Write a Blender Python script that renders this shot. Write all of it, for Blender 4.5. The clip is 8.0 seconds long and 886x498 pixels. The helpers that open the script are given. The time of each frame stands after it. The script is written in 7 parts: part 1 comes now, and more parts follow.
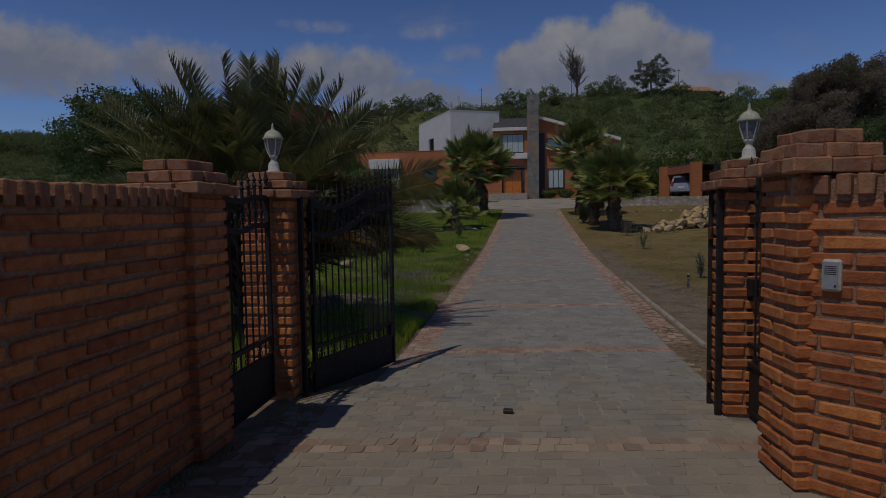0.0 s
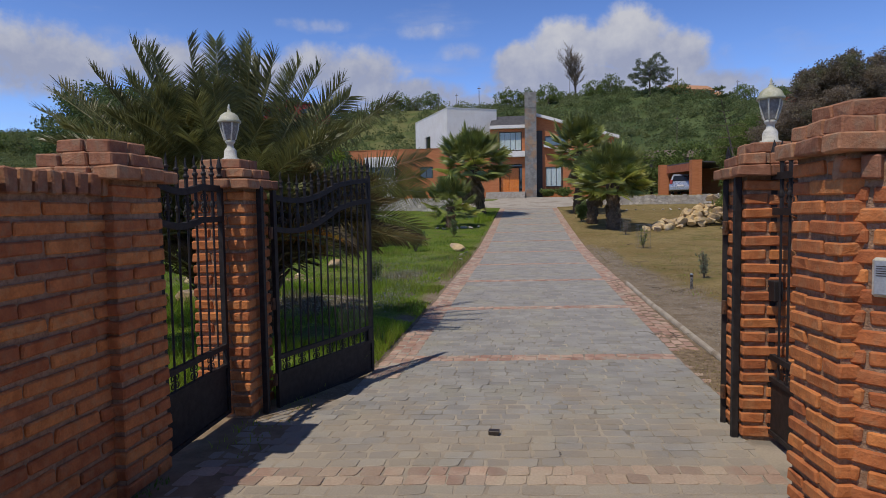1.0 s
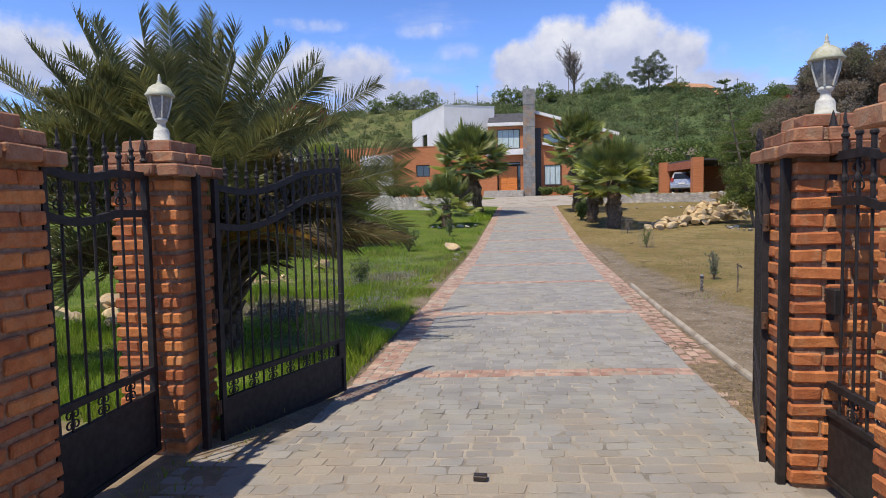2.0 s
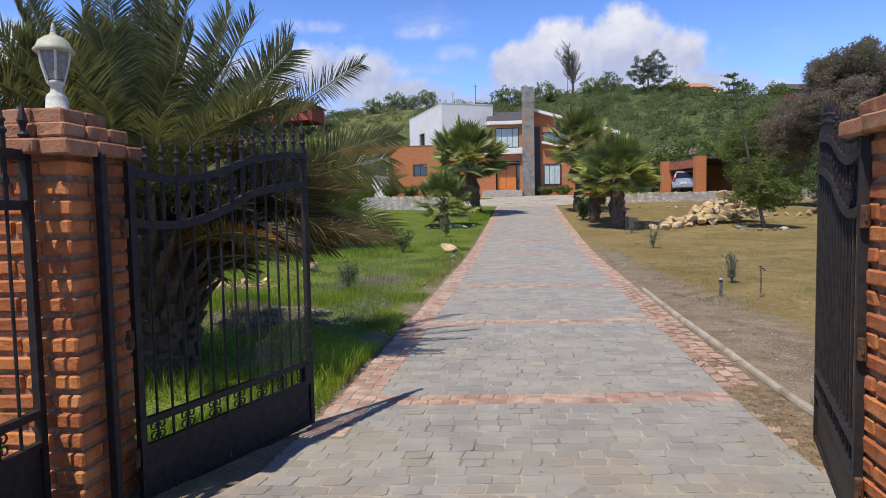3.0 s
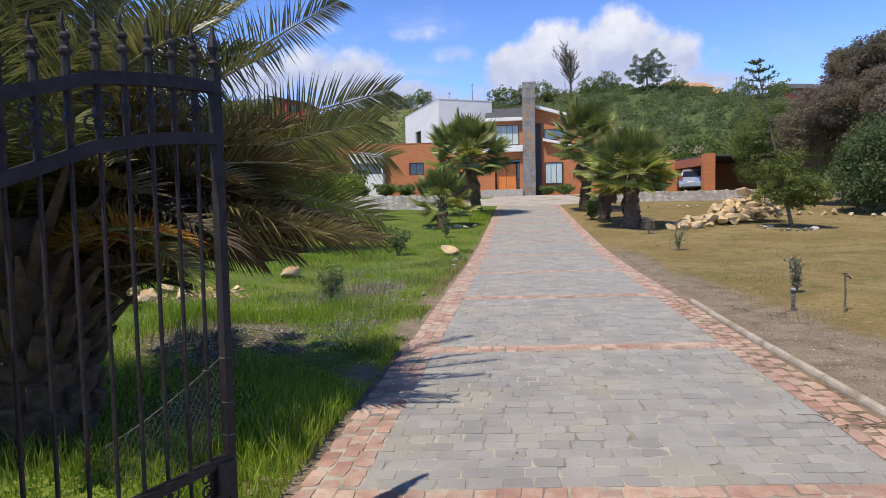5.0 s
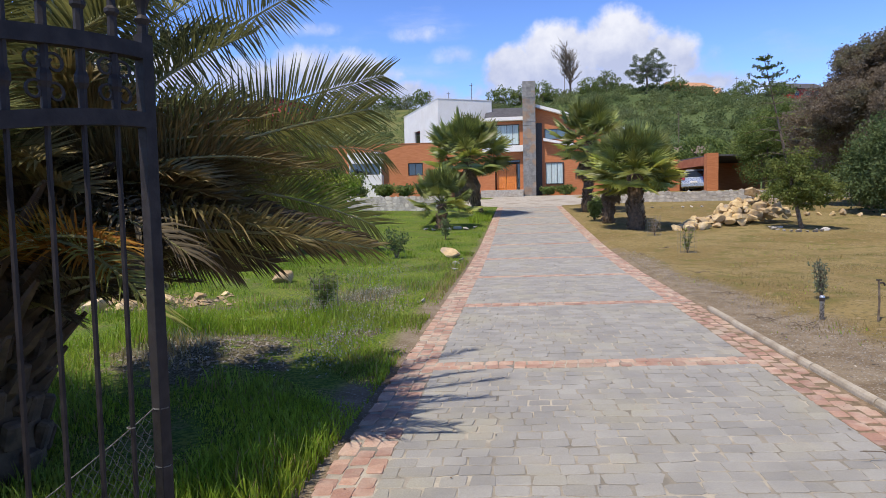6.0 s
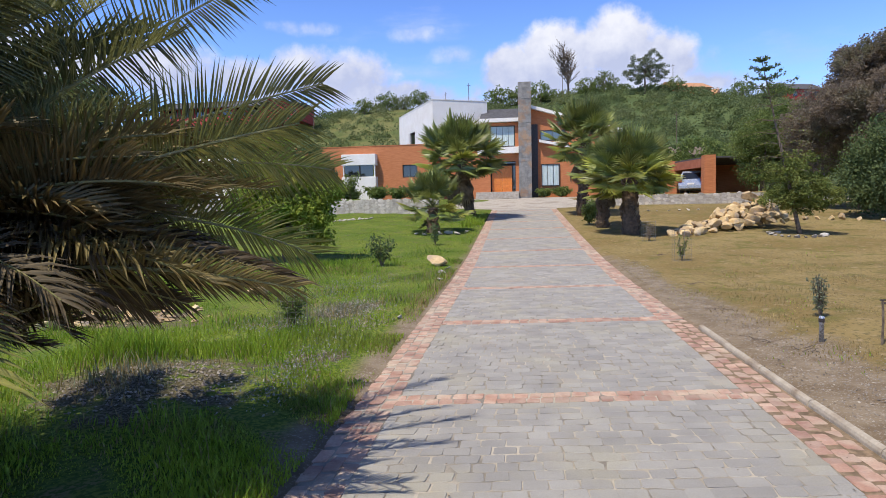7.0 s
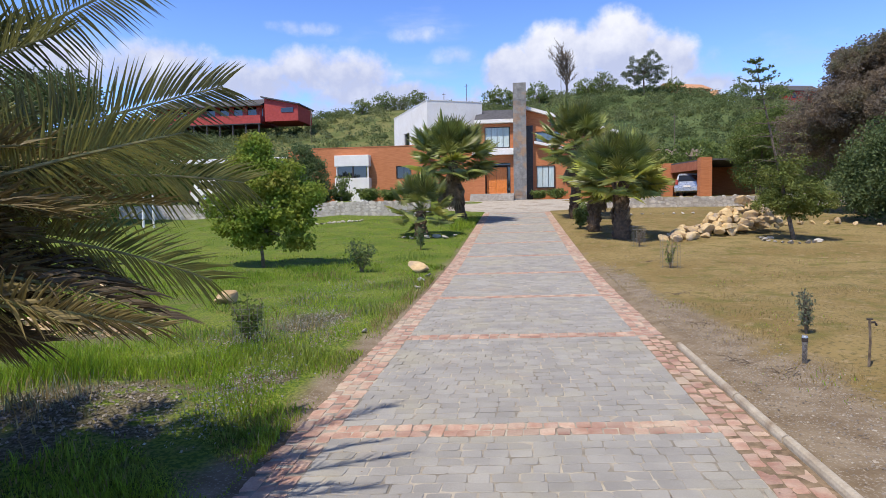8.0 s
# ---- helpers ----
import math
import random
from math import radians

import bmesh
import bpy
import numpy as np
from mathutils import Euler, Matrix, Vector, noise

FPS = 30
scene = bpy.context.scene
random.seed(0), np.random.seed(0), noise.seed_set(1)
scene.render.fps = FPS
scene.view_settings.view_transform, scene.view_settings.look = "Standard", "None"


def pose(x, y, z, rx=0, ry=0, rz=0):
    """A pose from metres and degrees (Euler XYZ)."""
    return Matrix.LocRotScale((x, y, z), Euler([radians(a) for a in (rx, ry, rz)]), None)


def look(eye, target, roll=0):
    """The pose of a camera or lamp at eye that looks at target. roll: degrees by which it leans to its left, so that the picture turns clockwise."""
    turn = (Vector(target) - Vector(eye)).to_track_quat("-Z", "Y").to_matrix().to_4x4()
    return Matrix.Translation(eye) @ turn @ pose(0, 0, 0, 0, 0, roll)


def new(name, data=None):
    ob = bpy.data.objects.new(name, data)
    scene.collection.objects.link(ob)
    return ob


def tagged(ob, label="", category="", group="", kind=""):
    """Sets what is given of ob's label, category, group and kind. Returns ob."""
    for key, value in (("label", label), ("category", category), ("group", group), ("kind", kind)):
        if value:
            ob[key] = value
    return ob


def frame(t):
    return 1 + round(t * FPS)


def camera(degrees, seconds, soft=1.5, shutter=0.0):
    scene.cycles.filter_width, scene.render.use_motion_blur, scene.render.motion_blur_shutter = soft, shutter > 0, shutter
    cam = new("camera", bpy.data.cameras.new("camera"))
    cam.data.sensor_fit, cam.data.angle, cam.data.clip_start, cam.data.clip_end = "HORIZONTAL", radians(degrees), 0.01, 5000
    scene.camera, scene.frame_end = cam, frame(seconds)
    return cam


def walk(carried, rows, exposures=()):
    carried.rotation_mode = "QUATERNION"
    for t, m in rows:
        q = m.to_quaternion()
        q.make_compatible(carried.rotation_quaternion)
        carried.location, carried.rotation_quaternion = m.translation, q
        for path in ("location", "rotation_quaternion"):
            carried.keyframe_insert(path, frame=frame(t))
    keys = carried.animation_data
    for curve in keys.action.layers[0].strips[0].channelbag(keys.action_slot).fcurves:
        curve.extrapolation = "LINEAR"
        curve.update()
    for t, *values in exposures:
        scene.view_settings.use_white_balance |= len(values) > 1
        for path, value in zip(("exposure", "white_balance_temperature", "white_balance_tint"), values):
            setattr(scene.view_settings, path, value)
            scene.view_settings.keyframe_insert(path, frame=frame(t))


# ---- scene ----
cam = camera(71.5, 8.0, soft=0.9)
PATH = [
    (0, (0.233, 0.85, 1.702), (-0.062, 2.824, 1.577), -0.9),
    (0.5, (0.268, 1.176, 1.671), (-0.024, 3.151, 1.545), -0.9),
    (1, (0.296, 1.529, 1.643), (0.006, 3.504, 1.516), -0.9),
    (1.5, (0.32, 1.976, 1.614), (0.032, 3.951, 1.485), -1.0),
    (3, (0.248, 3.44, 1.536), (-0.034, 5.416, 1.41), -1.1),
    (3.5, (0.16, 4.015, 1.505), (-0.115, 5.992, 1.38), -1.2),
    (4, (0.05, 4.525, 1.482), (-0.221, 6.503, 1.358), -1.2),
    (4.5, (-0.063, 5.039, 1.43), (-0.332, 7.017, 1.307), -1.1),
    (6, (-0.259, 6.068, 1.441), (-0.525, 8.047, 1.322), -1.2),
    (6.5, (-0.204, 6.374, 1.528), (-0.469, 8.352, 1.409), -1.2),
    (7, (-0.015, 6.651, 1.602), (-0.277, 8.63, 1.483), -1.2),
    (7.5, (0.188, 6.902, 1.662), (-0.074, 8.881, 1.543), -1.2),
    (8, (0.381, 7.175, 1.708), (0.12, 9.154, 1.59), -1.0),
]
EXPO = [(0.0, -2.0), (0.5, -1.2), (1.0, -0.55), (1.5, 0.04), (2.0, 0.05), (3.5, 0.08), (4.5, 0.12), (6.5, 0.2), (8.0, 0.25)]
walk(cam, [(t, look(eye, target, roll)) for t, eye, target, roll in PATH], EXPO)

# ---- sky and sun ----
SUN_WAY = Vector((-0.30, -0.45, 1.0)).normalized()      # towards the sun
sun = new("sun", bpy.data.lights.new("sun", "SUN"))
sun.data.energy, sun.data.angle, sun.data.color = 4.35, radians(0.55), (1.0, 0.895, 0.765)
sun.matrix_world = look(SUN_WAY * 50, (0, 0, 0))

world = bpy.data.worlds.new("sky")
scene.world = world
world.use_nodes = True
wt = world.node_tree
wt.nodes.clear()


def wnode(kind, **props):
    n = wt.nodes.new(kind)
    for k, v in props.items():
        n.inputs[k].default_value = v
    return n


def wmath(op, a, b=None, c=None):
    n = wt.nodes.new("ShaderNodeMath")
    n.operation = op
    for i, v in enumerate((a, b, c)):
        if v is None:
            continue
        if isinstance(v, (int, float)):
            n.inputs[i].default_value = v
        else:
            wt.links.new(v, n.inputs[i])
    return n.outputs[0]


sky = wt.nodes.new("ShaderNodeTexSky")
sky.sky_type, sky.sun_disc = "NISHITA", False
sky.sun_elevation = math.asin(SUN_WAY.z)
sky.sun_rotation = math.atan2(SUN_WAY.x, SUN_WAY.y)
sky.air_density, sky.dust_density, sky.ozone_density = 1.0, 0.6, 2.5
way = wt.nodes.new("ShaderNodeTexCoord").outputs["Generated"]
split = wt.nodes.new("ShaderNodeSeparateXYZ")
wt.links.new(way, split.inputs[0])
dx, dy, dz = split.outputs
up = wmath("MAXIMUM", dz, 0.02)
# flattened coordinates of a cloud layer
comb = wt.nodes.new("ShaderNodeCombineXYZ")
wt.links.new(wmath("DIVIDE", dx, wmath("ADD", up, 0.35)), comb.inputs[0])
wt.links.new(wmath("DIVIDE", dy, wmath("ADD", up, 0.35)), comb.inputs[1])
wt.links.new(wmath("MULTIPLY", dz, 5.0), comb.inputs[2])
veil = wnode("ShaderNodeTexNoise", Scale=1.9, Detail=7.0, Roughness=0.58)
puff = wnode("ShaderNodeTexNoise", Scale=20.0, Detail=8.0, Roughness=0.58)
curl = wnode("ShaderNodeTexNoise", Scale=52.0, Detail=5.0, Roughness=0.6)
wt.links.new(comb.outputs[0], veil.inputs["Vector"])
wt.links.new(way, puff.inputs["Vector"])
wt.links.new(way, curl.inputs["Vector"])


def cloud(ax, el, w, h):
    """How deep a direction lies in a heap of cloud round an azimuth (from +y to +x) and an elevation, in degrees."""
    u = wmath("DIVIDE", wmath("SUBTRACT", wmath("ARCTAN2", dx, dy), radians(ax)), radians(w))
    v = wmath("DIVIDE", wmath("SUBTRACT", wmath("ARCSINE", dz), radians(el)), radians(h))
    return wmath("SUBTRACT", 1.0, wmath("ADD", wmath("MULTIPLY", u, u), wmath("MULTIPLY", v, v)))


def heaped(specs, soft, rough):
    """Cover of a group of heaps whose edges curl with the fine noise."""
    deep = None
    for spec in specs:
        c = cloud(*spec)
        deep = c if deep is None else wmath("MAXIMUM", deep, c)
    ragged = wmath("MULTIPLY_ADD", puff.outputs[0], 0.65, wmath("MULTIPLY", curl.outputs[0], 0.35))
    n = wt.nodes.new("ShaderNodeMapRange")
    n.interpolation_type = "SMOOTHSTEP"
    wt.links.new(wmath("MULTIPLY_ADD", wmath("SUBTRACT", ragged, 0.5), rough, wmath("MAXIMUM", deep, -2.0)), n.inputs[0])
    n.inputs[1].default_value, n.inputs[2].default_value = 0.0, soft
    return n.outputs[0]


heaps = heaped([(8.4, 13.9, 4.6, 3.6), (3.2, 13.8, 4.4, 3.1), (-1.0, 12.6, 3.2, 2.6), (12.0, 12.3, 3.6, 3.0), (5.0, 10.8, 11.0, 2.4)], 0.7, 1.7)
banks = heaped([(-15.6, 12.2, 5.2, 2.7), (-10.5, 10.4, 6.0, 1.8), (-19.5, 12.6, 5.0, 2.5), (-24.0, 11.6, 6.5, 2.4), (-31.5, 12.2, 6.5, 2.8), (-41.0, 12.0, 8.0, 3.4), (-14.0, 10.6, 7.0, 1.7), (13.0, 10.2, 8.0, 1.5), (33.5, 13.0, 4.0, 2.2), (-2.0, 9.4, 30.0, 1.3)], 0.9, 2.0)
wisps = heaped([(-9.6, 15.9, 3.4, 1.0), (-6.2, 14.0, 2.8, 1.1), (-8.0, 20.3, 8.0, 1.1), (-20.0, 16.2, 4.0, 0.8), (14.5, 11.5, 3.5, 2.0)], 2.4, 3.0)
heaps = wmath("MAXIMUM", heaps, wmath("MAXIMUM", wmath("MULTIPLY", banks, 0.92), wisps))
band = wt.nodes.new("ShaderNodeMapRange")
band.interpolation_type = "SMOOTHSTEP"
wt.links.new(veil.outputs[0], band.inputs[0])
band.inputs[1].default_value, band.inputs[2].default_value, band.inputs[4].default_value = 0.54, 0.80, 0.4
cover = wmath("MINIMUM", wmath("MAXIMUM", heaps, band.outputs[0]), 0.93)
shade = wt.nodes.new("ShaderNodeMix")
shade.data_type = "RGBA"
shade.inputs[6].default_value, shade.inputs[7].default_value = (4.2, 4.5, 5.9, 1), (7.2, 7.2, 7.6, 1)
height = wt.nodes.new("ShaderNodeMapRange")
wt.links.new(dz, height.inputs[0])
height.inputs[1].default_value, height.inputs[2].default_value = math.sin(radians(11.5)), math.sin(radians(17.0))
wt.links.new(wmath("MINIMUM", wmath("MAXIMUM", wmath("ADD", height.outputs[0], wmath("MULTIPLY", wmath("SUBTRACT", puff.outputs[0], 0.5), 2.2)), 0.0), 1.0), shade.inputs[0])
mixed = wt.nodes.new("ShaderNodeMix")
mixed.data_type = "RGBA"
wt.links.new(cover, mixed.inputs[0])
tint = wt.nodes.new("ShaderNodeMix")
tint.data_type, tint.blend_type = "RGBA", "MULTIPLY"
tint.inputs[0].default_value = 1.0
ramp = wt.nodes.new("ShaderNodeMapRange")
wt.links.new(dz, ramp.inputs[0])
ramp.inputs[1].default_value, ramp.inputs[2].default_value, ramp.inputs[3].default_value, ramp.inputs[4].default_value = 0.08, 0.7, 1.0, 0.22
deep = wt.nodes.new("ShaderNodeMix")
deep.data_type, deep.blend_type = "RGBA", "MULTIPLY"
deep.inputs[0].default_value = 1.0
deep.inputs[7].default_value = (1.3, 1.62, 2.45, 1)
wt.links.new(ramp.outputs[0], deep.inputs[6])
wt.links.new(sky.outputs[0], tint.inputs[6])
wt.links.new(deep.outputs[2], tint.inputs[7])
wt.links.new(tint.outputs[2], mixed.inputs[6])
wt.links.new(shade.outputs[2], mixed.inputs[7])
bg = wnode("ShaderNodeBackground", Strength=0.114)
wt.links.new(mixed.outputs[2], bg.inputs[0])
wt.links.new(bg.outputs[0], wt.nodes.new("ShaderNodeOutputWorld").inputs[0])

# ---- materials ----
def mat(name, a, b, scale=6.0, rough=0.8, bump=0.25, grain=60.0, rnd=0.0, metal=0.0, island=False, leafy=0.0, third=None, third_scale=1.2, lo=0.35, hi=0.65, spec=0.5, stretch=None, dust=None):
    """A surface of two colours mixed by noise, a third one in large patches, fine relief, and a tone that differs piece by piece."""
    m = bpy.data.materials.new(name)
    m.use_nodes = True
    t = m.node_tree
    t.nodes.clear()
    L = t.links.new
    out = t.nodes.new("ShaderNodeOutputMaterial")
    p = t.nodes.new("ShaderNodeBsdfPrincipled")
    geo = t.nodes.new("ShaderNodeNewGeometry")
    vec = geo.outputs["Position"]
    if stretch:
        mp = t.nodes.new("ShaderNodeMapping")
        mp.inputs["Scale"].default_value = stretch
        L(vec, mp.inputs[0])
        vec = mp.outputs[0]

    def noise_tex(sc, det=4.0):
        n = t.nodes.new("ShaderNodeTexNoise")
        n.inputs["Scale"].default_value, n.inputs["Detail"].default_value = sc, det
        L(vec, n.inputs["Vector"])
        return n.outputs[0]

    def ranged(x, f0, f1, t0=0.0, t1=1.0):
        r = t.nodes.new("ShaderNodeMapRange")
        L(x, r.inputs[0])
        r.inputs[1].default_value, r.inputs[2].default_value, r.inputs[3].default_value, r.inputs[4].default_value = f0, f1, t0, t1
        return r.outputs[0]

    def mixed(f, x, y):
        n = t.nodes.new("ShaderNodeMix")
        n.data_type = "RGBA"
        L(f, n.inputs[0])
        for i, c in ((6, x), (7, y)):
            if isinstance(c, tuple):
                n.inputs[i].default_value = (*c, 1)
            else:
                L(c, n.inputs[i])
        return n.outputs[2]

    col = mixed(ranged(noise_tex(scale), lo, hi), a, b)
    if third:
        col = mixed(ranged(noise_tex(third_scale, 5.0), 0.5, 0.68), col, third)
    if dust:
        # blown sand, thick just inside the gate and thinning away from it
        sx = t.nodes.new("ShaderNodeSeparateXYZ")
        L(geo.outputs["Position"], sx.inputs[0])
        amount = t.nodes.new("ShaderNodeMath")
        amount.operation = "ADD"
        L(ranged(noise_tex(1.6, 6.0), 0.35, 0.75, 0.0, 1.0), amount.inputs[0])
        L(ranged(sx.outputs[1], 5.0, 8.4, 0.68, -0.22), amount.inputs[1])
        col = mixed(ranged(amount.outputs[0], 0.42, 0.95, 0.0, 0.75), col, dust)
    fine = noise_tex(grain, 6.0)
    hsv = t.nodes.new("ShaderNodeHueSaturation")
    L(col, hsv.inputs["Color"])
    tone = ranged(fine, 0.25, 0.75, 0.86, 1.14)
    if rnd:
        src = geo.outputs["Random Per Island"] if island else t.nodes.new("ShaderNodeObjectInfo").outputs["Random"]
        mul = t.nodes.new("ShaderNodeMath")
        mul.operation = "MULTIPLY"
        L(tone, mul.inputs[0])
        L(ranged(src, 0, 1, 1 - rnd, 1 + rnd), mul.inputs[1])
        tone = mul.outputs[0]
        L(ranged(src, 0, 1, 0.5 - 0.02 * rnd, 0.5 + 0.03 * rnd), hsv.inputs["Hue"])
    L(tone, hsv.inputs["Value"])
    L(hsv.outputs[0], p.inputs["Base Color"])
    p.inputs["Metallic"].default_value = metal
    p.inputs["Specular IOR Level"].default_value = spec
    L(ranged(fine, 0.2, 0.8, max(rough - 0.12, 0.03), min(rough + 0.12, 1.0)), p.inputs["Roughness"])
    if bump:
        bn = t.nodes.new("ShaderNodeBump")
        bn.inputs["Strength"].default_value, bn.inputs["Distance"].default_value = bump, 0.01
        L(fine, bn.inputs["Height"])
        L(bn.outputs[0], p.inputs["Normal"])
    if leafy:
        tr = t.nodes.new("ShaderNodeBsdfTranslucent")
        L(hsv.outputs[0], tr.inputs[0])
        ms = t.nodes.new("ShaderNodeMixShader")
        ms.inputs[0].default_value = leafy
        L(p.outputs[0], ms.inputs[1])
        L(tr.outputs[0], ms.inputs[2])
        L(ms.outputs[0], out.inputs[0])
    else:
        L(p.outputs[0], out.inputs[0])
    return m


BRICK = mat("handmade_brick", (0.39, 0.120, 0.038), (0.55, 0.192, 0.066), 14, 0.92, 0.55, 70, rnd=0.24, third=(0.46, 0.195, 0.082), third_scale=17)
BRICK_CAP = mat("weathered_cap_brick", (0.27, 0.115, 0.06), (0.38, 0.18, 0.10), 14, 0.92, 0.55, 70, rnd=0.2, third=(0.32, 0.19, 0.115), third_scale=15)
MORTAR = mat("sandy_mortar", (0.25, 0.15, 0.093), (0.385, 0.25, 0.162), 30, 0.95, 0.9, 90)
PAVER_LOOK = dict(scale=2.2, rough=0.85, bump=0.5, grain=110, rnd=0.10, third=(0.325, 0.312, 0.26), third_scale=1.3, dust=(0.345, 0.295, 0.23))
PAVER = mat("grey_concrete_paver", (0.263, 0.258, 0.246), (0.328, 0.32, 0.298), island=True, **PAVER_LOOK)
PAVER_ONE = mat("grey_concrete_paver_single", (0.263, 0.258, 0.246), (0.328, 0.32, 0.298), **PAVER_LOOK)
RED_PAVER = mat("red_paver", (0.355, 0.205, 0.155), (0.46, 0.33, 0.262), 6, 0.88, 0.6, 60, rnd=0.2, island=True, third=(0.42, 0.345, 0.27), third_scale=1.5, dust=(0.375, 0.305, 0.235))
SAND = mat("sandy_joint", (0.20, 0.182, 0.152), (0.43, 0.39, 0.32), 3.2, 0.95, 0.4, 90, lo=0.38, hi=0.60, dust=(0.36, 0.305, 0.235))
IRON = mat("black_painted_iron", (0.017, 0.0145, 0.015), (0.034, 0.029, 0.029), 20, 0.6, 0.12, 120, spec=0.3)
RUST = mat("rusty_iron", (0.05, 0.028, 0.018), (0.14, 0.065, 0.03), 24, 0.85, 0.3, 90)
DIRT = mat("trodden_dirt", (0.13, 0.092, 0.055), (0.24, 0.18, 0.115), 9, 0.97, 0.9, 55, third=(0.30, 0.215, 0.14), third_scale=14)
KERB = mat("dirty_kerb_concrete", (0.34, 0.30, 0.24), (0.47, 0.425, 0.35), 6, 0.92, 0.5, 50, third=(0.22, 0.17, 0.12), third_scale=3)
CONCRETE = mat("weathered_concrete", (0.33, 0.30, 0.26), (0.45, 0.42, 0.37), 7, 0.9, 0.4, 60, third=(0.27, 0.24, 0.2))
STONE = mat("pale_field_stone", (0.40, 0.37, 0.33), (0.54, 0.50, 0.44), 3, 0.9, 0.6, 25, rnd=0.2, third=(0.26, 0.24, 0.22), third_scale=2)
PEBBLE = mat("grey_pebble", (0.17, 0.145, 0.12), (0.33, 0.295, 0.25), 6, 0.9, 0.3, 60, rnd=0.3, island=True)
ROCK = mat("ochre_rock", (0.44, 0.305, 0.15), (0.60, 0.46, 0.27), 4, 0.9, 0.7, 22, rnd=0.25, third=(0.33, 0.27, 0.21), third_scale=3)
WHITE = mat("white_render", (0.72, 0.70, 0.67), (0.78, 0.77, 0.75), 1.3, 0.85, 0.2, 30)
ORANGE = mat("orange_face_brick", (0.44, 0.155, 0.06), (0.52, 0.20, 0.085), 2.2, 0.85, 0.35, 30, stretch=(1.0, 1.0, 7.0))
SLATE = mat("grey_slate_cladding", (0.17, 0.17, 0.165), (0.25, 0.245, 0.235), 5, 0.7, 0.4, 30, rnd=0.16, third=(0.30, 0.20, 0.13), third_scale=1.6)
WOOD = mat("varnished_orange_wood", (0.58, 0.165, 0.03), (0.74, 0.26, 0.05), 5, 0.4, 0.15, 25, stretch=(6, 6, 0.8))
ROOF = mat("dark_roof_shingle", (0.055, 0.055, 0.062), (0.10, 0.10, 0.11), 4, 0.85, 0.5, 20)
DARK = mat("dark_frame", (0.03, 0.022, 0.02), (0.05, 0.04, 0.035), 10, 0.5, 0.1, 60)
CURTAIN = mat("pale_curtain", (0.40, 0.52, 0.53), (0.60, 0.68, 0.68), 3, 0.9, 0.2, 20, stretch=(8, 8, 0.4))
TRUNK = mat("palm_trunk_fibre", (0.068, 0.048, 0.033), (0.145, 0.099, 0.063), 9, 0.95, 0.9, 30)
BARK = mat("tree_bark", (0.10, 0.075, 0.055), (0.2, 0.16, 0.12), 12, 0.95, 0.8, 40)
FROND = mat("date_palm_leaflet", (0.088, 0.102, 0.04), (0.222, 0.226, 0.08), 3, 0.40, 0.0, 30, rnd=0.28, leafy=0.34, spec=0.55)
FROND_DRY_SHADED = mat("dead_and_shaded_palm_leaflet", (0.078, 0.06, 0.034), (0.145, 0.108, 0.06), 4, 0.7, 0.0, 30, rnd=0.3, leafy=0.15)
FROND_AGED = mat("olive_palm_leaflet", (0.145, 0.112, 0.042), (0.265, 0.205, 0.08), 4, 0.55, 0.0, 30, rnd=0.3, leafy=0.25)
FROND_OLD = mat("yellowing_palm_leaflet", (0.36, 0.12, 0.015), (0.38, 0.26, 0.05), 4, 0.7, 0.0, 30, rnd=0.3, leafy=0.3, spec=0.2)
# yellower leaflets, their colour brightened as if sun reached the lower fronds
FROND_YELLOW_LIT = mat("yellow_sunlit_palm_leaflet", (0.15, 0.165, 0.045), (0.31, 0.30, 0.085), 3, 0.4, 0.0, 30, rnd=0.28, leafy=0.42, spec=0.5)
RACHIS = mat("palm_rachis", (0.16, 0.165, 0.055), (0.26, 0.24, 0.10), 5, 0.5, 0.1, 50)
FAN = mat("fan_palm_leaf", (0.148, 0.185, 0.058), (0.305, 0.335, 0.09), 2.6, 0.42, 0.0, 30, rnd=0.3, leafy=0.3)
# yellow-green lower fan leaves, with sunlight put into the paler colour
FAN_PALE = mat("yellow_sunlit_fan_leaf", (0.26, 0.31, 0.06), (0.46, 0.45, 0.09), 2.6, 0.45, 0.0, 30, rnd=0.25, leafy=0.35)
FAN_OLD = mat("dry_fan_leaf", (0.14, 0.10, 0.06), (0.25, 0.185, 0.115), 4, 0.85, 0.0, 30, rnd=0.25, leafy=0.15)
LEAF = mat("mid_green_leaf", (0.125, 0.18, 0.055), (0.23, 0.285, 0.09), 1.6, 0.55, 0.0, 20, rnd=0.16, island=True, leafy=0.5, spec=0.15)
LEAF_BRIGHT = mat("bright_leaf", (0.17, 0.27, 0.045), (0.36, 0.42, 0.08), 1.6, 0.55, 0.0, 20, rnd=0.16, island=True, leafy=0.5, third=(0.30, 0.27, 0.06), third_scale=1.0, spec=0.15)
LEAF_DARK = mat("dark_leaf", (0.095, 0.14, 0.06), (0.175, 0.23, 0.10), 1.6, 0.55, 0.0, 20, rnd=0.16, island=True, leafy=0.5, spec=0.15)
LEAF_BROWN = mat("purple_brown_leaf", (0.205, 0.168, 0.13), (0.335, 0.28, 0.215), 1.2, 0.6, 0.0, 20, rnd=0.16, island=True, leafy=0.55, third=(0.19, 0.20, 0.115), third_scale=0.6, spec=0.15)
LEAF_GREY = mat("grey_green_leaf", (0.15, 0.18, 0.12), (0.24, 0.27, 0.18), 1.6, 0.55, 0.0, 20, rnd=0.16, island=True, leafy=0.5, spec=0.15)
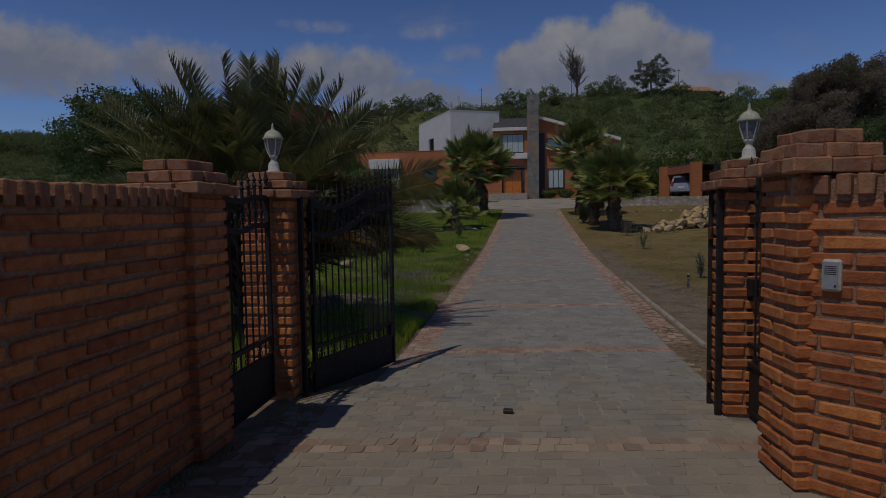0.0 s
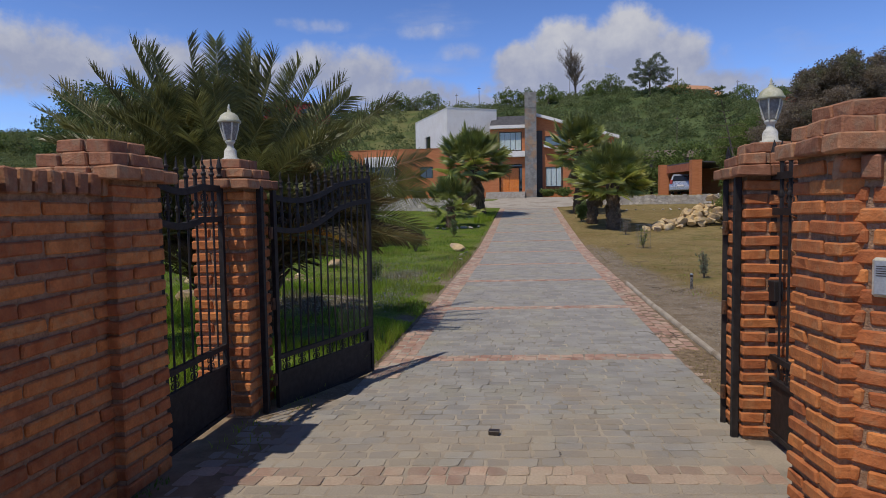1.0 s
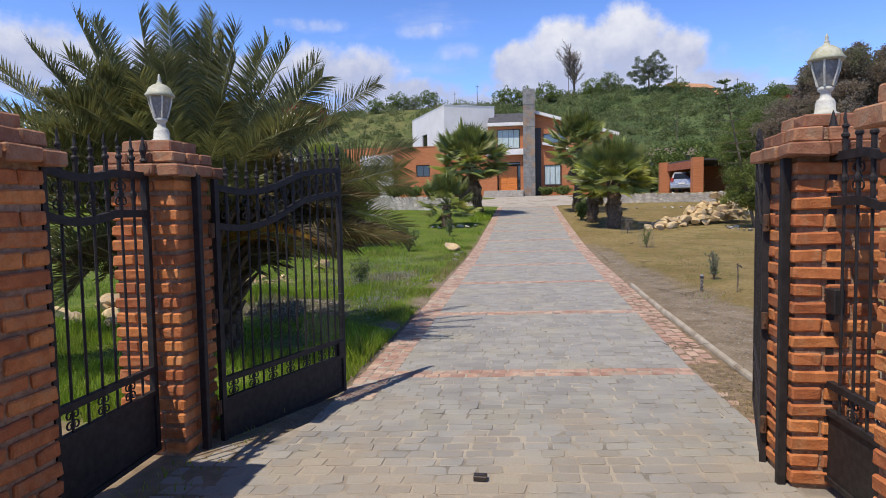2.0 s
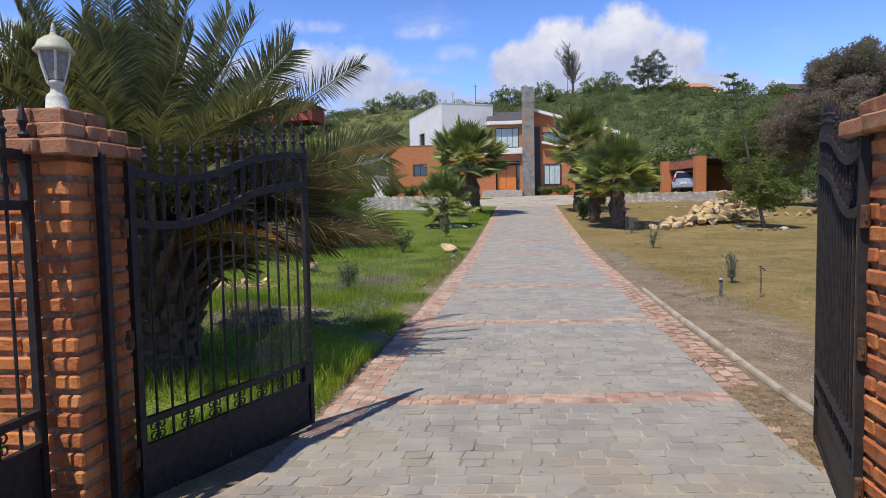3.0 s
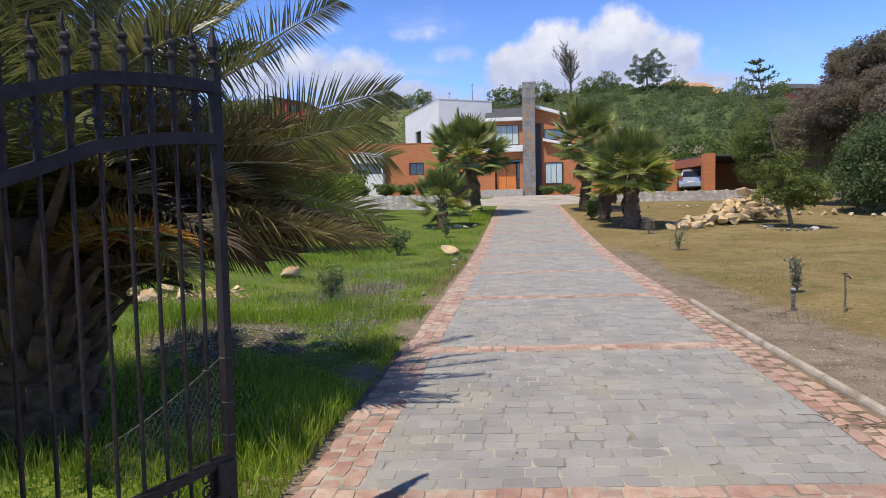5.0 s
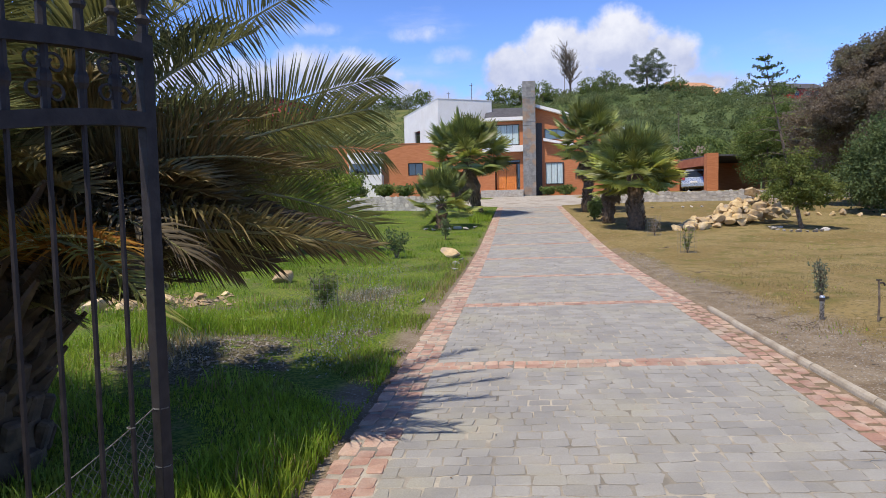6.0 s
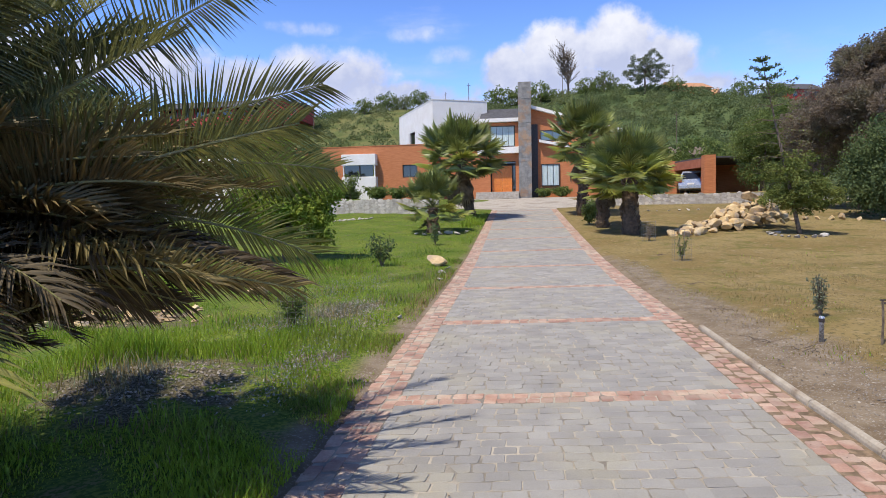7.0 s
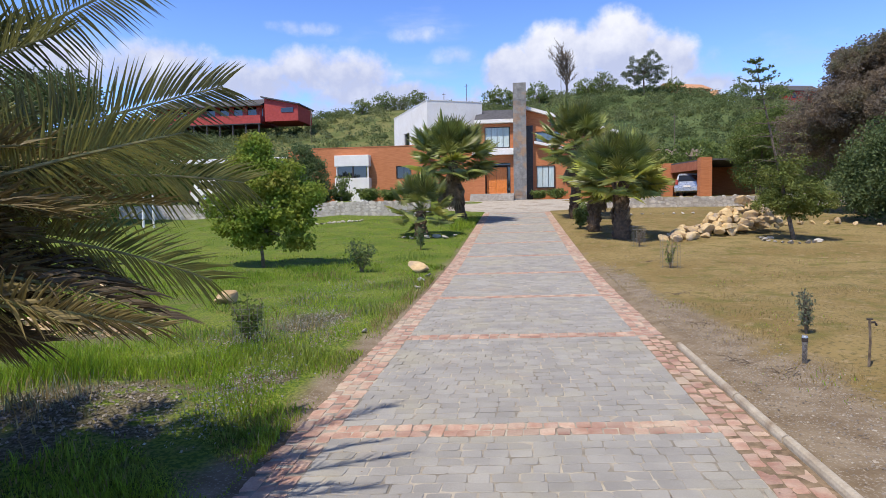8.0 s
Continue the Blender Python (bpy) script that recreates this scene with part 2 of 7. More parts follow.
SHRUB = mat("hillside_scrub", (0.138, 0.182, 0.075), (0.21, 0.25, 0.11), 0.10, 0.8, 0.0, 6, rnd=0.08, island=True, leafy=0.5, third=(0.22, 0.25, 0.12), third_scale=0.045, spec=0.15)
LEAF_FEATHER = mat("feathery_leaf", (0.13, 0.17, 0.045), (0.24, 0.27, 0.08), 1.6, 0.55, 0.0, 20, rnd=0.16, island=True, leafy=0.45, spec=0.15)
GRASS = mat("lush_grass_blade", (0.185, 0.30, 0.022), (0.35, 0.45, 0.045), 1.1, 0.55, 0.0, 20, rnd=0.3, island=True, leafy=0.5, third=(0.24, 0.29, 0.06), third_scale=0.7)
GRASS_DEEP = mat("deep_grass_blade", (0.08, 0.16, 0.018), (0.17, 0.27, 0.035), 1.4, 0.55, 0.0, 20, rnd=0.3, island=True, leafy=0.45)
DRY = mat("dry_grass_blade", (0.27, 0.20, 0.08), (0.37, 0.295, 0.14), 1.1, 0.8, 0.0, 20, rnd=0.3, island=True, leafy=0.2, third=(0.18, 0.19, 0.06), third_scale=0.5)
WEED = mat("grey_weed_flower", (0.23, 0.24, 0.21), (0.36, 0.365, 0.34), 4, 0.7, 0.0, 30, rnd=0.25, island=True, leafy=0.3)
GRASS_GREY = mat("grey_green_stalk", (0.17, 0.20, 0.12), (0.27, 0.29, 0.19), 1.4, 0.6, 0.0, 20, rnd=0.3, island=True, leafy=0.4)
LAMP_WHITE = mat("weathered_white_enamel", (0.50, 0.50, 0.43), (0.66, 0.66, 0.60), 18, 0.7, 0.15, 90, third=(0.40, 0.39, 0.28), third_scale=9)
LAMP_TOP = mat("mossy_lamp_enamel", (0.32, 0.33, 0.20), (0.52, 0.52, 0.42), 14, 0.6, 0.2, 90)
RED_WALL = mat("red_boards", (0.33, 0.035, 0.032), (0.42, 0.055, 0.045), 2, 0.7, 0.2, 10)
SILVER = mat("silver_car_paint", (0.42, 0.45, 0.49), (0.46, 0.49, 0.53), 1, 0.28, 0.0, 30, metal=0.6)
RUBBER = mat("black_rubber", (0.012, 0.012, 0.012), (0.03, 0.03, 0.03), 20, 0.8, 0.2, 60)
BEAM_RED = mat("red_brown_lintel_brick", (0.30, 0.10, 0.055), (0.38, 0.14, 0.08), 3, 0.85, 0.3, 20)
TERRACOTTA = mat("terracotta_tile", (0.42, 0.20, 0.10), (0.52, 0.30, 0.17), 3, 0.9, 0.3, 12)
PLASTIC = mat("grey_plastic", (0.30, 0.33, 0.37), (0.36, 0.39, 0.43), 20, 0.45, 0.05, 90)
NET_WIRE = mat("dull_thin_wire", (0.11, 0.11, 0.10), (0.2, 0.19, 0.17), 30, 0.7, 0.0, 90)
# near-black, so the unseen blocking walls bounce little light back
BLOCKER = mat("dark_light_blocker", (0.075, 0.065, 0.055), (0.13, 0.115, 0.10), 2, 0.95, 0.4, 30)
WIRE = mat("galvanised_wire", (0.20, 0.19, 0.17), (0.3, 0.28, 0.25), 30, 0.6, 0.0, 90, metal=0.4)


def glass(name, tint, rough=0.03):
    m = bpy.data.materials.new(name)
    m.use_nodes = True
    p = m.node_tree.nodes["Principled BSDF"]
    p.inputs["Base Color"].default_value = (*tint, 1)
    p.inputs["Roughness"].default_value = rough
    p.inputs["Specular IOR Level"].default_value = 0.9
    return m


GLASS = glass("window_glass", (0.10, 0.14, 0.15))
GLASS_DARK = glass("dark_window_glass", (0.012, 0.014, 0.016))
FROST = mat("frosted_lamp_glass", (0.20, 0.205, 0.20), (0.29, 0.295, 0.285), 12, 0.25, 0.0, 60)


# ---- mesh helpers ----
class MB:
    """Gathers corners and faces of one mesh."""
    def __init__(self):
        self.v, self.f, self.base = [], [], None

    def add(self, vs, fs, m=None):
        k = len(self.v)
        self.v += [tuple(m @ Vector(p)) for p in vs] if m is not None else [tuple(p) for p in vs]
        self.f += [tuple(i + k for i in q) for q in fs]
        return self

    def box(self, x0, x1, y0, y1, z0, z1, m=None):
        vs = [(x, y, z) for z in (z0, z1) for y in (y0, y1) for x in (x0, x1)]
        return self.add(vs, [(0, 2, 3, 1), (4, 5, 7, 6), (0, 1, 5, 4), (2, 6, 7, 3), (0, 4, 6, 2), (1, 3, 7, 5)], m)

    def soft(self, x0, x1, y0, y1, z0, z1, c=0.01, m=None, jit=0.0, rng=None):
        """A box with chamfered edges and corners, a little uneven."""
        vs, idx = [], {}
        for sx in (0, 1):
            for sy in (0, 1):
                for sz in (0, 1):
                    q = [(x0, x1)[sx], (y0, y1)[sy], (z0, z1)[sz]]
                    s = [1 if k == 0 else -1 for k in (sx, sy, sz)]
                    off = [rng.uniform(-jit, jit) for _ in range(3)] if jit else (0, 0, 0)
                    for a in range(3):
                        p = [q[i] + (s[i] * c if i != a else 0) + off[i] for i in range(3)]
                        idx[(sx, sy, sz, a)] = len(vs)
                        vs.append(p)
        I, fs = idx, []
        for k in (0, 1):
            fs.append([I[(k, 0, 0, 0)], I[(k, 0, 1, 0)], I[(k, 1, 1, 0)], I[(k, 1, 0, 0)]][::1 if k == 0 else -1])
            fs.append([I[(0, k, 0, 1)], I[(1, k, 0, 1)], I[(1, k, 1, 1)], I[(0, k, 1, 1)]][::1 if k == 0 else -1])
            fs.append([I[(0, 0, k, 2)], I[(0, 1, k, 2)], I[(1, 1, k, 2)], I[(1, 0, k, 2)]][::1 if k == 0 else -1])
        for p in (0, 1):
            for q in (0, 1):
                fs.append([I[(p, q, 0, 0)], I[(p, q, 1, 0)], I[(p, q, 1, 1)], I[(p, q, 0, 1)]])
                fs.append([I[(p, 0, q, 0)], I[(p, 1, q, 0)], I[(p, 1, q, 2)], I[(p, 0, q, 2)]])
                fs.append([I[(0, p, q, 1)], I[(1, p, q, 1)], I[(1, p, q, 2)], I[(0, p, q, 2)]])
                for r in (0, 1):
                    fs.append([I[(p, q, r, 0)], I[(p, q, r, 1)], I[(p, q, r, 2)]])
        return self.add(vs, fs, m)

    def tube(self, pts, r, n=6, cap=True, m=None):
        pts = [Vector(p) for p in pts]
        rs = r if isinstance(r, (list, tuple)) else [r] * len(pts)
        vs, fs = [], []
        ref = Vector((0, 0, 1))
        for i, p in enumerate(pts):
            d = (pts[min(i + 1, len(pts) - 1)] - pts[max(i - 1, 0)]).normalized()
            if abs(d.dot(ref)) > 0.95:
                ref = Vector((1, 0, 0)) if abs(d.x) < 0.9 else Vector((0, 1, 0))
            a = d.cross(ref).normalized()
            b = d.cross(a)
            ref = a.cross(d)
            for k in range(n):
                t = 2 * math.pi * (k + 0.5) / n
                vs.append(p + (a * math.cos(t) + b * math.sin(t)) * rs[i])
        for i in range(len(pts) - 1):
            for k in range(n):
                q = (k + 1) % n
                fs.append((i * n + k, i * n + q, (i + 1) * n + q, (i + 1) * n + k))
        if cap:
            fs += [tuple(range(n))[::-1], tuple(range((len(pts) - 1) * n, len(pts) * n))]
        return self.add(vs, fs, m)

    def lathe(self, prof, n=12, m=None):
        vs, fs = [], []
        for r, z in prof:
            for k in range(n):
                t = 2 * math.pi * k / n
                vs.append((r * math.cos(t), r * math.sin(t), z))
        for i in range(len(prof) - 1):
            for k in range(n):
                q = (k + 1) % n
                fs.append((i * n + k, i * n + q, (i + 1) * n + q, (i + 1) * n + k))
        fs += [tuple(range(n))[::-1], tuple(range((len(prof) - 1) * n, len(prof) * n))]
        return self.add(vs, fs, m)

    def mesh(self, name, material, smooth=False):
        if self.base is not None:
            b = self.base
            self.v = [(x - b.x, y - b.y, z - b.z) for x, y, z in self.v]
        me = bpy.data.meshes.new(name)
        me.from_pydata(self.v, [], self.f)
        me.materials.append(material)
        if smooth:
            me.polygons.foreach_set("use_smooth", [True] * len(me.polygons))
        me.update()
        return me


def thing(name, m, label, category, group="", kind=""):
    ob = new(name)
    ob.empty_display_size = 0.1
    ob.matrix_world = m
    return tagged(ob, label, category, group, kind)


def part(name, mb, material, parent=None, label="", smooth=False, kind=""):
    ob = new(name, mb.mesh(name, material, smooth) if isinstance(mb, MB) else mb)
    if parent is not None:
        ob.parent = parent
    return tagged(ob, label, kind=kind)


def solo(name, mb, material, label, category, group="", kind="", m=None, smooth=False):
    ob = new(name, mb.mesh(name, material, smooth) if isinstance(mb, MB) else mb)
    if m is not None:
        ob.matrix_world = m
    return tagged(ob, label, category, group, kind)


def sheet(name, verts, faces, material, smooth=False):
    """A mesh from numpy rows."""
    me = bpy.data.meshes.new(name)
    verts, faces = np.asarray(verts, dtype=np.float32), np.asarray(faces, dtype=np.int32)
    k = faces.shape[1]
    me.vertices.add(len(verts))
    me.vertices.foreach_set("co", verts.ravel())
    me.loops.add(faces.size)
    me.loops.foreach_set("vertex_index", faces.ravel())
    me.polygons.add(len(faces))
    me.polygons.foreach_set("loop_start", np.arange(0, faces.size, k, dtype=np.int32))
    me.polygons.foreach_set("use_smooth", np.full(len(faces), bool(smooth)))
    me.materials.append(material)
    me.update(calc_edges=True)
    return me

# ---- the lie of the land ----
PROFILE_Y = [-80, 2, 6, 8.5, 12, 15.5, 20, 24, 30, 36, 45, 50, 56, 76, 150, 175, 260, 700]
PROFILE_Z = [0.0, 0.0, -0.02, -0.10, -0.05, 0.03, 0.12, 0.28, 0.68, 1.12, 1.78, 2.3, 2.62, 3.0, 26.0, 27.0, 12.0, -20.0]


def lie(x, y):
    """Height of the ground sheet at arrays x, y."""
    x, y = np.asarray(x, dtype=float), np.asarray(y, dtype=float)
    soft = np.clip((y - 30) / 60, 0.5, 6.0)
    z = sum(np.interp(y + soft * k, PROFILE_Y, PROFILE_Z) for k in (-1, -0.5, 0, 0.5, 1)) / 5
    # terraces that the two stone walls hold up
    left = np.clip((-5.2 - x) / 0.6, 0, 1) * np.clip((y - 42.55) / 0.1, 0, 1)
    right = np.clip((x - 4.6) / 0.6, 0, 1) * np.clip((y - 45.15) / 0.1, 0, 1)
    t = np.maximum(left, right) * np.clip((62 - y) / 6, 0, 1)
    z = z + t * np.maximum(2.42 - z, 0)
    hill = np.clip((y - 80) / 60, 0, 1)
    z = z + hill * (1.4 * np.sin(x / 23.0 + 0.6) + 1.0 * np.sin(x / 9.0 + y / 13.0) - np.clip((-x - 50) / 60, 0, 1) * 4.0 - np.clip((x - 25) / 60, 0, 1) * 3.0)
    # gentle unevenness off the drive
    off = np.clip((np.abs(x - 0.3) - 2.6) / 2.0, 0, 1) * np.clip(1.2 - hill, 0, 1)
    z = z + off * (0.05 * np.sin(x * 0.9 + 1) * np.sin(y * 0.7) + 0.025 * np.sin(x * 2.3) * np.sin(y * 1.9 + 2))
    # low mound of rubble on the lawn
    z = z + 0.17 * np.exp(-((x + 3.6) / 0.95) ** 2 - ((y - 12.1) / 0.85) ** 2)
    return z


def lz(x, y):
    return float(lie(x, y))


def drive_mid(y):
    return 0.40 - 0.012 * (y - 10)


def drive_half(y):
    return 1.86 + 0.0015 * (y - 10)


def ground_material():
    m = bpy.data.materials.new("lawn_and_soil")
    m.use_nodes = True
    t = m.node_tree
    t.nodes.clear()
    L = t.links.new
    out, p = t.nodes.new("ShaderNodeOutputMaterial"), t.nodes.new("ShaderNodeBsdfPrincipled")
    geo = t.nodes.new("ShaderNodeNewGeometry")
    sp = t.nodes.new("ShaderNodeSeparateXYZ")
    L(geo.outputs["Position"], sp.inputs[0])

    def ns(sc, det=5.0):
        n = t.nodes.new("ShaderNodeTexNoise")
        n.inputs["Scale"].default_value, n.inputs["Detail"].default_value = sc, det
        L(geo.outputs["Position"], n.inputs["Vector"])
        return n.outputs[0]

    def rg(x, f0, f1, t0=0.0, t1=1.0):
        r = t.nodes.new("ShaderNodeMapRange")
        r.interpolation_type = "SMOOTHSTEP"
        L(x, r.inputs[0])
        r.inputs[1].default_value, r.inputs[2].default_value, r.inputs[3].default_value, r.inputs[4].default_value = f0, f1, t0, t1
        return r.outputs[0]

    def mx(f, a, b):
        n = t.nodes.new("ShaderNodeMix")
        n.data_type = "RGBA"
        L(f, n.inputs[0])
        for i, c in ((6, a), (7, b)):
            if isinstance(c, tuple):
                n.inputs[i].default_value = (*c, 1)
            else:
                L(c, n.inputs[i])
        return n.outputs[2]

    def mt(op, a, b):
        n = t.nodes.new("ShaderNodeMath")
        n.operation = op
        for i, c in enumerate((a, b)):
            if isinstance(c, (int, float)):
                n.inputs[i].default_value = c
            else:
                L(c, n.inputs[i])
        return n.outputs[0]

    green = mx(rg(ns(0.8), 0.35, 0.65), (0.115, 0.17, 0.024), (0.19, 0.225, 0.04))
    green = mx(rg(ns(2.6), 0.52, 0.7), green, (0.17, 0.155, 0.07))
    green = mx(rg(ns(30.0, 6.0), 0.42, 0.6), green, (0.06, 0.105, 0.014))
    dry = mx(rg(ns(0.45), 0.35, 0.65), (0.205, 0.15, 0.06), (0.265, 0.205, 0.09))
    dry = mx(rg(ns(1.7), 0.5, 0.68), dry, (0.15, 0.135, 0.042))
    dry = mx(rg(ns(5.0), 0.55, 0.72), dry, (0.29, 0.225, 0.125))
    dry = mx(rg(ns(16.0, 6.0), 0.50, 0.66), dry, (0.135, 0.112, 0.05))
    soil = mx(rg(ns(3.0), 0.3, 0.7), (0.165, 0.125, 0.082), (0.25, 0.205, 0.148))
    soil = mx(rg(ns(45.0, 2.0), 0.55, 0.7), soil, (0.31, 0.275, 0.23))
    sand = mx(rg(ns(6.0), 0.3, 0.7), (0.20, 0.15, 0.098), (0.30, 0.235, 0.16))
    gravel = mx(rg(ns(38.0, 3.0), 0.42, 0.66), (0.07, 0.052, 0.035), (0.19, 0.16, 0.125))
    scrub = mx(rg(ns(0.13), 0.35, 0.65), (0.055, 0.085, 0.032), (0.095, 0.13, 0.05))
    wob = mt("MULTIPLY", mt("SUBTRACT", ns(0.9), 0.5), 1.6)
    x, y = sp.outputs[0], sp.outputs[1]
    col = mx(rg(mt("ADD", x, wob), -0.4, 0.4), green, dry)
    # trodden gravelly soil beside the kerb, narrowing away from the gate
    edge = mt("ADD", mt("SUBTRACT", x, wob), mt("MULTIPLY", y, 0.10))
    onright = rg(x, 0.6, 1.0)
    col = mx(mt("MULTIPLY", onright, rg(edge, 4.5, 5.1, 1.0, 0.0)), col, soil)
    # bare strip along the lawn's edge
    col = mx(mt("MULTIPLY", rg(mt("ADD", x, mt("MULTIPLY", wob, 0.35)), -1.95, -1.6), rg(x, 0.0, 0.2, 1.0, 0.0)), col, soil)
    for cx, cy, rx, ry in ((-3.6, 12.1, 1.1, 1.0), (-2.4, 13.2, 0.4, 0.5), (-2.9, 16.4, 0.6, 0.9), (-6.8, 15.6, 2.0, 1.1)):
        u, w = mt("DIVIDE", mt("SUBTRACT", x, cx), rx), mt("DIVIDE", mt("SUBTRACT", y, cy), ry)
        rr = mt("ADD", mt("ADD", mt("MULTIPLY", u, u), mt("MULTIPLY", w, w)), mt("MULTIPLY", mt("SUBTRACT", ns(2.2, 7.0), 0.5), 4.5))
        col = mx(rg(rr, 0.35, 1.0, 0.85, 0.0), col, gravel)
    col = mx(rg(mt("ADD", y, wob), 6.3, 7.2, 1.0, 0.0), col, sand)
    meadow = mx(rg(ns(0.2), 0.4, 0.65), (0.15, 0.155, 0.06), (0.09, 0.12, 0.04))
    col = mx(rg(y, 62.0, 72.0), col, scrub)
    col = mx(mt("MULTIPLY", rg(y, 95.0, 110.0), rg(x, -20.0, -12.0, 1.0, 0.0)), col, meadow)
    L(col, p.inputs["Base Color"])
    p.inputs["Roughness"].default_value = 0.95
    p.inputs["Specular IOR Level"].default_value = 0.15
    bn = t.nodes.new("ShaderNodeBump")
    bn.inputs["Strength"].default_value, bn.inputs["Distance"].default_value = 0.8, 0.03
    L(ns(14.0, 8.0), bn.inputs["Height"])
    L(bn.outputs[0], p.inputs["Normal"])
    L(p.outputs[0], out.inputs[0])
    return m


def stretch_axis(lo, a, b, hi, fine, n):
    mid = np.arange(a, b, fine)
    k = np.linspace(0, 1, n + 1)[1:]
    return np.concatenate([(a - (a - lo) * k ** 2.2)[::-1], mid, b + (hi - b) * k ** 2.2])


gx = stretch_axis(-700, -26, 26, 700, 0.4, 60)
gy = np.unique(np.concatenate([stretch_axis(-300, -2, 66, 700, 0.4, 70), [42.5, 42.56, 42.66, 45.1, 45.16, 45.26], np.arange(66, 180, 2.0)]))
GX, GY = np.meshgrid(gx, gy)
under = np.clip((drive_half(GY) + 0.05 - np.abs(GX - drive_mid(GY))) / 0.15, 0, 1) * np.clip((46 - GY) / 1, 0, 1)
GZ = lie(GX, GY) - 0.10 * under
nx, ny = len(gx), len(gy)
a = (np.arange(ny - 1)[:, None] * nx + np.arange(nx - 1)[None, :]).ravel()
ground = new("ground", sheet("ground", np.stack([GX.ravel(), GY.ravel(), GZ.ravel()], 1), np.stack([a, a + 1, a + nx + 1, a + nx], 1), ground_material(), True))
tagged(ground, "green lawn, dry grass and scrubby hillside on brown soil", "ground", kind="structure")

# ---- the paved drive ----
road = new("road")
tagged(road, "driveway of grey concrete pavers with red cross bands and borders", "driveway", kind="structure")
ys = np.arange(-8.0, 44.5, 0.5)
bed = MB()
for i in range(len(ys) - 1):
    y0, y1 = ys[i], ys[i + 1]
    q = [(drive_mid(y) + s * (drive_half(y) + (0.15 if y < 6.7 else -0.02)), y, lz(drive_mid(y), y) - 0.004) for y, s in ((y0, -1), (y0, 1), (y1, 1), (y1, -1))]
    bed.add(q, [(0, 1, 2, 3)])
part("paving_bed", bed, SAND, road, "sandy bed in the paving joints")
dirt = MB()
for i in range(40):
    y0, y1 = 5.9 + i * 0.24, 6.14 + i * 0.24
    q = []
    for y in (y0, y1):
        broken = min(1.0, max(0.0, (9.4 - y) / 0.9))
        e, z = drive_mid(y) + drive_half(y) + 0.06, lz(0.3, y) - 0.0015
        q.append([(e - 0.40, y, z - 0.002), (e - 0.3, y, z + 0.005 * broken), (e, y, z + 0.014 * broken)])
    dirt.add(q[0] + q[1], [(0, 1, 4, 3), (1, 2, 5, 4)])
part("dirt_strip", dirt, DIRT, road, "brown dirt in the joints and where the border has broken out", smooth=True)
apron = MB()
for i in range(24):
    y0, y1 = 43.4 + i * 0.5, 43.9 + i * 0.5
    w0, w1 = (min(1.9 + max(0, y - 43.9) * 1.6, 5.0) for y in (y0, y1))
    apron.add([(-w0 + 0.0, y0, lz(0, y0) + 0.006), (w0, y0, lz(0, y0) + 0.006), (w1, y1, lz(0, y1) + 0.006), (-w1, y1, lz(0, y1) + 0.006)], [(0, 1, 2, 3)])
part("apron", apron, CONCRETE, road, "pale concrete apron before the house")


def pave(cells, top, rng, gap=0.0036, lift=0.0025, rough=0.011, tilt=0.0014):
    """Corners and faces of tumbled pavers: cells are rows of x0, x1, y0, y1."""
    c = np.asarray(cells, dtype=float)
    n = len(c)
    g = gap * 0.6 + rng.uniform(0, 0.004, (n, 1))
    x0, x1, y0, y1 = c[:, :1] + g, c[:, 1:2] - g, c[:, 2:3] + g, c[:, 3:4] - g
    sk, sy = rng.uniform(-rough, rough, (n, 4)), rng.uniform(-rough * 0.8, rough * 0.8, (n, 4))
    X = np.concatenate([x0, x1, x1, x0], 1) + sk
    Y = np.concatenate([y0, y0, y1, y1], 1) + sy
    # eight corners: each of the four is knocked off by its own amount
    k = rng.uniform(0.05, 0.17, (n, 4, 1))
    P = np.stack([X, Y], 2)
    prv, nxt = np.roll(P, 1, 1), np.roll(P, -1, 1)
    O = np.stack([P + (prv - P) * k, P + (nxt - P) * k * 0.75], 2).reshape(n, 8, 2)
    X, Y = O[:, :, 0], O[:, :, 1]
    Y = Y + 0.12 * (X - drive_mid(Y)) + 0.006 * np.sin(X * 5 + Y * 3)   # the rows lie a little askew
    cx, cy = X.mean(1, keepdims=True), Y.mean(1, keepdims=True)
    lean = rng.normal(0, tilt, (n, 2)) / 0.08
    Z = top(X, Y) + rng.uniform(-0.002, lift, (n, 1)) + (X - cx) * lean[:, :1] + (Y - cy) * lean[:, 1:]
    s = 0.955
    low = np.stack([X, Y, Z - 0.03], 2)
    mid = np.stack([X, Y, Z - 0.0028], 2)
    hi = np.stack([cx + (X - cx) * s, cy + (Y - cy) * (s - 0.015), Z], 2)
    v = np.concatenate([low, mid, hi], 1)
    f = []
    for r in (0, 8):
        for k in range(8):
            q = (k + 1) % 8
            f.append((r + k, r + q, r + 8 + q, r + 8 + k))
    for a, b, c2, d in ((16, 17, 18, 19), (16, 19, 20, 23), (20, 21, 22, 23)):
        f.append((a, b, c2, d))
    return v, np.array(f)


def joined(v, f):
    n, k = v.shape[0], v.shape[1]
    return v.reshape(-1, 3), (f[None] + (np.arange(n) * k)[:, None, None]).reshape(-1, f.shape[1])


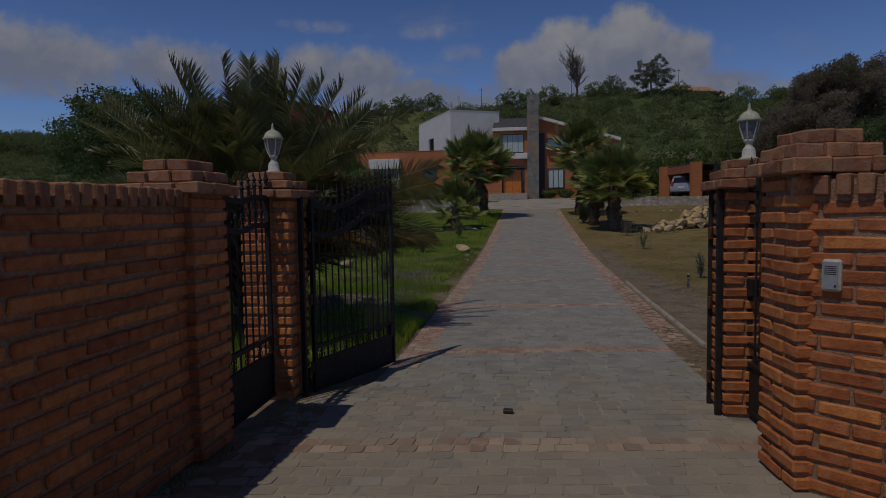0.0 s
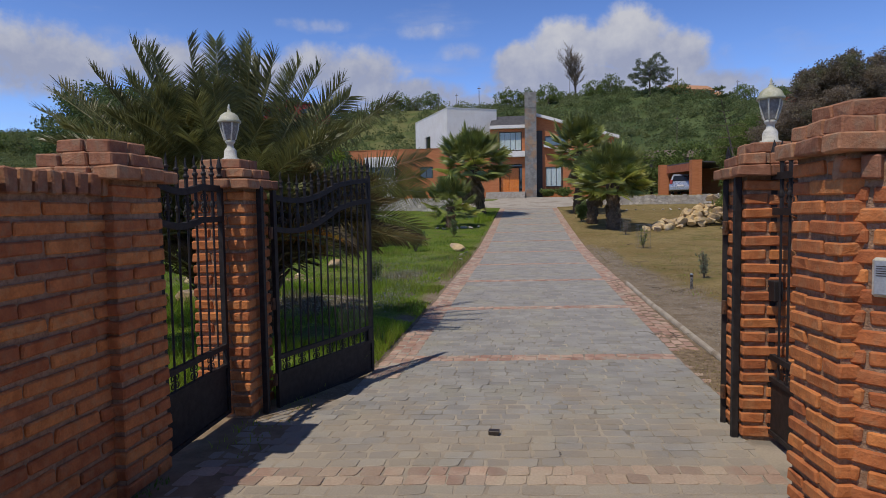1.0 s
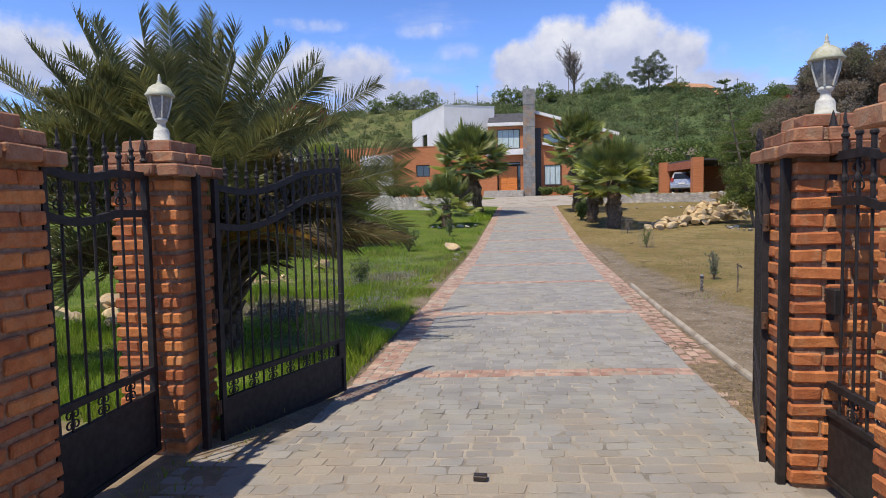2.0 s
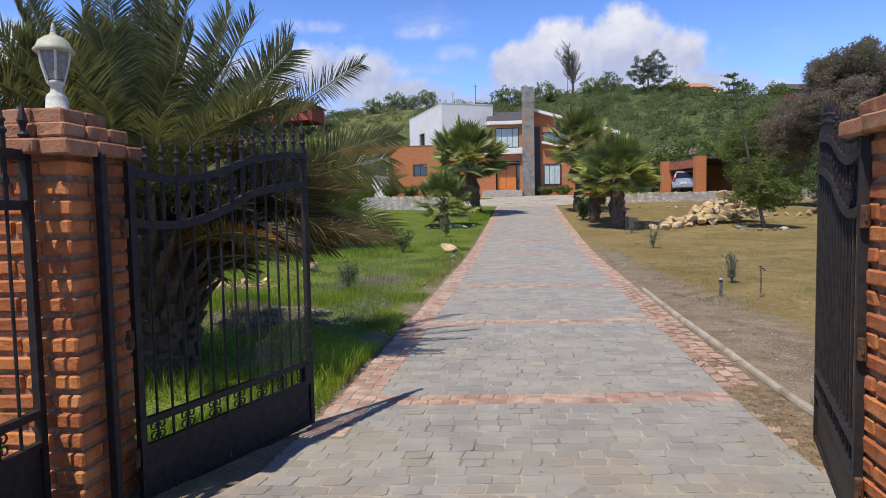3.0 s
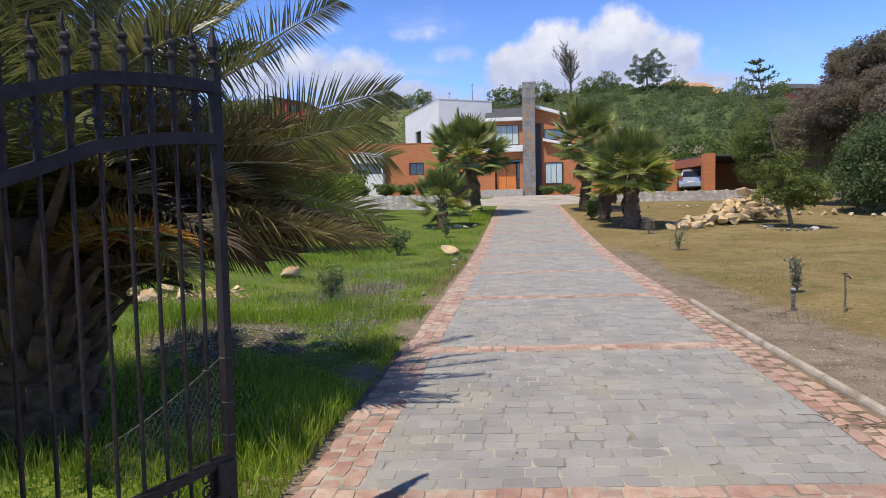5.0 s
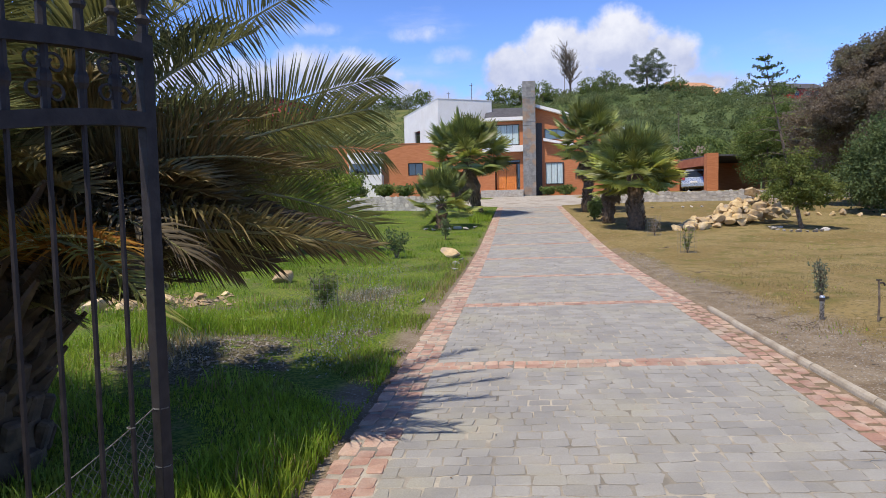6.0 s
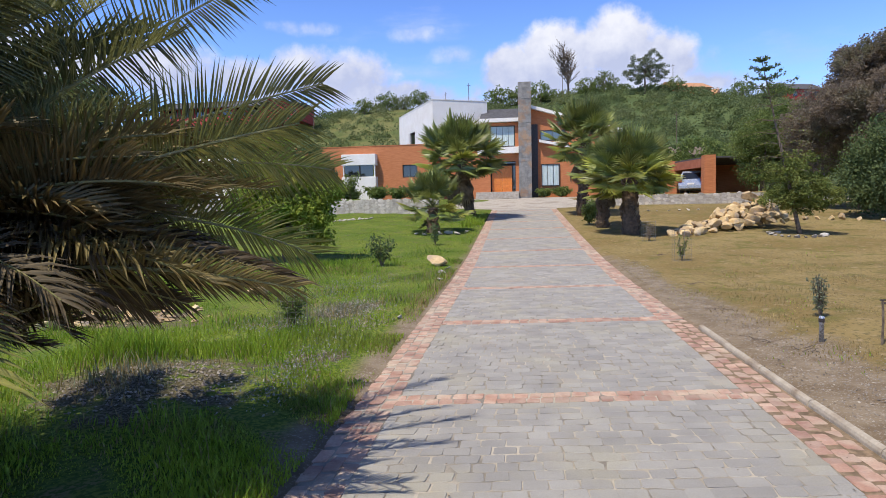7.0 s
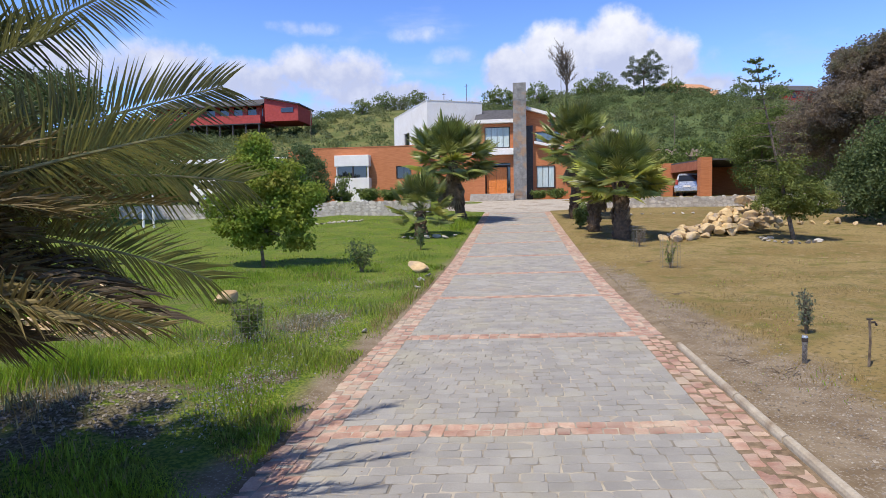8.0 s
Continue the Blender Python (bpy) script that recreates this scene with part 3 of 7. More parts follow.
rngp = np.random.default_rng(5)
PW, PD = 0.177, 0.1352
BANDS = [5.21 + 3.38 * k for k in range(-2, 14)]
grey, red = [], []
row, y = 0, -4.0
while y < 43.5:
    band = any(b <= y + PD / 2 < b + 2.05 * PD for b in BANDS)
    m, h = drive_mid(y), drive_half(y)
    inner = h - 0.345
    if y < 6.6:                                   # at the gate the grey field runs from side to side
        m, inner = (-0.06, 1.86) if y > 4.9 else (-0.2, 2.5 - 0.12 * y)
    x = m - (h if 6.6 <= y < 7.75 else inner)
    first = True
    while x < m + inner - 0.02:
        x1 = x + (PW / 2 if first and row % 2 else PW) * rngp.uniform(0.86, 1.16) * (0.74 if band else 1.0)
        first = False
        if x1 > m + inner - 0.05:
            x1 = m + inner
        (red if band else grey).append((x, x1, y, y + PD))
        x = x1
    for side in (-1, 1) if y >= 6.6 else ():
        for k in range(3):
            if side < 0 and y < 7.75 or side > 0 and y < 8.9 and rngp.random() < 0.72:
                continue                          # broken out or buried near the gate
            e, o = m + side * (inner + k * 0.115), m + side * (inner + (k + 1) * 0.115)
            jog = 0.05 * ((row + k) % 2) + rngp.uniform(-0.01, 0.01)
            red.append((min(e, o), max(e, o), y + jog, y + PD + jog))
    y += PD
    row += 1
surf = lambda X, Y: lie(X * 0 + drive_mid(Y), Y)
grey, red = np.array(grey), np.array(red)
near = (grey[:, 2] > 8.75) & (grey[:, 2] < 11.1)
worn = grey[:, 2] < 6.9                             # worn pavers with wide sandy joints at the gate
v, f = pave(grey[worn], surf, rngp, 0.011, 0.002, 0.013)
part("grey_pavers", sheet("grey_pavers", *joined(v, f), PAVER), None, road, "worn grey pavers with wide sandy joints", kind="stuff")
v, f = pave(grey[~near & ~worn], surf, rngp)
part("grey_pavers", sheet("grey_pavers", *joined(v, f), PAVER), None, road, "sun-bleached grey concrete pavers", kind="stuff")
v, f = pave(red, surf, rngp, 0.004, 0.004, 0.010, 0.002)
part("red_pavers", sheet("red_pavers", *joined(v, f), RED_PAVER), None, road, "faded red pavers in bands and borders", kind="stuff")
NEAR_PAVERS = grey[near]

# kerb of rounded concrete lengths on the dry side
kerb = new("kerb")
tagged(kerb, "rounded grey concrete kerb beside the driveway", "kerb", kind="structure")
y = 6.95
kr = random.Random(3)
while y < 14.7:
    y1 = y + 1.0
    mb = MB()
    xa, xb = 2.37 - 0.02 * (y - 9), 2.37 - 0.02 * (y1 - 9)
    prof = [(-0.038, -0.1), (-0.038, 0.022), (-0.029, 0.046), (-0.011, 0.058), (0.011, 0.058), (0.028, 0.047), (0.038, 0.022), (0.038, -0.1)]
    vs = []
    j = kr.uniform(-0.008, 0.008)
    for (xx, yy) in ((xa + j, y + 0.006), (xb + j, y1 - 0.006)):
        vs += [(xx + p, yy, lz(xx, yy) + q) for p, q in prof]
    n = len(prof)
    mb.add(vs, [(i, i + 1, n + i + 1, n + i) for i in range(n - 1)] + [tuple(range(n)), tuple(range(n, 2 * n))[::-1]])
    part("kerb_stone", mb, KERB, kerb)
    y = y1

# ---- gateway: brick pillars, walls, lamps, iron gates ----
BRICKS = {}


def brick_mesh(l, d, h, variant, skin=BRICK):
    key = (round(l, 2), round(d, 2), round(h, 3), variant, skin.name)
    if key not in BRICKS:
        r = random.Random(int(key[0] * 7919 + key[1] * 331 + key[2] * 104729) + variant * 17)
        mb = MB().soft(-key[0] / 2, key[0] / 2, -key[1] / 2, key[1] / 2, 0, key[2], 0.009, jit=0.0055, rng=r)
        BRICKS[key] = mb.mesh("brick", skin)
    return BRICKS[key]


BR = random.Random(11)


def lay(parent, x, y, z, l, d, h, turn=0.0, name="brick", skin=BRICK):
    """One brick as an object of its own, centred at x, y in its parent."""
    ob = new(name, brick_mesh(l, d, h, BR.randrange(6), skin))
    ob.parent = parent
    ob.matrix_basis = pose(x + BR.uniform(-0.004, 0.004), y + BR.uniform(-0.004, 0.004), z + BR.uniform(-0.003, 0.003), BR.uniform(-0.8, 0.8), BR.uniform(-0.9, 0.9), turn + BR.uniform(-1.2, 1.2))
    return ob


COURSE, BH, CAP = 0.0968, 0.071, 0.082


def ring(parent, size, z, d, flip, h=BH, n=1, skin=BRICK):
    """A pinwheel course: each side has n bricks and then the end of the next side's brick."""
    long = size - d - 0.016
    for k in range(4):
        a = math.pi / 2 * k
        for i in range(n):
            l = long / n - (0.014 if n > 1 else 0)
            u = -size / 2 + (i + 0.5) * long / n
            if flip:
                u = -u
            w = -(size - d) / 2
            lay(parent, u * math.cos(a) - w * math.sin(a), u * math.sin(a) + w * math.cos(a), z, l, d, h, math.degrees(a), "brick", skin)


def pillar(x, y, turn, z0, label, size=0.46, courses=19, rise=COURSE, lift=CAP):
    p = thing("gate_pillar", pose(x, y, z0, 0, 0, turn), label, "pillar", "brick gate pillars")
    top = courses * rise
    core = MB().box(-size / 2 + 0.02, size / 2 - 0.02, -size / 2 + 0.02, size / 2 - 0.02, -0.15, top + 0.01)
    caps = [(size + 0.15, 2), (size + 0.03, 2), (size - 0.12, 1)]
    for k, (s, n) in enumerate(caps):
        core.box(-s / 2 + 0.025, s / 2 - 0.025, -s / 2 + 0.025, s / 2 - 0.025, top + k * lift + 0.012, top + (k + 1) * lift - 0.005)
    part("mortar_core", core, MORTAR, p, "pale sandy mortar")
    for c in range(courses):
        ring(p, size, c * rise, 0.15, c % 2)
    for k, (s, n) in enumerate(caps):
        ring(p, s, top + k * lift, 0.15, k % 2, lift - 0.006, n, BRICK_CAP)
    return p


pillar(-2.20, 6.37, 1, 0.0, "rustic orange brick gate pillar carrying a white lantern")
pillar(1.985, 6.30, -1, 0.0, "rustic orange brick gate pillar carrying a white lantern")
pillar(-2.26, 4.92, 0, 0.0, "rustic orange brick pillar at the end of the garden wall")
pillar(1.955, 4.95, 6, 0.0, "rustic orange brick pillar beside the intercom wall", rise=0.0992, lift=0.089)


def brick_wall(name, x, y, ax, length, label, mirror, courses=17, cap=(0.075, 0.215, 0.20, 0.094)):
    """A splayed garden wall that starts at x, y and runs along the angle ax (degrees); its face lies on the mirror side."""
    w = new(name)
    w.matrix_world = pose(x, y, 0, 0, 0, ax)
    tagged(w, label, "wall", kind="structure")
    T, H = 0.15, courses * COURSE
    s = mirror
    cw, cd, ch, pitch = cap
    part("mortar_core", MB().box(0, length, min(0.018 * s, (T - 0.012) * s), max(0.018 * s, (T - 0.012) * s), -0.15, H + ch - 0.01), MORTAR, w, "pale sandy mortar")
    for c in range(courses):
        u = -0.16 if c % 2 else 0.0
        while u < length:
            l = 0.315 if u >= 0 else 0.30
            a0, a1 = max(u, 0.008), min(u + l, length)
            if a1 - a0 > 0.05:
                lay(w, (a0 + a1) / 2, T / 2 * s, c * COURSE, a1 - a0, T, BH)
            u += l + 0.018
    u = 0.0
    while u < length - 0.03:                      # bricks on edge along the top
        lay(w, u + cw / 2, T / 2 * s, H + 0.012, cw, cd, ch, 0.0, "brick", BRICK_CAP)
        u += pitch
    return w


def lantern(x, y, z, turn, label):
    t = thing("gate_lamp", pose(x, y, z, 0, 0, turn) @ Matrix.Scale(0.87, 4), label, "lamp", "lanterns on the gate pillars")
    part("lamp_base", MB().lathe([(0.085, 0), (0.085, 0.018), (0.062, 0.03), (0.058, 0.09), (0.05, 0.11), (0.034, 0.125), (0.03, 0.155), (0.045, 0.17), (0.05, 0.185), (0.03, 0.2)], 12), LAMP_WHITE, t, smooth=True)
    part("lamp_glass", MB().lathe([(0.047, 0.20), (0.075, 0.30), (0.086, 0.36)], 6), FROST, t, "frosted glass panes")
    for k in range(6):
        a = math.pi / 3 * k
        part("lamp_rib", MB().tube([(0.051 * math.cos(a), 0.051 * math.sin(a), 0.195), (0.081 * math.cos(a), 0.081 * math.sin(a), 0.30), (0.092 * math.cos(a), 0.092 * math.sin(a), 0.37)], 0.0075, 5), LAMP_WHITE, t)
    part("lamp_roof", MB().lathe([(0.108, 0.358), (0.112, 0.372), (0.096, 0.39), (0.082, 0.425), (0.05, 0.45), (0.022, 0.462), (0.016, 0.477)], 12), LAMP_TOP, t, smooth=True)
    part("lamp_finial", MB().lathe([(0.012, 0.47), (0.018, 0.485), (0.009, 0.497), (0.013, 0.507), (0.004, 0.535)], 8), LAMP_WHITE, t, smooth=True)
    return t


PT = 19 * COURSE + 3 * CAP - 0.008
lantern(-2.19, 6.38, PT, 12, "weathered white six-sided lantern on a brick pillar")
lantern(1.98, 6.27, PT, 0, "weathered white six-sided lantern on a brick pillar")


def scroll(cx, cz, s, r=0.038):
    """Points of a C scroll that opens to the side s."""
    pts = []
    for k in range(15):
        a = k / 14 * 2.3 * math.pi
        q = r * (1 - 0.6 * k / 14)
        pts.append((cx + s * (r * 0.9 - q * math.cos(a)), 0, cz + q * math.sin(a)))
    return pts


def gate(name, m, width, rail_top, rail_mid, z_rail, z_panel, z0, bars, spear, label):
    """A leaf along +x from its hinge post; rail_top and rail_mid give heights at a share of the width."""
    t = thing(name, m, label, "gate", "wrought-iron gates")
    p = 0.038
    for nm, x in (("hinge_post", 0.0), ("meeting_post", width - p)):
        part(nm, MB().box(x, x + p, -p / 2, p / 2, z0, (rail_top(0) if x == 0 else rail_top(1)) + 0.03), IRON, t)

    def flat_rail(nm, f, h, half):
        mb = MB()
        xs = [p * 0.5 + (width - p) * k / 24 for k in range(25)]
        vs = []
        for x in xs:
            z = f(x / width)
            vs += [(x, -half, z - h), (x, half, z - h), (x, half, z), (x, -half, z)]
        fs = []
        for i in range(24):
            for k in range(4):
                q = (k + 1) % 4
                fs.append((4 * i + k, 4 * i + q, 4 * i + 4 + q, 4 * i + 4 + k))
        part(nm, mb.add(vs, fs), IRON, t)

    flat_rail("top_rail", rail_top, 0.046, 0.02)
    flat_rail("middle_rail", rail_mid, 0.046, 0.02)
    part("lower_rail", MB().box(p, width - p, -0.0185, 0.0185, z_rail - 0.038, z_rail), IRON, t)
    part("panel_rail", MB().box(p, width - p, -0.0185, 0.0185, z_panel - 0.03, z_panel), IRON, t)
    part("sheet_panel", MB().box(p, width - p, -0.004, 0.004, z0 + 0.03, z_panel - 0.03), IRON, t, "plain black sheet-metal kick panel")
    part("bottom_rail", MB().box(p, width - p, -0.0175, 0.0175, z0, z0 + 0.03), IRON, t)
    step = (width - p) / (bars + 1)
    r = random.Random(bars)
    for i in range(bars):
        x = p / 2 + step * (i + 1)
        zt, zm = rail_top(x / width), rail_mid(x / width)
        z1 = zt + spear
        part("bar", MB().tube([(x, 0, z_panel), (x, 0, zm - 0.03)], 0.0082, 6), IRON, t)
        # between the upper rails the bar is a thicker sleeve with a knop in the middle
        zc = (zm + zt - 0.046) / 2
        part("sleeve", MB().lathe([(0.0125, zm - 0.01), (0.0125, zc - 0.03), (0.019, zc - 0.014), (0.019, zc + 0.006), (0.0125, zc + 0.022), (0.0125, zt - 0.03)], 7, pose(x, 0, 0)), IRON, t)
        # the spear: a stout socket, two collars and a thin, slightly curved tip
        k = spear / 0.21
        tip = MB().lathe([(0.014, zt - 0.01), (0.0135, zt + 0.062 * k), (0.021, zt + 0.072 * k), (0.021, zt + 0.082 * k), (0.0125, zt + 0.092 * k), (0.0115, zt + 0.112 * k), (0.018, zt + 0.12 * k), (0.018, zt + 0.128 * k), (0.009, zt + 0.138 * k)], 7, pose(x, 0, 0))
        lean = r.uniform(-0.012, 0.012)
        tip.tube([(x, 0, zt + 0.13 * k), (x + lean, 0.004, zt + 0.165 * k), (x + lean * 0.4, 0, z1)], [0.009, 0.008, 0.002], 6)
        part("spear_tip", tip, IRON, t)
        # scrolls between the two lower rails and small ones between the two upper rails
        if i % 2 == 0:
            mb = MB()
            zc2 = (z_rail + z_panel) / 2 - 0.017
            for q in (-1, 1):
                for u in (-1, 1):
                    mb.tube(scroll(x, zc2 + u * 0.028, q, 0.028), 0.005, 4)
            part("scroll", mb, IRON, t)
            for u in (0.27, 0.73):
                mb = MB()
                for q in (-1, 1):
                    mb.tube(scroll(x, zm + (zt - 0.046 - zm) * u, q, 0.031), 0.0048, 4)
                part("scroll", mb, IRON, t)
    z1 = rail_top(1) + 0.03
    part("post_finial", MB().lathe([(0.016, z1), (0.016, z1 + 0.03), (0.026, z1 + 0.045), (0.012, z1 + 0.06), (0.014, z1 + 0.08), (0.024, z1 + 0.11), (0.003, z1 + 0.2)], 8, pose(width - p / 2, 0, 0)), IRON, t)
    for z in (z0 + 0.25, (z0 + rail_mid(0)) / 2 + 0.1, rail_mid(0) - 0.1):
        part("hinge", MB().lathe([(0.012, z - 0.012), (0.02, z - 0.008), (0.02, z + 0.09), (0.012, z + 0.094)], 8, pose(-0.022, 0, 0)).soft(-0.05, 0.0, -0.006, 0.006, z + 0.02, z + 0.06, 0.003), RUST, t, "rusty hinge")
    return t


def wave(a, b, dip):
    return lambda s: a + (b - a) * (3 * s * s - 2 * s ** 3) - dip * math.sin(math.pi * min(s * 1.6, 1.0))


def toward(x0, y0, x1, y1, z=0.0):
    return pose(x0, y0, z, 0, 0, math.degrees(math.atan2(y1 - y0, x1 - x0)))


LEAF_SPEC = dict(width=1.50, rail_top=wave(1.80, 1.98, 0.06), rail_mid=wave(1.53, 1.77, 0.06), z_rail=0.42, z_panel=0.27, z0=-0.075, bars=13, spear=0.21)
gl = gate("gate_leaf", toward(-1.885, 6.47, -1.43, 7.88), label="open black wrought-iron gate leaf with spear tips and scrolls", **LEAF_SPEC)
part("lock_box", MB().soft(1.39, 1.485, -0.03, 0.03, 0.27, 0.40, 0.006), IRON, gl)
# a torn piece of wire net tied to the foot of the leaf
net = MB()


def net_top(x):
    return 0.64 + 0.19 * ((x - 0.92) / 0.54) ** 1.3 if x > 0.92 else 0.64


def net_low(x):
    return 0.47 + 0.03 * math.sin(x * 9)


for q in (-1, 1):
    for k in range(60):
        run = []
        for j in range(61):
            z = 0.42 + 0.0075 * j
            x = 0.3 + 0.032 * k + q * (z - 0.62) * 0.75 + 0.004 * math.sin(j * 0.9 + k)
            if 0.92 < x < 1.465 and net_low(x) < z < net_top(x):
                run.append((x, 0.014 + 0.01 * math.sin(x * 14), z))
        if len(run) > 3:
            net.tube(run[::2] + [run[-1]], 0.0011, 3)
net.tube([(0.93 + 0.535 * j / 10, 0.014, net_top(0.93 + 0.535 * j / 10)) for j in range(11)], 0.0018, 4)
part("wire_net", net, NET_WIRE, gl, "torn piece of thin wire netting")
for x, z in ((1.481, 0.83), (1.481, 0.64), (1.481, 0.5), (1.37, 0.80)):
    w = 0.024 if x > 1.4 else 0.011
    part("wire_tie", MB().tube([(x + w * math.cos(j), w * math.sin(j), z + 0.004 * math.sin(j * 0.5)) for j in (0, 0.8, 1.6, 2.4, 3.2, 4.0, 4.8, 5.6, 6.28)], 0.0022, 4), NET_WIRE, gl)
gate("gate_leaf", toward(1.74, 6.46, 2.18, 7.90), label="open black wrought-iron gate leaf folded back along the drive", **LEAF_SPEC)
SIDE = dict(width=0.93, rail_top=wave(1.86, 1.86, 0.04), rail_mid=wave(1.62, 1.62, 0.04), z_rail=0.60, z_panel=0.44, z0=0.03, bars=6, spear=0.22)
gate("side_gate", toward(-2.11, 5.19, -2.15, 6.14), label="closed black wrought-iron pedestrian gate between two pillars", **SIDE)
sr = gate("side_gate", toward(1.99, 5.19, 1.95, 6.06), label="closed black wrought-iron pedestrian gate with a lock", **SIDE)
part("lock_box", MB().soft(0.80, 0.92, -0.03, 0.03, 0.98, 1.12, 0.006), IRON, sr)


def post(x, y, label):
    return solo("gate_post", MB().soft(-0.023, 0.023, -0.023, 0.023, -0.05, 1.86, 0.004), IRON, label, "post", "iron hinge posts", m=pose(x, y, 0))


post(-1.92, 6.32, "black square iron hinge post fixed to the pillar")
post(1.725, 6.14, "black square iron hinge post fixed to the pillar")

# ---- unseen plain walls, added to hold sky light off the west garden wall ----
for nm, x0, x1, y0, y1 in (("wall_street_east", 6.6, 6.85, -9.0, 1.4), ("wall_street_south", -12.0, 6.85, -9.25, -9.0)):
    solo(nm, MB().soft(x0, x1, y0, y1, -0.2, 3.1, 0.02), BLOCKER, "unseen plain dark wall added to block sky light", "wall", kind="structure")

# ---- the house ----
def At(base):
    """Gathers a mesh in world metres and stores it from a base point."""
    mb = MB()
    mb.base = Vector(base)
    return mb


HB = (-4.0, 56.0, 2.6)
house = thing("house", pose(*HB), "two-storey modern house of orange brick, white render and a slate tower", "house")


def hp(name, mb, material, parent=None, label=""):
    return part(name, mb, material, parent or house, label)


def window(x0, x1, y, z0, z1, panes, pane_mat, name="window", rim=0.07, m=None, parent=None, curtain=False):
    """A framed window that faces -y."""
    w = hp(name, At(HB).box(x0, x1, y - 0.02, y + 0.08, z0, z0 + rim, m).box(x0, x1, y - 0.02, y + 0.08, z1 - rim, z1, m).box(x0, x0 + rim, y - 0.02, y + 0.08, z0 + rim, z1 - rim, m).box(x1 - rim, x1, y - 0.02, y + 0.08, z0 + rim, z1 - rim, m), DARK, parent, "dark window frame")
    step = (x1 - x0 - 2 * rim) / panes
    for k in range(panes):
        a = x0 + rim + k * step
        part("pane", At(HB).box(a, a + step - 0.03, y + 0.03, y + 0.045, z0 + rim, z1 - rim, m), pane_mat, w)
        if k:
            part("mullion", At(HB).box(a - 0.03, a, y - 0.01, y + 0.06, z0 + rim, z1 - rim, m), DARK, w)
    return w


G0 = 2.3
# slate tower: a core clad with stone plates
tower = hp("tower", At(HB).box(-0.32, 0.60, 55.32, 56.3, G0, 11.5), SLATE, None, "tall chimney-like tower clad in grey and rust slate")
rt = random.Random(8)
z = 2.55
while z < 11.45:
    h = rt.choice([0.3, 0.38, 0.45, 0.55])
    h = min(h, 11.55 - z)
    cuts = [-0.36, rt.uniform(-0.1, 0.05), rt.uniform(0.25, 0.4), 0.64] if rt.random() < 0.6 else [-0.36, rt.uniform(0.0, 0.25), 0.64]
    for a, b in zip(cuts, cuts[1:]):
        part("slate_plate", At(HB).box(a + 0.003, b - 0.003, 55.30 - rt.uniform(0, 0.02), 55.32, z + 0.003, z + h - 0.003), SLATE, tower)
    for a, b in ((55.3, 55.8), (55.8, 56.3)):
        part("slate_plate", At(HB).box(0.60, 0.62 + rt.uniform(0, 0.02), a + 0.003, b - 0.003, z + 0.003, z + h - 0.003), SLATE, tower)
    z += h
# entrance bay behind the tower
hp("wall", At(HB).box(-3.4, -2.62, 56.2, 56.4, G0, 8.6).box(-0.62, -0.3, 56.2, 56.4, G0, 8.6).box(-2.62, -0.62, 56.2, 56.4, 8.36, 8.6).box(-2.62, -0.62, 56.2, 56.4, 5.55, 6.66), ORANGE, None, "orange brick bay over the entrance")
window(-2.62, -0.62, 56.22, 6.70, 8.36, 4, CURTAIN)
hp("balcony_slab", At(HB).soft(-3.6, -0.30, 55.75, 56.2, 6.14, 6.64, 0.02), WHITE, None, "white rendered balcony slab")
hp("fascia", At(HB).soft(-3.4, -0.30, 55.8, 56.3, 8.62, 8.90, 0.015), WHITE, None, "white roof fascia")
hp("roof", At(HB).add([(-3.4, 55.9, 8.9), (-0.3, 55.9, 8.9), (-0.3, 59.5, 10.2), (-3.4, 59.5, 10.2), (-3.4, 55.9, 8.8), (-0.3, 55.9, 8.8), (-0.3, 59.5, 8.8), (-3.4, 59.5, 8.8)], [(0, 1, 2, 3), (4, 7, 6, 5), (0, 4, 5, 1), (1, 5, 6, 2), (2, 6, 7, 3), (3, 7, 4, 0)]), ROOF, None, "dark shingled roof")
hp("porch_back", At(HB).box(-3.4, -0.3, 57.0, 57.2, G0, 6.2), DARK)
door = hp("entrance_door", At(HB).box(-2.52, -0.92, 56.60, 56.68, 3.12, 3.18).box(-2.52, -2.46, 56.60, 56.68, 3.18, 5.22).box(-0.98, -0.92, 56.60, 56.68, 3.18, 5.22).box(-2.46, -0.98, 56.60, 56.68, 5.16, 5.22), WOOD, None, "varnished orange double door")
for a, b in ((-2.46, -1.73), (-1.71, -0.98)):
    lf = part("door_leaf", At(HB).box(a, b, 56.62, 56.67, 3.18, 5.16), WOOD, door)
    for q in range(4):
        part("door_panel", At(HB).soft(a + 0.1, b - 0.1, 56.605, 56.625, 3.28 + q * 0.47, 3.65 + q * 0.47, 0.012), WOOD, lf)
window(-0.88, -0.36, 56.62, 3.18, 5.3, 2, GLASS_DARK, "sidelight")
window(-2.52, -0.36, 56.62, 5.34, 6.05, 1, GLASS_DARK, "transom_window")
for k in range(4):
    hp("step", At(HB).soft(-3.7, -0.36, 54.0 + k * 0.33, 57.0, 2.42 + k * 0.17, 2.42 + (k + 1) * 0.17, 0.012), CONCRETE, None, "pale concrete entrance step")
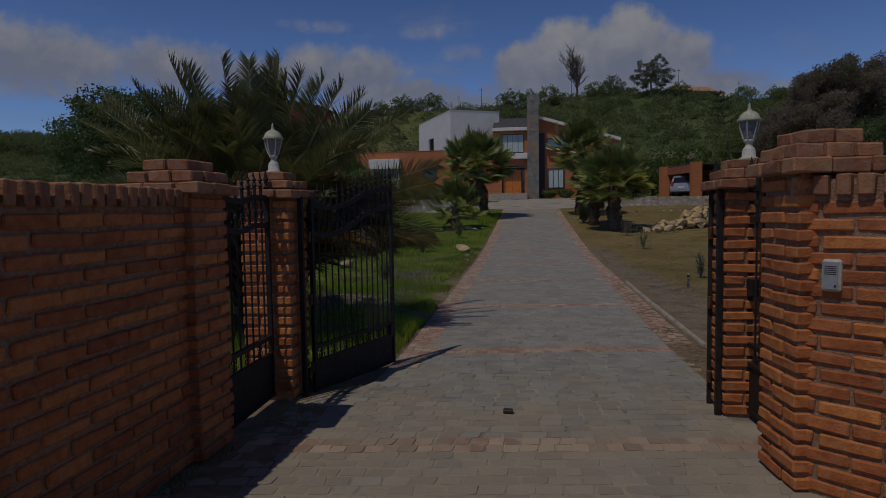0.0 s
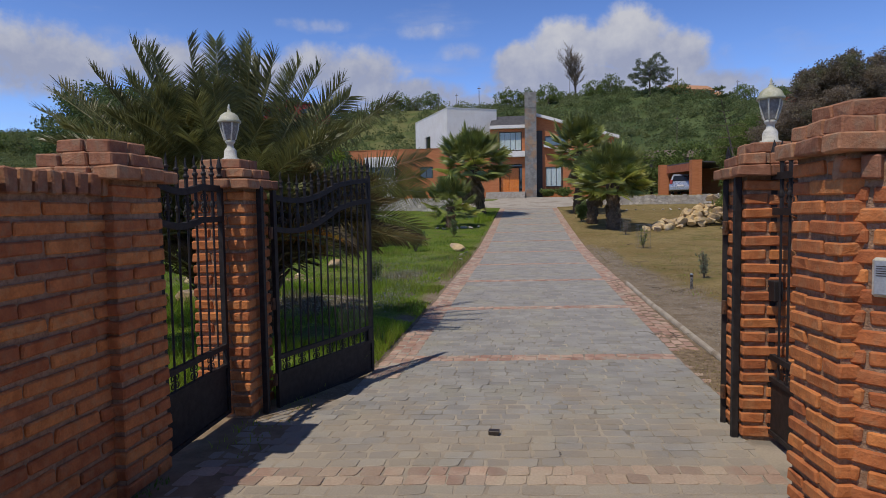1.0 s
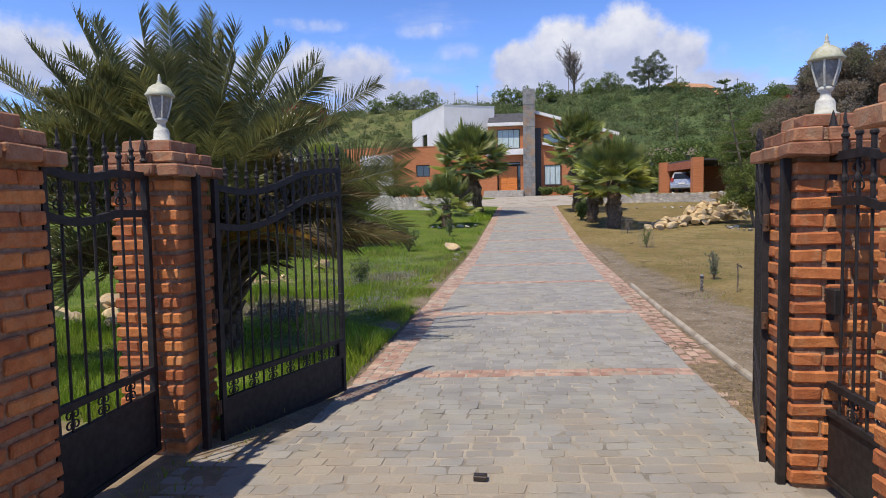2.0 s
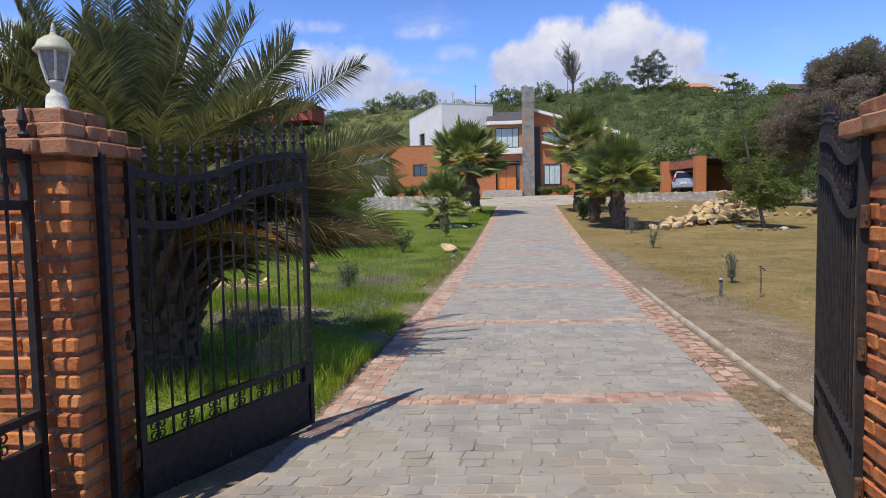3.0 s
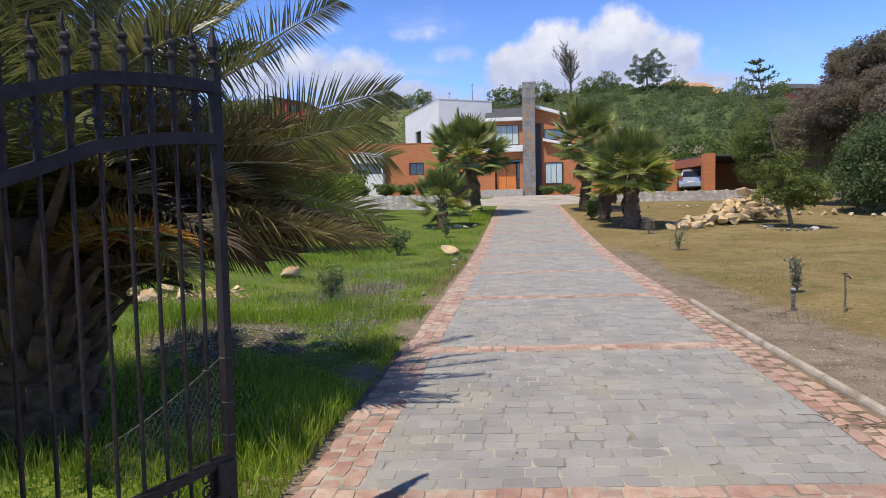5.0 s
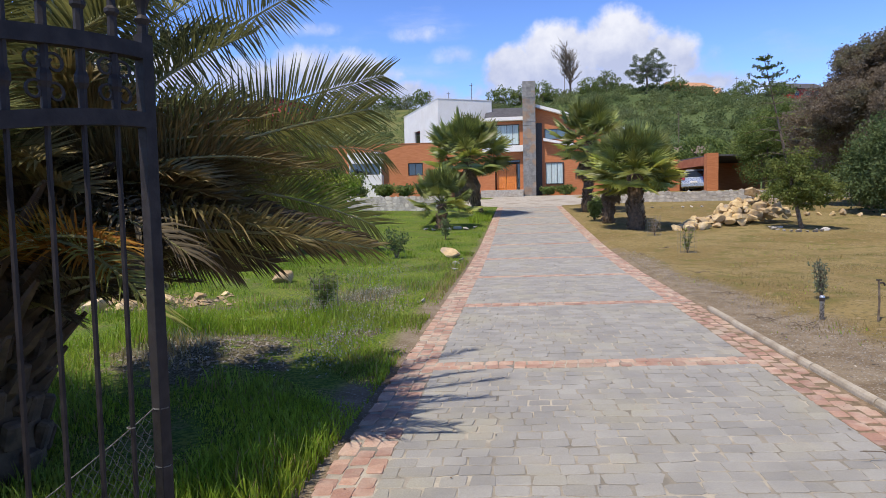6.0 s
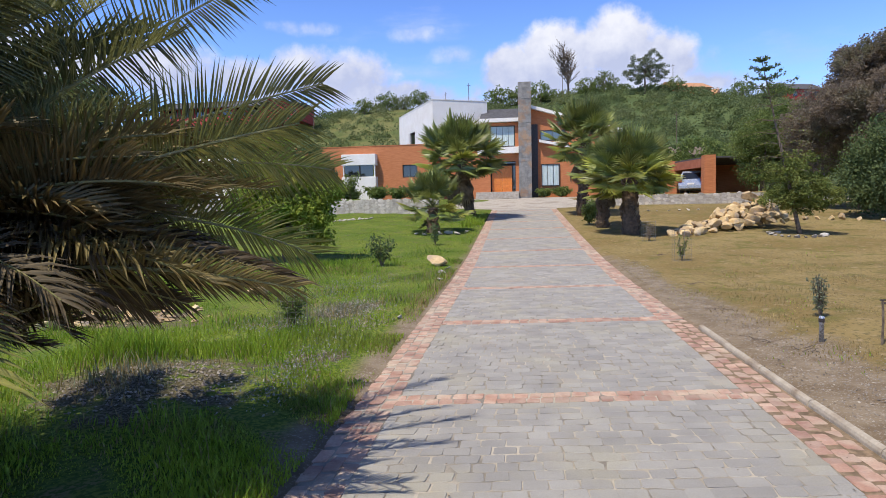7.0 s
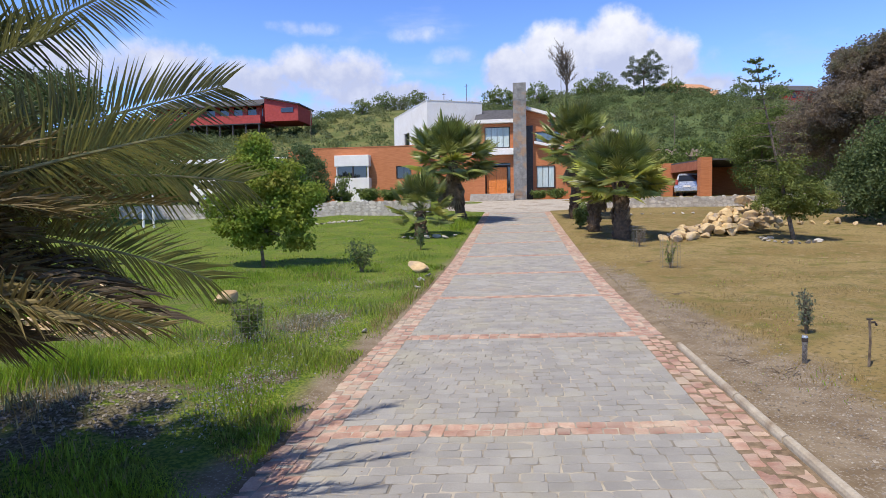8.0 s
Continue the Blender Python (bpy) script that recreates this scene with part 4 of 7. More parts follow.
# white block, turned towards the drive
WB = pose(-7.15, 56.0, 0, 0, 0, 27)
white = hp("wall", At(HB).box(0, 4.75, 0, 0.25, 6.2, 10.62, WB).box(0, 0.25, 0.25, 5.0, 6.2, 10.62, WB).box(0, 0.25, 5.0, 6.7, 6.2, 7.35, WB).box(0, 0.25, 5.0, 6.7, 8.75, 10.62, WB).box(0, 0.25, 6.7, 10.0, 6.2, 10.62, WB).box(0.25, 4.75, 9.75, 10.0, 6.2, 10.62, WB).box(4.5, 4.75, 0.25, 9.75, 6.2, 10.62, WB), WHITE, None, "white rendered upper block")
hp("roof", At(HB).box(0.25, 4.5, 0.25, 9.75, 10.3, 10.4, WB), ROOF)
hp("window", At(HB).box(0.1, 0.16, 5.0, 6.7, 7.35, 8.75, WB), GLASS_DARK, None, "tall dark window in white render")
hp("parapet_cap", At(HB).box(-0.03, 4.78, -0.03, 0.28, 10.62, 10.67, WB).box(-0.03, 0.28, 0.28, 10.03, 10.62, 10.67, WB), WHITE)
hp("wall", At(HB).box(-7.2, -3.4, 56.35, 56.6, G0, 6.9), ORANGE, None, "orange brick ground-floor wall")
# single-storey wing
WY = 54.6
hp("wall", At(HB).box(-18.2, -14.2, WY, WY + 0.25, G0, 6.92).box(-18.2, -17.95, WY + 0.25, 60.0, G0, 6.92).box(-14.2, -11.7, WY, WY + 0.25, 6.1, 6.92).box(-11.7, -9.45, WY, WY + 0.25, G0, 6.92).box(-9.45, -8.25, WY, WY + 0.25, 5.4, 6.92).box(-9.45, -8.25, WY, WY + 0.25, G0, 4.4).box(-8.25, -7.0, WY, WY + 0.25, G0, 6.92).box(-7.2, -7.0, WY + 0.25, 56.4, G0, 6.92), ORANGE, None, "long low wing of orange face brick")
hp("roof", At(HB).box(-17.95, -7.2, WY + 0.25, 60.0, 6.5, 6.6), ROOF)
hp("parapet_cap", At(HB).box(-18.22, -6.98, WY - 0.03, WY + 0.28, 6.92, 6.97), ORANGE)
window(-9.45, -8.25, WY + 0.1, 4.4, 5.4, 2, GLASS_DARK)
bay = hp("bay_window", At(HB).soft(-14.2, -11.45, WY - 0.7, WY + 0.1, 5.42, 6.28, 0.02).soft(-14.2, -11.45, WY - 0.7, WY + 0.1, G0, 4.52, 0.02), WHITE, None, "white rendered box bay with a dark window strip")
part("pane", At(HB).box(-13.95, -11.7, WY - 0.55, WY - 0.5, 4.52, 5.42), GLASS_DARK, bay)
for x in (-14.1, -12.8, -11.6):
    part("bay_post", At(HB).box(x, x + 0.09, WY - 0.62, WY - 0.5, 4.52, 5.42), DARK if x > -14 and x < -12 else WHITE, bay)
hp("garage_roof", At(HB).soft(-30.0, -18.3, 55.0, 60.5, 6.05, 6.4, 0.02), WHITE, None, "white flat garage roof slab")
# near-black back sheet stands in for the shade inside the garage opening
hp("garage_back", At(HB).box(-30.0, -18.3, 60.0, 60.2, G0, 6.05), DARK)
for gx0 in (-29.6, -24.2, -18.9):
    hp("garage_post", At(HB).box(gx0, gx0 + 0.3, 55.3, 55.6, G0, 6.05), WHITE)
# brick wing with a falling roof beside the tower
hp("wall", At(HB).add([(1.15, 56.4, G0), (7.2, 56.4, G0), (7.2, 56.4, 7.7), (1.15, 56.4, 9.55), (1.15, 56.65, G0), (7.2, 56.65, G0), (7.2, 56.65, 7.7), (1.15, 56.65, 9.55)], [(0, 1, 2, 3), (4, 7, 6, 5), (0, 4, 5, 1), (1, 5, 6, 2), (2, 6, 7, 3), (3, 7, 4, 0)]), ORANGE, None, "orange brick wing under a falling roof")
hp("window_strip", At(HB).box(0.62, 1.15, 56.35, 56.5, G0, 8.4), DARK, None, "tall dark glazed strip beside the tower")
hp("wall", At(HB).box(0.62, 1.15, 56.38, 56.6, 8.4, 9.6), ORANGE)
hp("fascia", At(HB).add([(0.55, 55.9, 9.62), (7.6, 55.9, 7.5), (7.6, 55.9, 7.75), (0.55, 55.9, 9.87), (0.55, 56.7, 9.62), (7.6, 56.7, 7.5), (7.6, 56.7, 7.75), (0.55, 56.7, 9.87)], [(0, 1, 2, 3), (4, 7, 6, 5), (0, 4, 5, 1), (1, 5, 6, 2), (2, 6, 7, 3), (3, 7, 4, 0)]), WHITE, None, "white sloping roof edge")
hp("ledge", At(HB).add([(1.25, 55.9, 6.95), (4.2, 55.9, 6.3), (4.2, 55.9, 6.5), (1.25, 55.9, 7.15), (1.25, 56.45, 6.95), (4.2, 56.45, 6.3), (4.2, 56.45, 6.5), (1.25, 56.45, 7.15)], [(0, 1, 2, 3), (4, 7, 6, 5), (0, 4, 5, 1), (1, 5, 6, 2), (2, 6, 7, 3), (3, 7, 4, 0)]), WHITE, None, "white sloping window ledge")
window(1.35, 3.3, 56.33, 7.05, 7.9, 2, GLASS)
window(1.40, 2.85, 56.33, 3.5, 5.25, 3, CURTAIN)

# ---- retaining walls of field stone ----
def stone_wall(name, x0, x1, y, top, label, seed):
    w = new(name)
    w.matrix_world = pose(x0, y, 0)
    tagged(w, label, "wall", kind="structure")
    r = random.Random(seed)
    core = MB()
    n = int((x1 - x0) / 0.5)
    for k in range(n):
        a, b = (x1 - x0) * k / n, (x1 - x0) * (k + 1) / n
        core.box(a, b, 0.03, 0.42, lz(x0 + a, y - 0.2) - 0.3, top - 0.02)
    part("mortar_core", core, CONCRETE, w, "pale mortar between stones")
    u = 0.0
    shapes = []
    for k in range(10):
        mb = MB()
        pts = [(r.uniform(0.85, 1.1) * math.cos(2 * math.pi * i / 7 + r.uniform(-0.2, 0.2)), r.uniform(0.85, 1.1) * math.sin(2 * math.pi * i / 7 + r.uniform(-0.2, 0.2))) for i in range(7)]
        vs = [(px, 0.10, pz) for px, pz in pts] + [(px * 0.97, 0.008, pz * 0.97) for px, pz in pts] + [(px * 0.86, -0.010, pz * 0.86) for px, pz in pts]
        fs = [(i, (i + 1) % 7, 7 + (i + 1) % 7, 7 + i) for i in range(7)] + [(7 + i, 7 + (i + 1) % 7, 14 + (i + 1) % 7, 14 + i) for i in range(7)] + [tuple(range(14, 21))]
        shapes.append(mb.add(vs, fs).mesh("stone", STONE))
    while u < x1 - x0:
        base = lz(x0 + u, y - 0.2)
        z = base + 0.08
        wd = r.uniform(0.24, 0.5)
        while z < top + 0.02:
            hh = r.uniform(0.15, 0.28)
            ob = new("stone", r.choice(shapes))
            ob.parent = w
            ob.matrix_basis = Matrix.Translation((u + wd / 2 + r.uniform(-0.06, 0.06), 0.03, min(z, top - 0.08) + hh / 2 - 0.1)) @ Matrix.Rotation(r.uniform(-0.25, 0.25), 4, "Y") @ Matrix.Diagonal((wd / 2, 1.0, hh / 2, 1))
            z += hh
        u += wd
    return w



# ---- carport and car ----
CB = (12.0, 54.0, 2.4)
carport = thing("carport", pose(*CB), "open carport of orange brick pillars with a sloping brick beam", "carport")
part("pillar", At(CB).box(11.1, 11.85, 56.9, 57.6, 2.2, 5.2), ORANGE, carport)
part("pillar", At(CB).box(12.45, 13.2, 51.6, 52.4, 2.2, 5.2), ORANGE, carport)
dirx, diry = 12.95 - 11.75, 52.0 - 56.0
part("beam", At(CB).add([(11.65, 57.0, 4.45), (12.6, 51.9, 4.4), (12.6, 51.9, 5.0), (11.65, 57.0, 5.05), (11.85, 57.1, 4.45), (12.85, 52.1, 4.4), (12.85, 52.1, 5.0), (11.85, 57.1, 5.05)], [(0, 1, 2, 3), (4, 7, 6, 5), (0, 4, 5, 1), (1, 5, 6, 2), (2, 6, 7, 3), (3, 7, 4, 0)]), BEAM_RED, carport)
part("back_wall", At(CB).box(12.0, 18.4, 58.4, 58.6, 2.2, 4.9), ORANGE, carport)
part("roof", At(CB).add([(11.7, 56.95, 5.06), (12.8, 51.9, 5.02), (19.0, 52.3, 4.9), (18.4, 58.6, 4.9), (12.0, 58.6, 4.9), (11.7, 56.95, 5.16), (12.8, 51.9, 5.12), (19.0, 52.3, 5.02), (18.4, 58.6, 5.02), (12.0, 58.6, 5.02)], [(4, 3, 2, 1, 0), (5, 6, 7, 8, 9), (0, 1, 6, 5), (1, 2, 7, 6), (2, 3, 8, 7), (3, 4, 9, 8), (4, 0, 5, 9)]), ROOF, carport)

# ---- palms ----
def bend(b, t, arch, n):
    """Points of an arched stem from b to t."""
    b, t = Vector(b), Vector(t)
    c = b.lerp(t, 0.5) + Vector((0, 0, arch))
    return [b * (1 - s) ** 2 + c * 2 * s * (1 - s) + t * s * s for s in [k / n for k in range(n + 1)]]


def frond(parent, b, t, arch, rng, leaf_len=0.46, material=None, pairs=76, width=0.0225, droop=0.16, roll=None, lifts=(0.35, 0.75, 1.1), lean=0.35):
    """A feather leaf: a thin stem with two ranks of narrow leaflets that stand in a V."""
    n = 22
    pts = bend(b, t, arch, n)
    mb = MB()
    roll = rng.uniform(-0.45, 0.45) if roll is None else roll
    for k in range(pairs * 2):
        q = -1 if k % 2 else 1
        s = 0.12 + 0.88 * (k + rng.uniform(-0.5, 0.5)) / (pairs * 2)
        s = min(max(s, 0.02), 0.995)
        i = min(int(s * n), n - 1)
        p = pts[i].lerp(pts[i + 1], s * n - i)
        d = (pts[i + 1] - pts[i]).normalized()
        side = d.cross(Vector((0, 0, 1)))
        if side.length < 0.05:
            side = Vector((1, 0, 0))
        side.normalize()
        side = Matrix.Rotation(roll, 3, d) @ side
        nrm = side.cross(d).normalized()
        l = leaf_len * (0.35 + 0.65 * math.sin(math.pi * min(0.18 + 0.74 * s, 1.0))) * rng.uniform(0.88, 1.1)
        fwd = lean + 0.35 * s + 1.1 * max(0.0, s - 0.72) / 0.28
        lift = rng.choice(lifts) + rng.uniform(-0.15, 0.15)
        w = (side * q + d * (fwd + rng.uniform(-0.08, 0.08)) + nrm * lift).normalized()
        e = w.cross(d).normalized()
        e = w.cross(e).normalized() * width * 0.5 * rng.uniform(0.8, 1.15)
        fold = w.cross(e).normalized() * width * 0.18
        sag = Vector((0, 0, -droop * l))
        m0 = p + w * l * 0.12
        m1 = p + w * l * 0.5 + sag * 0.25
        tip = p + w * l + sag
        mb.add([p, m0 - e, m0 + fold, m0 + e, m1 - e * 0.85, m1 + fold, m1 + e * 0.85, tip], [(0, 1, 2), (0, 2, 3), (1, 4, 5, 2), (2, 5, 6, 3), (4, 7, 5), (5, 7, 6)])
    f = part("frond", mb, material or FROND, parent)
    part("rachis", MB().tube(pts, [0.019 * (1 - 0.86 * k / n) + 0.002 for k in range(n + 1)], 5), RACHIS, f)
    return f


PALM = Vector((-3.75, 9.3, 0.0))
palm_z = lz(PALM.x, PALM.y)
date_palm = thing("date_palm", pose(PALM.x, PALM.y, palm_z), "broad date palm with arching grey-green fronds beside the drive", "palm")
rp = random.Random(21)
prof = [(0.42, -0.1), (0.42, 0.15), (0.385, 0.45), (0.42, 0.8), (0.50, 1.15), (0.45, 1.4), (0.25, 1.6), (0.1, 1.7)]
foot = Vector((0.11, 0, 0))                       # the trunk leans a little from its foot
part("trunk", MB().lathe(prof, 14, pose(foot.x, 0, 0)), TRUNK, date_palm, "thick fibrous brown trunk", smooth=True)
for k in range(80):
    a, zz = k * 2.4, 0.02 + 1.25 * k / 80
    part("leaf_base", MB().soft(-0.055, 0.055, -0.03, 0.05, 0, 0.17, 0.015, pose(foot.x + 0.385 * math.cos(a), 0.385 * math.sin(a), zz, -18, 0, math.degrees(a) - 90)), TRUNK, date_palm)
for k in range(96):                               # cut stalks that flare up to the crown
    a, zz = k * 2.39996, 0.42 + 0.9 * k / 96
    w = Vector((math.cos(a), math.sin(a), 0))
    l = (0.12 + 0.85 * (zz - 0.4)) * rp.uniform(0.85, 1.15)
    p0 = foot + w * 0.36 + Vector((0, 0, zz))
    p1 = p0 + w * l * 0.8 + Vector((0, 0, l * 0.66))
    part("stalk_stub", MB().tube([p0, p0.lerp(p1, 0.5) - Vector((0, 0, 0.03)), p1], [0.06, 0.042, 0.014], 5), TRUNK, date_palm)
crown = Vector((0, 0, 1.42))
# tips of the fronds that stand out, from the palm's foot, with their arch
OUTER = [(1.92, 1.75, 3.48, 0.28), (2.51, 1.10, 2.52, 0.20), (2.50, 0.70, 2.22, 0.16), (2.40, 1.55, 2.02, 0.50), (2.43, 1.05, 1.46, 0.60)]
INNER = [(-1.32, -0.73, 3.53, 0.2), (-0.58, -0.68, 3.75, 0.15), (-0.22, -0.44, 3.92, 0.12), (0.31, -0.74, 3.80, 0.15), (0.40, 0.03, 4.02, 0.12), (-2.5, 0.0, 3.45, 0.3),
        (-3.1, 0.4, 3.3, 0.35), (1.45, 0.6, 3.55, 0.25), (1.0, 0.2, 3.75, 0.2), (1.5, 1.2, 2.9, 0.3), (1.1, 1.6, 3.5, 0.3), (0.6, 0.9, 3.8, 0.2), (1.75, -0.1, 3.2, 0.25),
        (1.6, 0.7, 2.3, 0.4), (-0.9, -0.3, 3.9, 0.15), (-1.9, -0.6, 3.4, 0.25), (0.1, 0.5, 4.1, 0.15), (0.9, -0.4, 3.7, 0.2), (-1.6, 0.3, 3.7, 0.2), (1.3, 0.1, 3.6, 0.25)]
for k, (x, y, z, arch) in enumerate(OUTER + INNER):
    out = Vector((x, y, 0)).normalized() * 0.16
    if k < 5 or x > 1.7:                          # the outer ones lie on edge, one rank upright
        frond(date_palm, crown + out, (x, y, z), arch, rp, roll=-1.1 + rp.uniform(-0.15, 0.15), lifts=(0.05, 0.2, 0.4), pairs=125, leaf_len=0.46, width=0.0145, lean=0.12, material=FROND_YELLOW_LIT if k in (2, 3, 4) else FROND)
    else:
        frond(date_palm, crown + out, (x, y, z), arch, rp, pairs=105, width=0.017)
for k in range(12):                               # upright young fronds in the middle
    x, y, z = rp.uniform(-1.1, 0.9), rp.uniform(-0.6, 0.7), rp.uniform(3.3, 3.95)
    frond(date_palm, crown + Vector((x, y, 0)) * 0.12, (x, y, z), 0.12, rp)
# low fronds: mostly dead-brown leaflets, whose dark colour stands in for crown shade
for x, y, z in ((2.55, 0.41, 1.36), (2.2, 0.75, 1.42), (1.8, 0.25, 1.5), (1.9, 0.95, 1.5), (2.2, 0.2, 1.38), (1.9, 0.5, 1.34), (1.65, 0.05, 1.32), (1.75, -0.25, 1.36), (1.5, -0.4, 1.3)):
    frond(date_palm, crown + Vector((0.16, 0, -0.05)), (x, y, z), 0.5, rp, 0.40, rp.choice((FROND_AGED, FROND_DRY_SHADED, FROND_DRY_SHADED)), 66, 0.021, droop=0.4)
for k in range(11):                               # shaded inner fronds that fill the crown
    x, y, z = rp.uniform(1.75, 2.12), rp.uniform(0.1, 1.3), rp.uniform(1.35, 2.2)
    frond(date_palm, crown + Vector((0.16, 0, 0)), (x, y, z), 0.35, rp, 0.40, FROND_AGED, 70, 0.018)
for k in range(9):
    x, y, z = rp.uniform(1.5, 2.1), rp.uniform(0.0, 1.0), rp.uniform(1.35, 2.0)
    frond(date_palm, crown + Vector((0.16, 0, 0)), (x, y, z), 0.42, rp, 0.42, FROND_AGED)
for k in range(26):                               # the crown's sunny side
    a, el, l = radians(rp.uniform(195, 300)), rp.uniform(36, 66), rp.uniform(2.1, 2.6)
    tip = Vector((math.cos(a) * math.cos(radians(el)), math.sin(a) * math.cos(radians(el)), math.sin(radians(el)))) * l
    if tip.x < 0.55:
        frond(date_palm, crown + tip.normalized() * 0.15, crown + tip + Vector((0, 0, -0.4)), 0.6 * math.cos(radians(el)), rp)
for k in range(110):
    a = k * 2.39996 + 0.4
    el = rp.choice([78, 70, 62, 55, 48, 40, 30, 18, 6, -8]) + rp.uniform(-6, 6)
    if math.cos(a) > -0.1 and (el < 44 or rp.random() < 0.4):
        continue
    l = rp.uniform(2.3, 2.85)
    tip = Vector((math.cos(a) * math.cos(radians(el)), math.sin(a) * math.cos(radians(el)), math.sin(radians(el)))) * l
    frond(date_palm, crown + tip.normalized() * 0.15, crown + tip + Vector((0, 0, -0.55)), 0.75 * math.cos(radians(el)), rp)
for k in range(22):                               # the dense heart of the crown on the drive's side
    a, el = radians(rp.uniform(-40, 95)), rp.uniform(6, 50)
    l = rp.uniform(1.3, 1.85)
    tip = Vector((math.cos(a) * math.cos(radians(el)), math.sin(a) * math.cos(radians(el)), math.sin(radians(el)))) * l
    frond(date_palm, crown + tip.normalized() * 0.15, crown + tip + Vector((0, 0, -0.25)), 0.3, rp, material=FROND_DRY_SHADED if k % 4 == 3 else FROND_AGED)
for x, y, z, arch, look_of in ((1.74, -0.74, 1.42, 0.30, FROND_OLD), (1.86, -0.70, 1.12, 0.62, FROND_YELLOW_LIT), (1.55, -0.6, 1.3, 0.35, FROND_OLD)):
    frond(date_palm, crown + Vector((0.25, -0.08, -0.25)), (x, y, z), arch, rp, 0.32, look_of, 76, 0.016, droop=0.35)
for k in range(34):                               # older, withered fronds hanging low
    a = k * 2.39996
    if math.cos(a) > 0.0 and math.sin(a) < 0.0:
        continue
    if math.cos(a + 0.5) > 0.0:                   # on the lawn's side they were cut back, and rise from the trunk
        w = Vector((math.cos(a), math.sin(a), 0))
        frond(date_palm, w * 0.4 + Vector((0, 0, rp.uniform(0.8, 1.1))), tuple(w * rp.uniform(1.2, 1.75) + Vector((0, 0, rp.uniform(1.25, 1.5)))), 0.02, rp, 0.3, FROND_DRY_SHADED, 60, 0.014, droop=0.2)
        continue
    l = rp.uniform(1.2, 1.9)
    frond(date_palm, crown + Vector((math.cos(a) * 0.2, math.sin(a) * 0.2, -0.15)), (math.cos(a) * l * 0.85, math.sin(a) * l * 0.85, rp.uniform(0.8, 1.15)), rp.uniform(0.3, 0.6), rp, 0.34, FROND_DRY_SHADED, 56, 0.016)
rs = random.Random(9)
for x, y, z in ((1.1, -1.3, 2.4), (0.8, -1.55, 2.5), (1.4, -1.0, 2.4), (1.35, -1.05, 2.0), (0.5, -1.7, 2.2), (1.1, -1.4, 1.9)):
    frond(date_palm, crown + Vector((x, y, 0)).normalized() * 0.16, (x, y, z), 0.25, rs, pairs=100, width=0.02)
for x, y, z in ((1.2, 0.1, 1.12), (1.05, 0.45, 1.0), (1.35, -0.15, 1.22), (1.25, 0.7, 1.1), (0.95, -0.1, 0.98)):
    frond(date_palm, crown + Vector((0.3, 0, -0.35)), (x, y, z), 0.12, rs, 0.24, FROND_DRY_SHADED, 60, 0.016, droop=0.35)
for x, y, z, old in ((2.60, 0.30, 1.34, FROND_AGED), (2.3, 0.5, 1.32, FROND_DRY_SHADED), (1.95, 0.4, 1.25, FROND_DRY_SHADED), (1.6, 0.6, 1.18, FROND_DRY_SHADED)):
    frond(date_palm, crown + Vector((0.2, 0, -0.1)), (x, y, z), 0.28, rs, 0.29, old, 110, 0.016, roll=-1.1 + rs.uniform(-0.2, 0.2), lifts=(0.05, 0.2, 0.4), lean=0.2)


def fan_leaf(seed, skin, dry=False):
    """A fan: folded segments joined to half their length, with free pointed tips."""
    r = random.Random(seed)
    mb = MB()
    pet = 0.78
    mb.tube([(0, 0, 0), (pet * 0.5, 0, 0.03), (pet, 0, 0.0)], [0.016, 0.012, 0.009], 4)
    n = 28
    o = Vector((pet, 0, 0))
    half = radians(270 / (n - 1)) * 0.5
    for k in range(n):
        a = radians(-135 + 270 * k / (n - 1)) + r.uniform(-0.04, 0.04)
        l = 0.53 * (0.70 + 0.30 * math.cos(a * 0.7)) * r.uniform(0.86, 1.08)
        d = Vector((math.cos(a), math.sin(a), 0.10 + 0.22 * math.cos(a * 2) - (0.5 if dry else 0.0)))
        e = Vector((-math.sin(a), math.cos(a), 0)) * (0.52 * l * half)
        fold = Vector((0, 0, 0.022))
        sag = Vector((0, 0, r.uniform(-0.16, 0.02) - (0.35 if dry else 0)))
        m1 = o + d * l * 0.52
        t1 = o + d * l + sag * l * 0.7
        mb.add([o, m1 - e - fold, m1 + fold, m1 + e - fold, t1], [(0, 1, 2), (0, 2, 3), (1, 4, 2), (2, 4, 3)])
    return mb.mesh("leaf", skin)


FANS = [fan_leaf(k, FAN) for k in range(6)]
FANS_PALE = [fan_leaf(20 + k, FAN_PALE) for k in range(3)]
FANS_DRY = [fan_leaf(50 + k, FAN_OLD, True) for k in range(3)]


